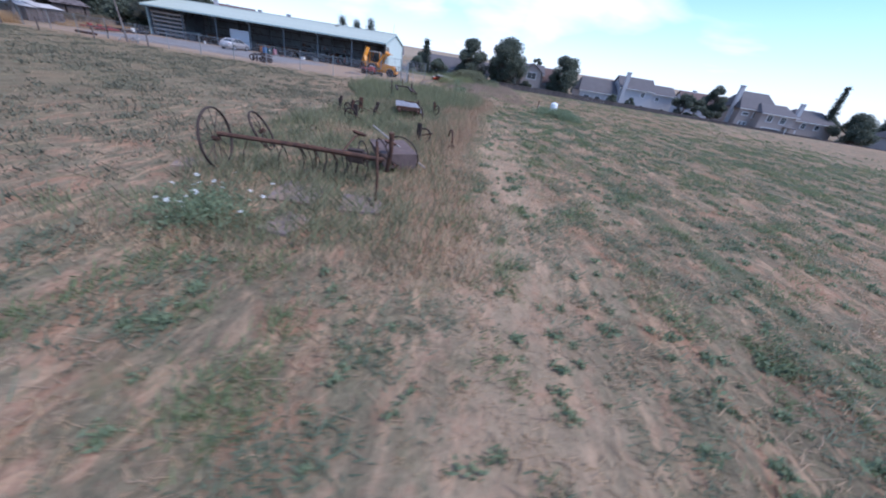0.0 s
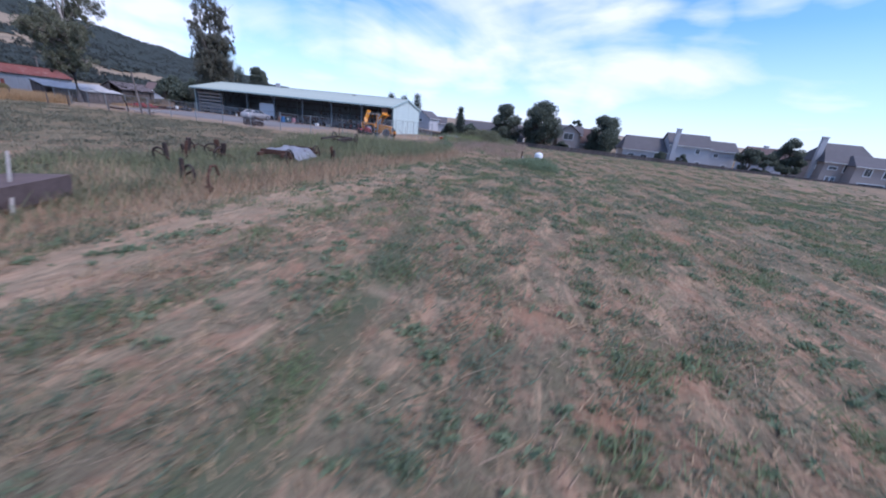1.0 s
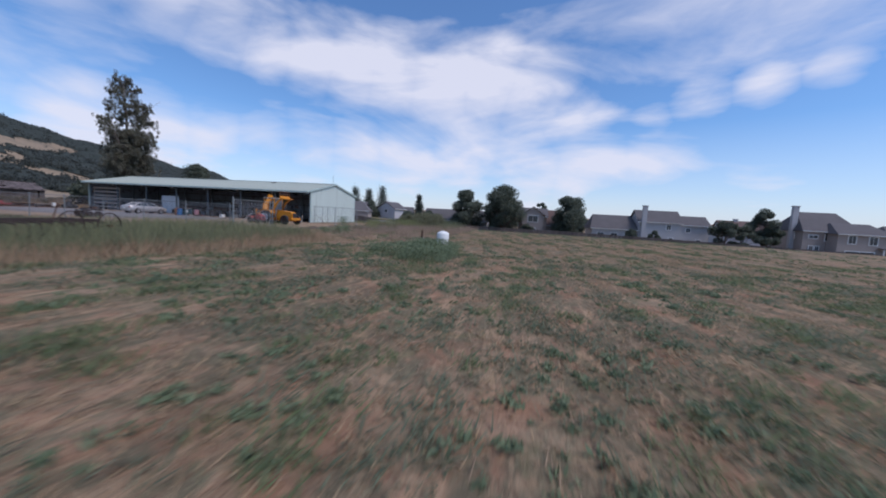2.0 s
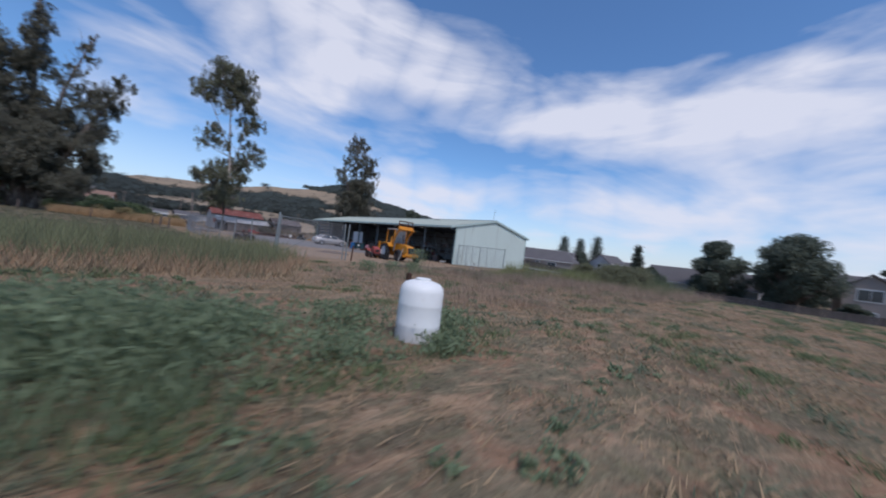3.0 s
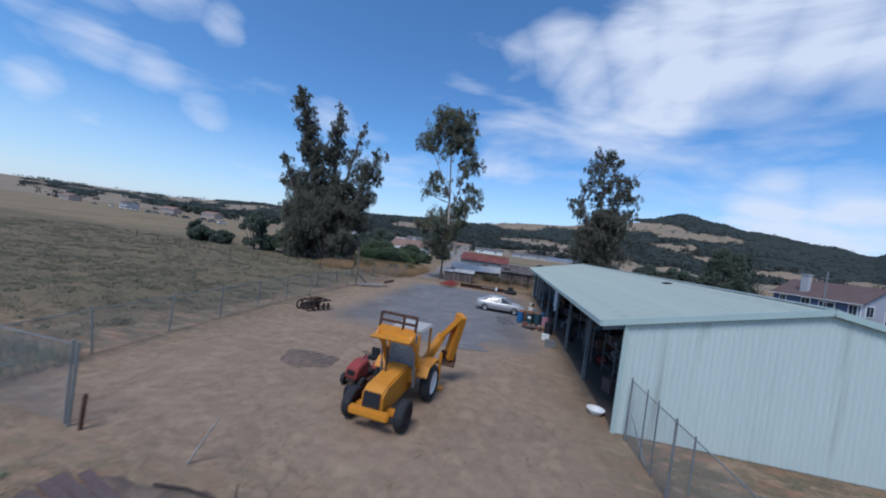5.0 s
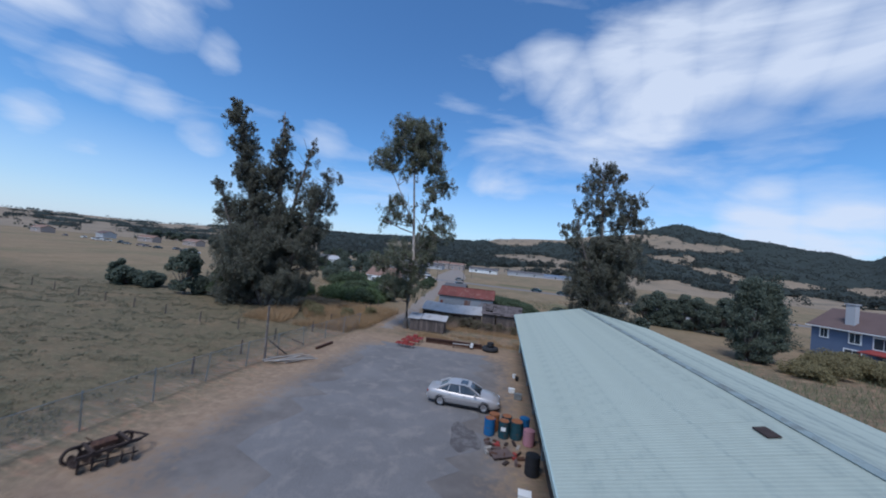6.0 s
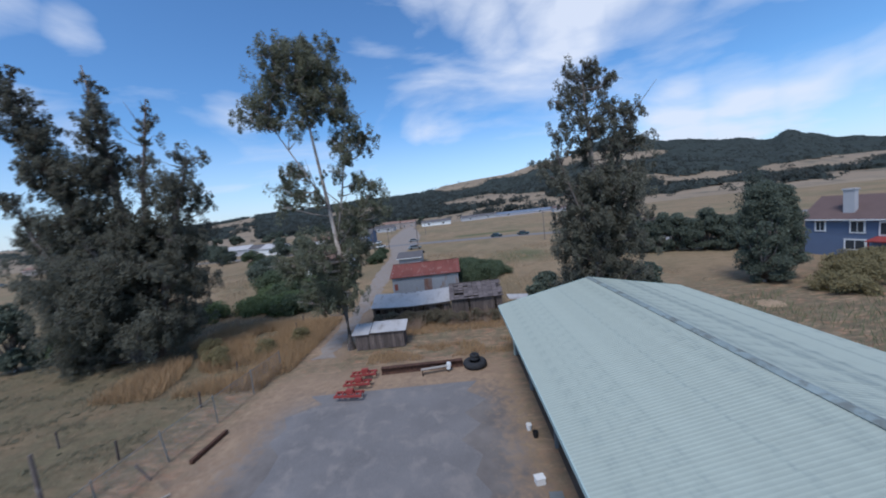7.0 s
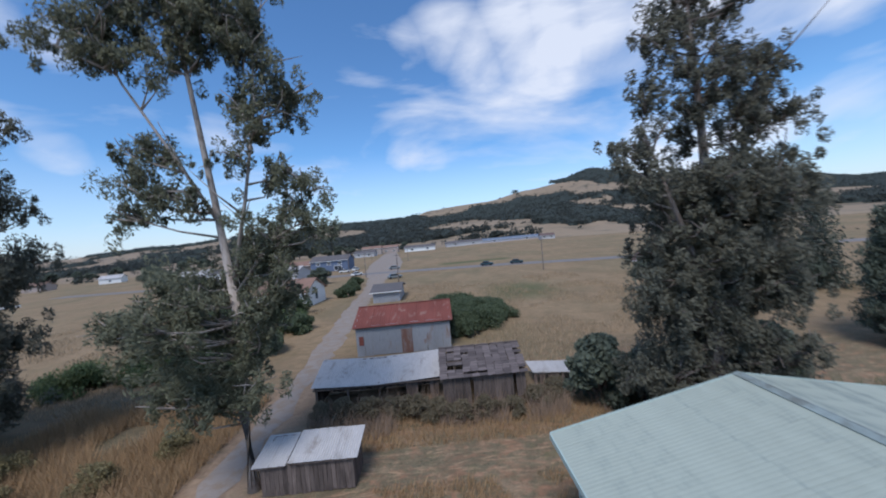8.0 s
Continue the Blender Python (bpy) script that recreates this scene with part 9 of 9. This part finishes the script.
    xy = scatter(rng, 10000, -56, -19, -17, -7, lambda x, y: (weed_strip(x, y) or weed_strip(x, y + 0.7)) and not weed_strip(x, y - 1.5) and noise.noise((x * 0.5, y * 0.5, 16)) > -0.3)
    tagged(new("rusty_grass", quads("rusty_grass", blades(rng, on_ground(xy), rng.uniform(0.2, 0.55, len(xy)) * np.where(xy[:, 0] < -46, 0.5, 1.0), 0.017, 0.6), RUST_GRASS)), "rust orange dry grass along the mown edge", "grass", kind="stuff")
    xy = scatter(rng, 17000, -59, -19, -17.5, -2, lambda x, y: (weed_strip(x, y) or weed_strip(x, y + 1.3) or weed_strip(x + 0.5, y + 0.3)) and (not weed_strip(x, y - 1.6) or noise.noise((x * 0.4, y * 0.4, 9)) > 0.2))
    dry = blades(rng, on_ground(xy), np.where(xy[:, 0] < -47, 0.22, 0.34), 0.016, 0.7)
    tagged(new("dry_grass", quads("dry_grass", dry, TALL_DRY)), "dry straw coloured grass edging the strip", "grass", kind="stuff")
    # tall growth round the raft and the barn corner
    def barn_side(x, y):
        return -10.5 < x < 15 and -13.6 - 0.6 * noise.noise((x * 0.3, 1, 1)) - 4.6 * smooth((x + 2) / 5) < y < (-6.9 if x > 0.8 else -10.6) and not (0.2 < x < 5.2 and -10.8 < y < -7.4)
    xy = scatter(rng, 11000, -10.5, 15, -19.5, -6.5, lambda x, y: barn_side(x, y) and noise.noise((x * 0.7, y * 0.7, 2)) > 0.05 - 0.4 * (x > 4) + 0.25 * (x < 3) + 0.3 * (x < -6) + 0.5 * (rng.random() - 0.5))
    tall = blades(rng, on_ground(xy), rng.uniform(0.45, 1.15, len(xy)), 0.016, 0.4)
    tagged(new("tall_weeds", quads("tall_weeds", tall, TALL_GREEN)), "tall green weeds round the old raft", "weeds", kind="stuff")
    xy = scatter(rng, 19000, -20, 15, -20.5, -7, lambda x, y: (barn_side(x, y + 1.2) or y < -9.5 - 0.25 * abs(x + 8) * (x < -8)) and rng.random() < 0.45 + 0.9 * noise.noise((x * 0.35, y * 0.5, 8)))
    tagged(new("dead_weeds", quads("dead_weeds", blades(rng, on_ground(xy), rng.uniform(0.12, 0.5, len(xy)) * np.where(xy[:, 0] > -6, 1.5, 1.0), 0.016, 0.5), TAWNY)), "brown dead weeds in front of tall growth", "weeds", kind="stuff")
    xy = scatter(rng, 15000, 13.2, 50, -12, 46, lambda x, y: noise.noise((x * 0.15, y * 0.15, 5)) > -0.25)
    tagged(new("rough_grass", quads("rough_grass", blades(rng, on_ground(xy), 0.6, 0.05, 0.45), TALL_GREEN)), "rough green grass behind the barn", "grass", kind="stuff")
    # thin dry stubble over the western pasture
    xy = scatter(rng, 16000, -80, -23, -8, 46, lambda x, y: noise.fractal((x * 0.25, y * 0.4, 19), 1.0, 2.0, 3) > -0.1 + 0.4 * (rng.random() - 0.5))
    tagged(new("pasture_stubble", quads("pasture_stubble", blades(rng, on_ground(xy), rng.uniform(0.05, 0.16, len(xy)), 0.02, 0.9), TALL_DRY)), "thin dry stubble over the western pasture", "stubble", kind="stuff")
    # rough dry grass over the pasture past the yard
    xy = scatter(rng, 30000, -75, 26, 52, 108, lambda x, y: not (-22.5 < x < -1.5 and y < 75) and not (-25.5 < x < -14.5) and not (-42 < x < -25 and y > 88) and noise.fractal((x * 0.12, y * 0.12, 15), 1.0, 2.0, 3) > -0.1)
    tagged(new("pasture_grass", quads("pasture_grass", blades(rng, on_ground(xy), rng.uniform(0.2, 0.65, len(xy)), 0.06, 0.5), TALL_DRY)), "rough dry pasture grass beyond the sheds", "grass", kind="stuff")
    # yellow tall grass by the lane and round the sheds
    def shed_grass(x, y):
        return (-13.5 < x < 5 and 43.7 < y < 48.4) or (-33 < x < -18.3 and 35 < y < 52 and noise.noise((x * 0.2, y * 0.2, 3)) > -0.2) or (-12 < x < 3 and 37.8 < y < 40.8 and noise.noise((x * 0.4, y * 0.4, 3)) > 0)
    xy = scatter(rng, 40000, -36, 5, 34, 54, shed_grass)
    tagged(new("lane_grass", quads("lane_grass", blades(rng, on_ground(xy), np.where(xy[:, 0] > -14, 0.38, 0.95), 0.03, 0.45), LANE_STRAW)), "tall tawny grass along the lane", "grass", kind="stuff")
    xy = scatter(rng, 7000, -13.5, 5, 43.6, 48.6, lambda x, y: y > 45.2 - 1.2 * noise.noise((x * 0.5, 3, 6)) and noise.noise((x * 0.4, y * 0.4, 6)) > -0.2)
    tagged(new("shed_weeds", quads("shed_weeds", blades(rng, on_ground(xy), rng.uniform(0.4, 1.4, len(xy)), 0.026, 0.4), TAWNY)), "tall dead weeds before the sheds", "weeds", kind="stuff")
    for k, (x, y, r, h) in enumerate([(-22.8, 42.6, 1.3, 1.3), (-26.4, 40.8, 1.5, 1.5), (-20.6, 45.0, 1.2, 1.4), (-29.5, 44.0, 1.6, 1.3), (-13.0, 47.6, 0.8, 1.2), (-11.4, 47.4, 1.0, 1.4), (-9.6, 47.0, 1.1, 1.5), (-8.2, 47.3, 1.0, 1.2), (-6.6, 46.9, 1.1, 1.5), (-5.2, 46.4, 1.0, 1.3), (-3.8, 46.1, 0.9, 1.1), (-2.4, 46.2, 0.9, 1.2), (-0.6, 46.2, 0.9, 1.0), (1.2, 46.9, 1.0, 1.2), (2.6, 47.6, 1.1, 1.3)]):
        round_tree("lane_bush", (x, y, 0), h, r, YELLOW_BUSH if k < 4 else BRUSH, "low yellow green bush in tawny grass" if k < 4 else "dull brown green weed bush before the sheds", 340 + k, 0.05, (0.2, 0.07), 22, category="bush")
    # loose straw trodden into the yard
    xy = scatter(rng, 9000, -21, 1, -12, 8, lambda x, y: noise.fractal((x * 0.3, y * 0.3, 21), 1.0, 2.0, 3) > -0.1)
    tagged(new("yard_straw", quads("yard_straw", blades(rng, on_ground(xy) + [0, 0, 0.015], 0.16, 0.018, 1.2, 0.25), STRAW)), "loose straw trodden into the yard earth", "straw", kind="stuff")
    # leafy weeds: round the tank, at the gate, along the fence
    spots = [(-27.4, -22.6, 0.9, 0.55), (-26.6, -21.8, 0.8, 0.6), (-26.0, -22.9, 0.7, 0.5), (-25.0, -21.9, 0.8, 0.5), (-24.0, -21.3, 0.6, 0.35), (-23.2, -22.6, 0.6, 0.32), (-21.2, -22.2, 0.6, 0.34), (-22.5, -21.3, 0.7, 0.35), (-21.7, -22.9, 0.4, 0.25), (-20.4, -21.5, 0.5, 0.3),
             (-25.6, -20.3, 0.8, 0.4), (-24.9, -22.7, 0.8, 0.7), (-25.6, -22.2, 0.8, 0.75), (-24.3, -22.0, 0.7, 0.55), (-16.0, -12.8, 0.45, 0.6), (-14.9, -12.9, 0.40, 0.6), (-14.0, -12.1, 0.55, 1.3), (-16.9, -12.2, 0.5, 0.5), (-54.3, -9.6, 0.8, 0.45), (11.0, -12.8, 1.8, 1.3), (13.5, -13.4, 1.9, 1.6), (9.1, -14.0, 1.4, 1.0), (10.7, -16.0, 1.5, 1.1), (16.0, -12.0, 2.0, 1.5), (7.3, -13.6, 1.2, 0.8), (18.5, -10, 1.8, 1.4), (6.6, -9.4, 0.9, 1.1), (5.9, -11.4, 0.8, 0.9)]
    for k, (x, y, r, h) in enumerate(spots):
        m = int(1500 * r * r * max(1.0, h) + 300)
        c = np.stack([x + r * rng.normal(scale=0.5, size=m), y + r * rng.normal(scale=0.5, size=m), h * rng.uniform(0.02, 1.0, m) ** 0.8], 1)
        c[:, 2] += ground_z(x, y)
        ob = new("weed_clump", quads("weed_clump", leaves(rng, c, 0.11, 0.032, -0.3), WEED if k < 19 else SHRUB))
        tagged(ob, "bushy clump of grey green leafy weeds", "weeds", "weed clumps", "stuff")
    xy = scatter(rng, 1100, -28.1, -24.4, -23.7, -21.7, lambda x, y: noise.noise((x * 0.9, y * 0.9, 31)) > -0.2)
    tagged(new("weed_stems", quads("weed_stems", blades(rng, on_ground(xy), rng.uniform(0.25, 0.6, len(xy)), 0.018, 0.4), WEED)), "upright grey green stems among the weeds by the tank", "weeds", kind="stuff")
    # tall green stalks that stand before the raft and the barn corner
    for x, y, r, h in ((-4.4, -10.6, 0.7, 0.8), (-3.4, -10.2, 0.7, 1.0), (-2.2, -9.4, 0.7, 1.1), (-1.0, -9.9, 0.7, 1.2), (-0.2, -10.9, 0.7, 1.2), (0.9, -11.3, 0.7, 1.1), (2.2, -11.8, 0.8, 1.1), (3.8, -12.0, 0.8, 1.0), (1.2, -12.6, 0.8, 1.1), (2.8, -13.2, 0.9, 1.1), (4.9, -12.8, 0.8, 1.2), (5.6, -10.4, 0.7, 1.2), (-6.2, -11.4, 0.7, 0.6), (-7.6, -11.9, 0.7, 0.6)):
        m = int(420 * r * r * h + 160)
        c = np.stack([x + r * rng.normal(scale=0.5, size=m), y + r * rng.normal(scale=0.4, size=m), np.zeros(m)], 1)
        ob = new("tall_stalks", quads("tall_stalks", blades(rng, c, h * rng.uniform(0.5, 1.1, m), 0.02, 0.3), STALK_GREEN))
        tagged(ob, "clump of tall fresh green stalks beside the raft", "weeds", "tall stalks", "stuff")
    # rank growth before the raft: olive stems with dead purple brown weeds at their feet, bushes past the raft
    def front(x, y):
        return -11.5 < x < 7 and -13.9 - 0.16 * max(0.0, x) * 2 < y < -10.6 - 0.05 * x and noise.noise((x * 0.5, y * 0.6, 23)) > -0.32 + 0.25 * (x < -6)
    xy = scatter(rng, 9000, -11.5, 7, -17, -10, front)
    hump = np.array([0.75 + 0.55 * noise.noise((x * 0.55, y * 0.5, 24)) for x, y in xy]) * np.where(xy[:, 0] < -5, 0.7, 1.0)
    tagged(new("rank_stems", quads("rank_stems", blades(rng, on_ground(xy), hump * rng.uniform(0.6, 1.25, len(xy)), 0.018, 0.35, 0.7), OLIVE_GREEN)), "tall olive green stems before the old raft", "weeds", kind="stuff")
    xy = scatter(rng, 12000, -12, 8, -18, -11, lambda x, y: front(x, y + 0.9))
    tagged(new("withered_weeds", quads("withered_weeds", blades(rng, on_ground(xy), rng.uniform(0.2, 0.75, len(xy)), 0.016, 0.45, 0.7), WITHERED)), "withered purple brown weeds before the raft", "weeds", kind="stuff")
    for k, (x, y, r, h) in enumerate([(6.4, -11.2, 1.3, 1.7), (8.0, -12.4, 1.5, 1.9), (7.2, -13.6, 1.3, 1.6), (9.6, -13.2, 1.6, 2.0), (8.8, -14.9, 1.4, 1.7), (11.2, -14.4, 1.6, 2.0), (10.6, -11.6, 1.5, 1.9), (12.8, -12.8, 1.6, 2.1), (4.9, -13.4, 1.0, 1.2), (6.0, -15.0, 1.1, 1.2)]):
        round_tree("weed_bush", (x, y, ground_z(x, y)), h, r, OLIVE_GREEN, "soft olive green bush of rank weeds beside the raft", 400 + k, 0.03, (0.15, 0.035), 40, category="bush")
    # ox-eye daisies
    d = empty_thing("daisy_clump", (-54.2, -9.8, 0), 0, "clump of white daisies at the slab edge", "flowers")
    m = 26
    heads = np.stack([rng.normal(scale=0.42, size=m), rng.normal(scale=0.5, size=m), rng.uniform(0.35, 0.65, m)], 1)
    bm = bmesh.new()
    stalks = bmesh.new()
    for x, y, z in heads:
        rod(stalks, (x * 0.7, y * 0.7, 0), (x, y, z), 0.004, None, 4)
        tilt = pose(x, y, z, rng.uniform(-35, 35), rng.uniform(-35, 35), 0)
        for j in range(9):
            a = 2 * math.pi * j / 9
            v = [bm.verts.new(tilt @ Vector((q * math.cos(a + o), q * math.sin(a + o), 0.004))) for q, o in ((0.008, 0), (0.035, -0.25), (0.042, 0), (0.035, 0.25))]
            bm.faces.new(v)
    tagged(part("petals", bm, PETAL, d, "white petals"), kind="stuff")
    tagged(part("stalks", stalks, WEED, d), kind="stuff")
    # yellow green fennel north of the barn
    for k, (x, y, r, h) in enumerate([(38.5, 48.5, 3.2, 2.4), (35.5, 46.5, 3.0, 2.0), (41.5, 46.0, 3.0, 2.2), (42.5, 50.5, 2.4, 2.0), (32.5, 44.0, 2.6, 1.4)]):
        round_tree("fennel_bush", (x, y, 0), h, r, YELLOW_BUSH, "feathery yellow green bush in rough grass", 300 + k, 0.05, (0.3, 0.1), 26, category="bush")
    # green bramble between the great gum and the lane
    rnd = random.Random(41)
    for k in range(16):
        x, y = rnd.uniform(-40, -25), rnd.uniform(54, 82)
        round_tree("bramble_bush", (x, y, 0), rnd.uniform(1.4, 2.6), rnd.uniform(2.2, 3.6), BRAMBLE, "low bright green bramble beyond the great gum", 360 + k, 0.02, (0.26, 0.15), 30, category="bush")
    # green hollow behind the tin barn
    for k, (x, y, r, h) in enumerate([(-4.1, 78.8, 3.0, 1.8), (-1.5, 81.3, 2.6, 1.4), (-2.7, 67.3, 2.8, 2.0), (-0.7, 66.0, 2.8, 2.1), (1.1, 68.2, 2.8, 1.8), (-1.9, 71.3, 3.2, 2.0), (0.7, 72.3, 3.2, 1.8), (2.9, 70.4, 2.4, 1.3), (-0.9, 75.8, 3.0, 1.6), (1.9, 76.3, 2.6, 1.2), (-2.1, 63.8, 1.8, 1.6)]):
        round_tree("bramble_bush", (x, y, 0), h, r, SHRUB, "low green bramble behind the tin barn", 310 + k, 0.02, (0.22, 0.13), 34, category="bush")


build_grass()
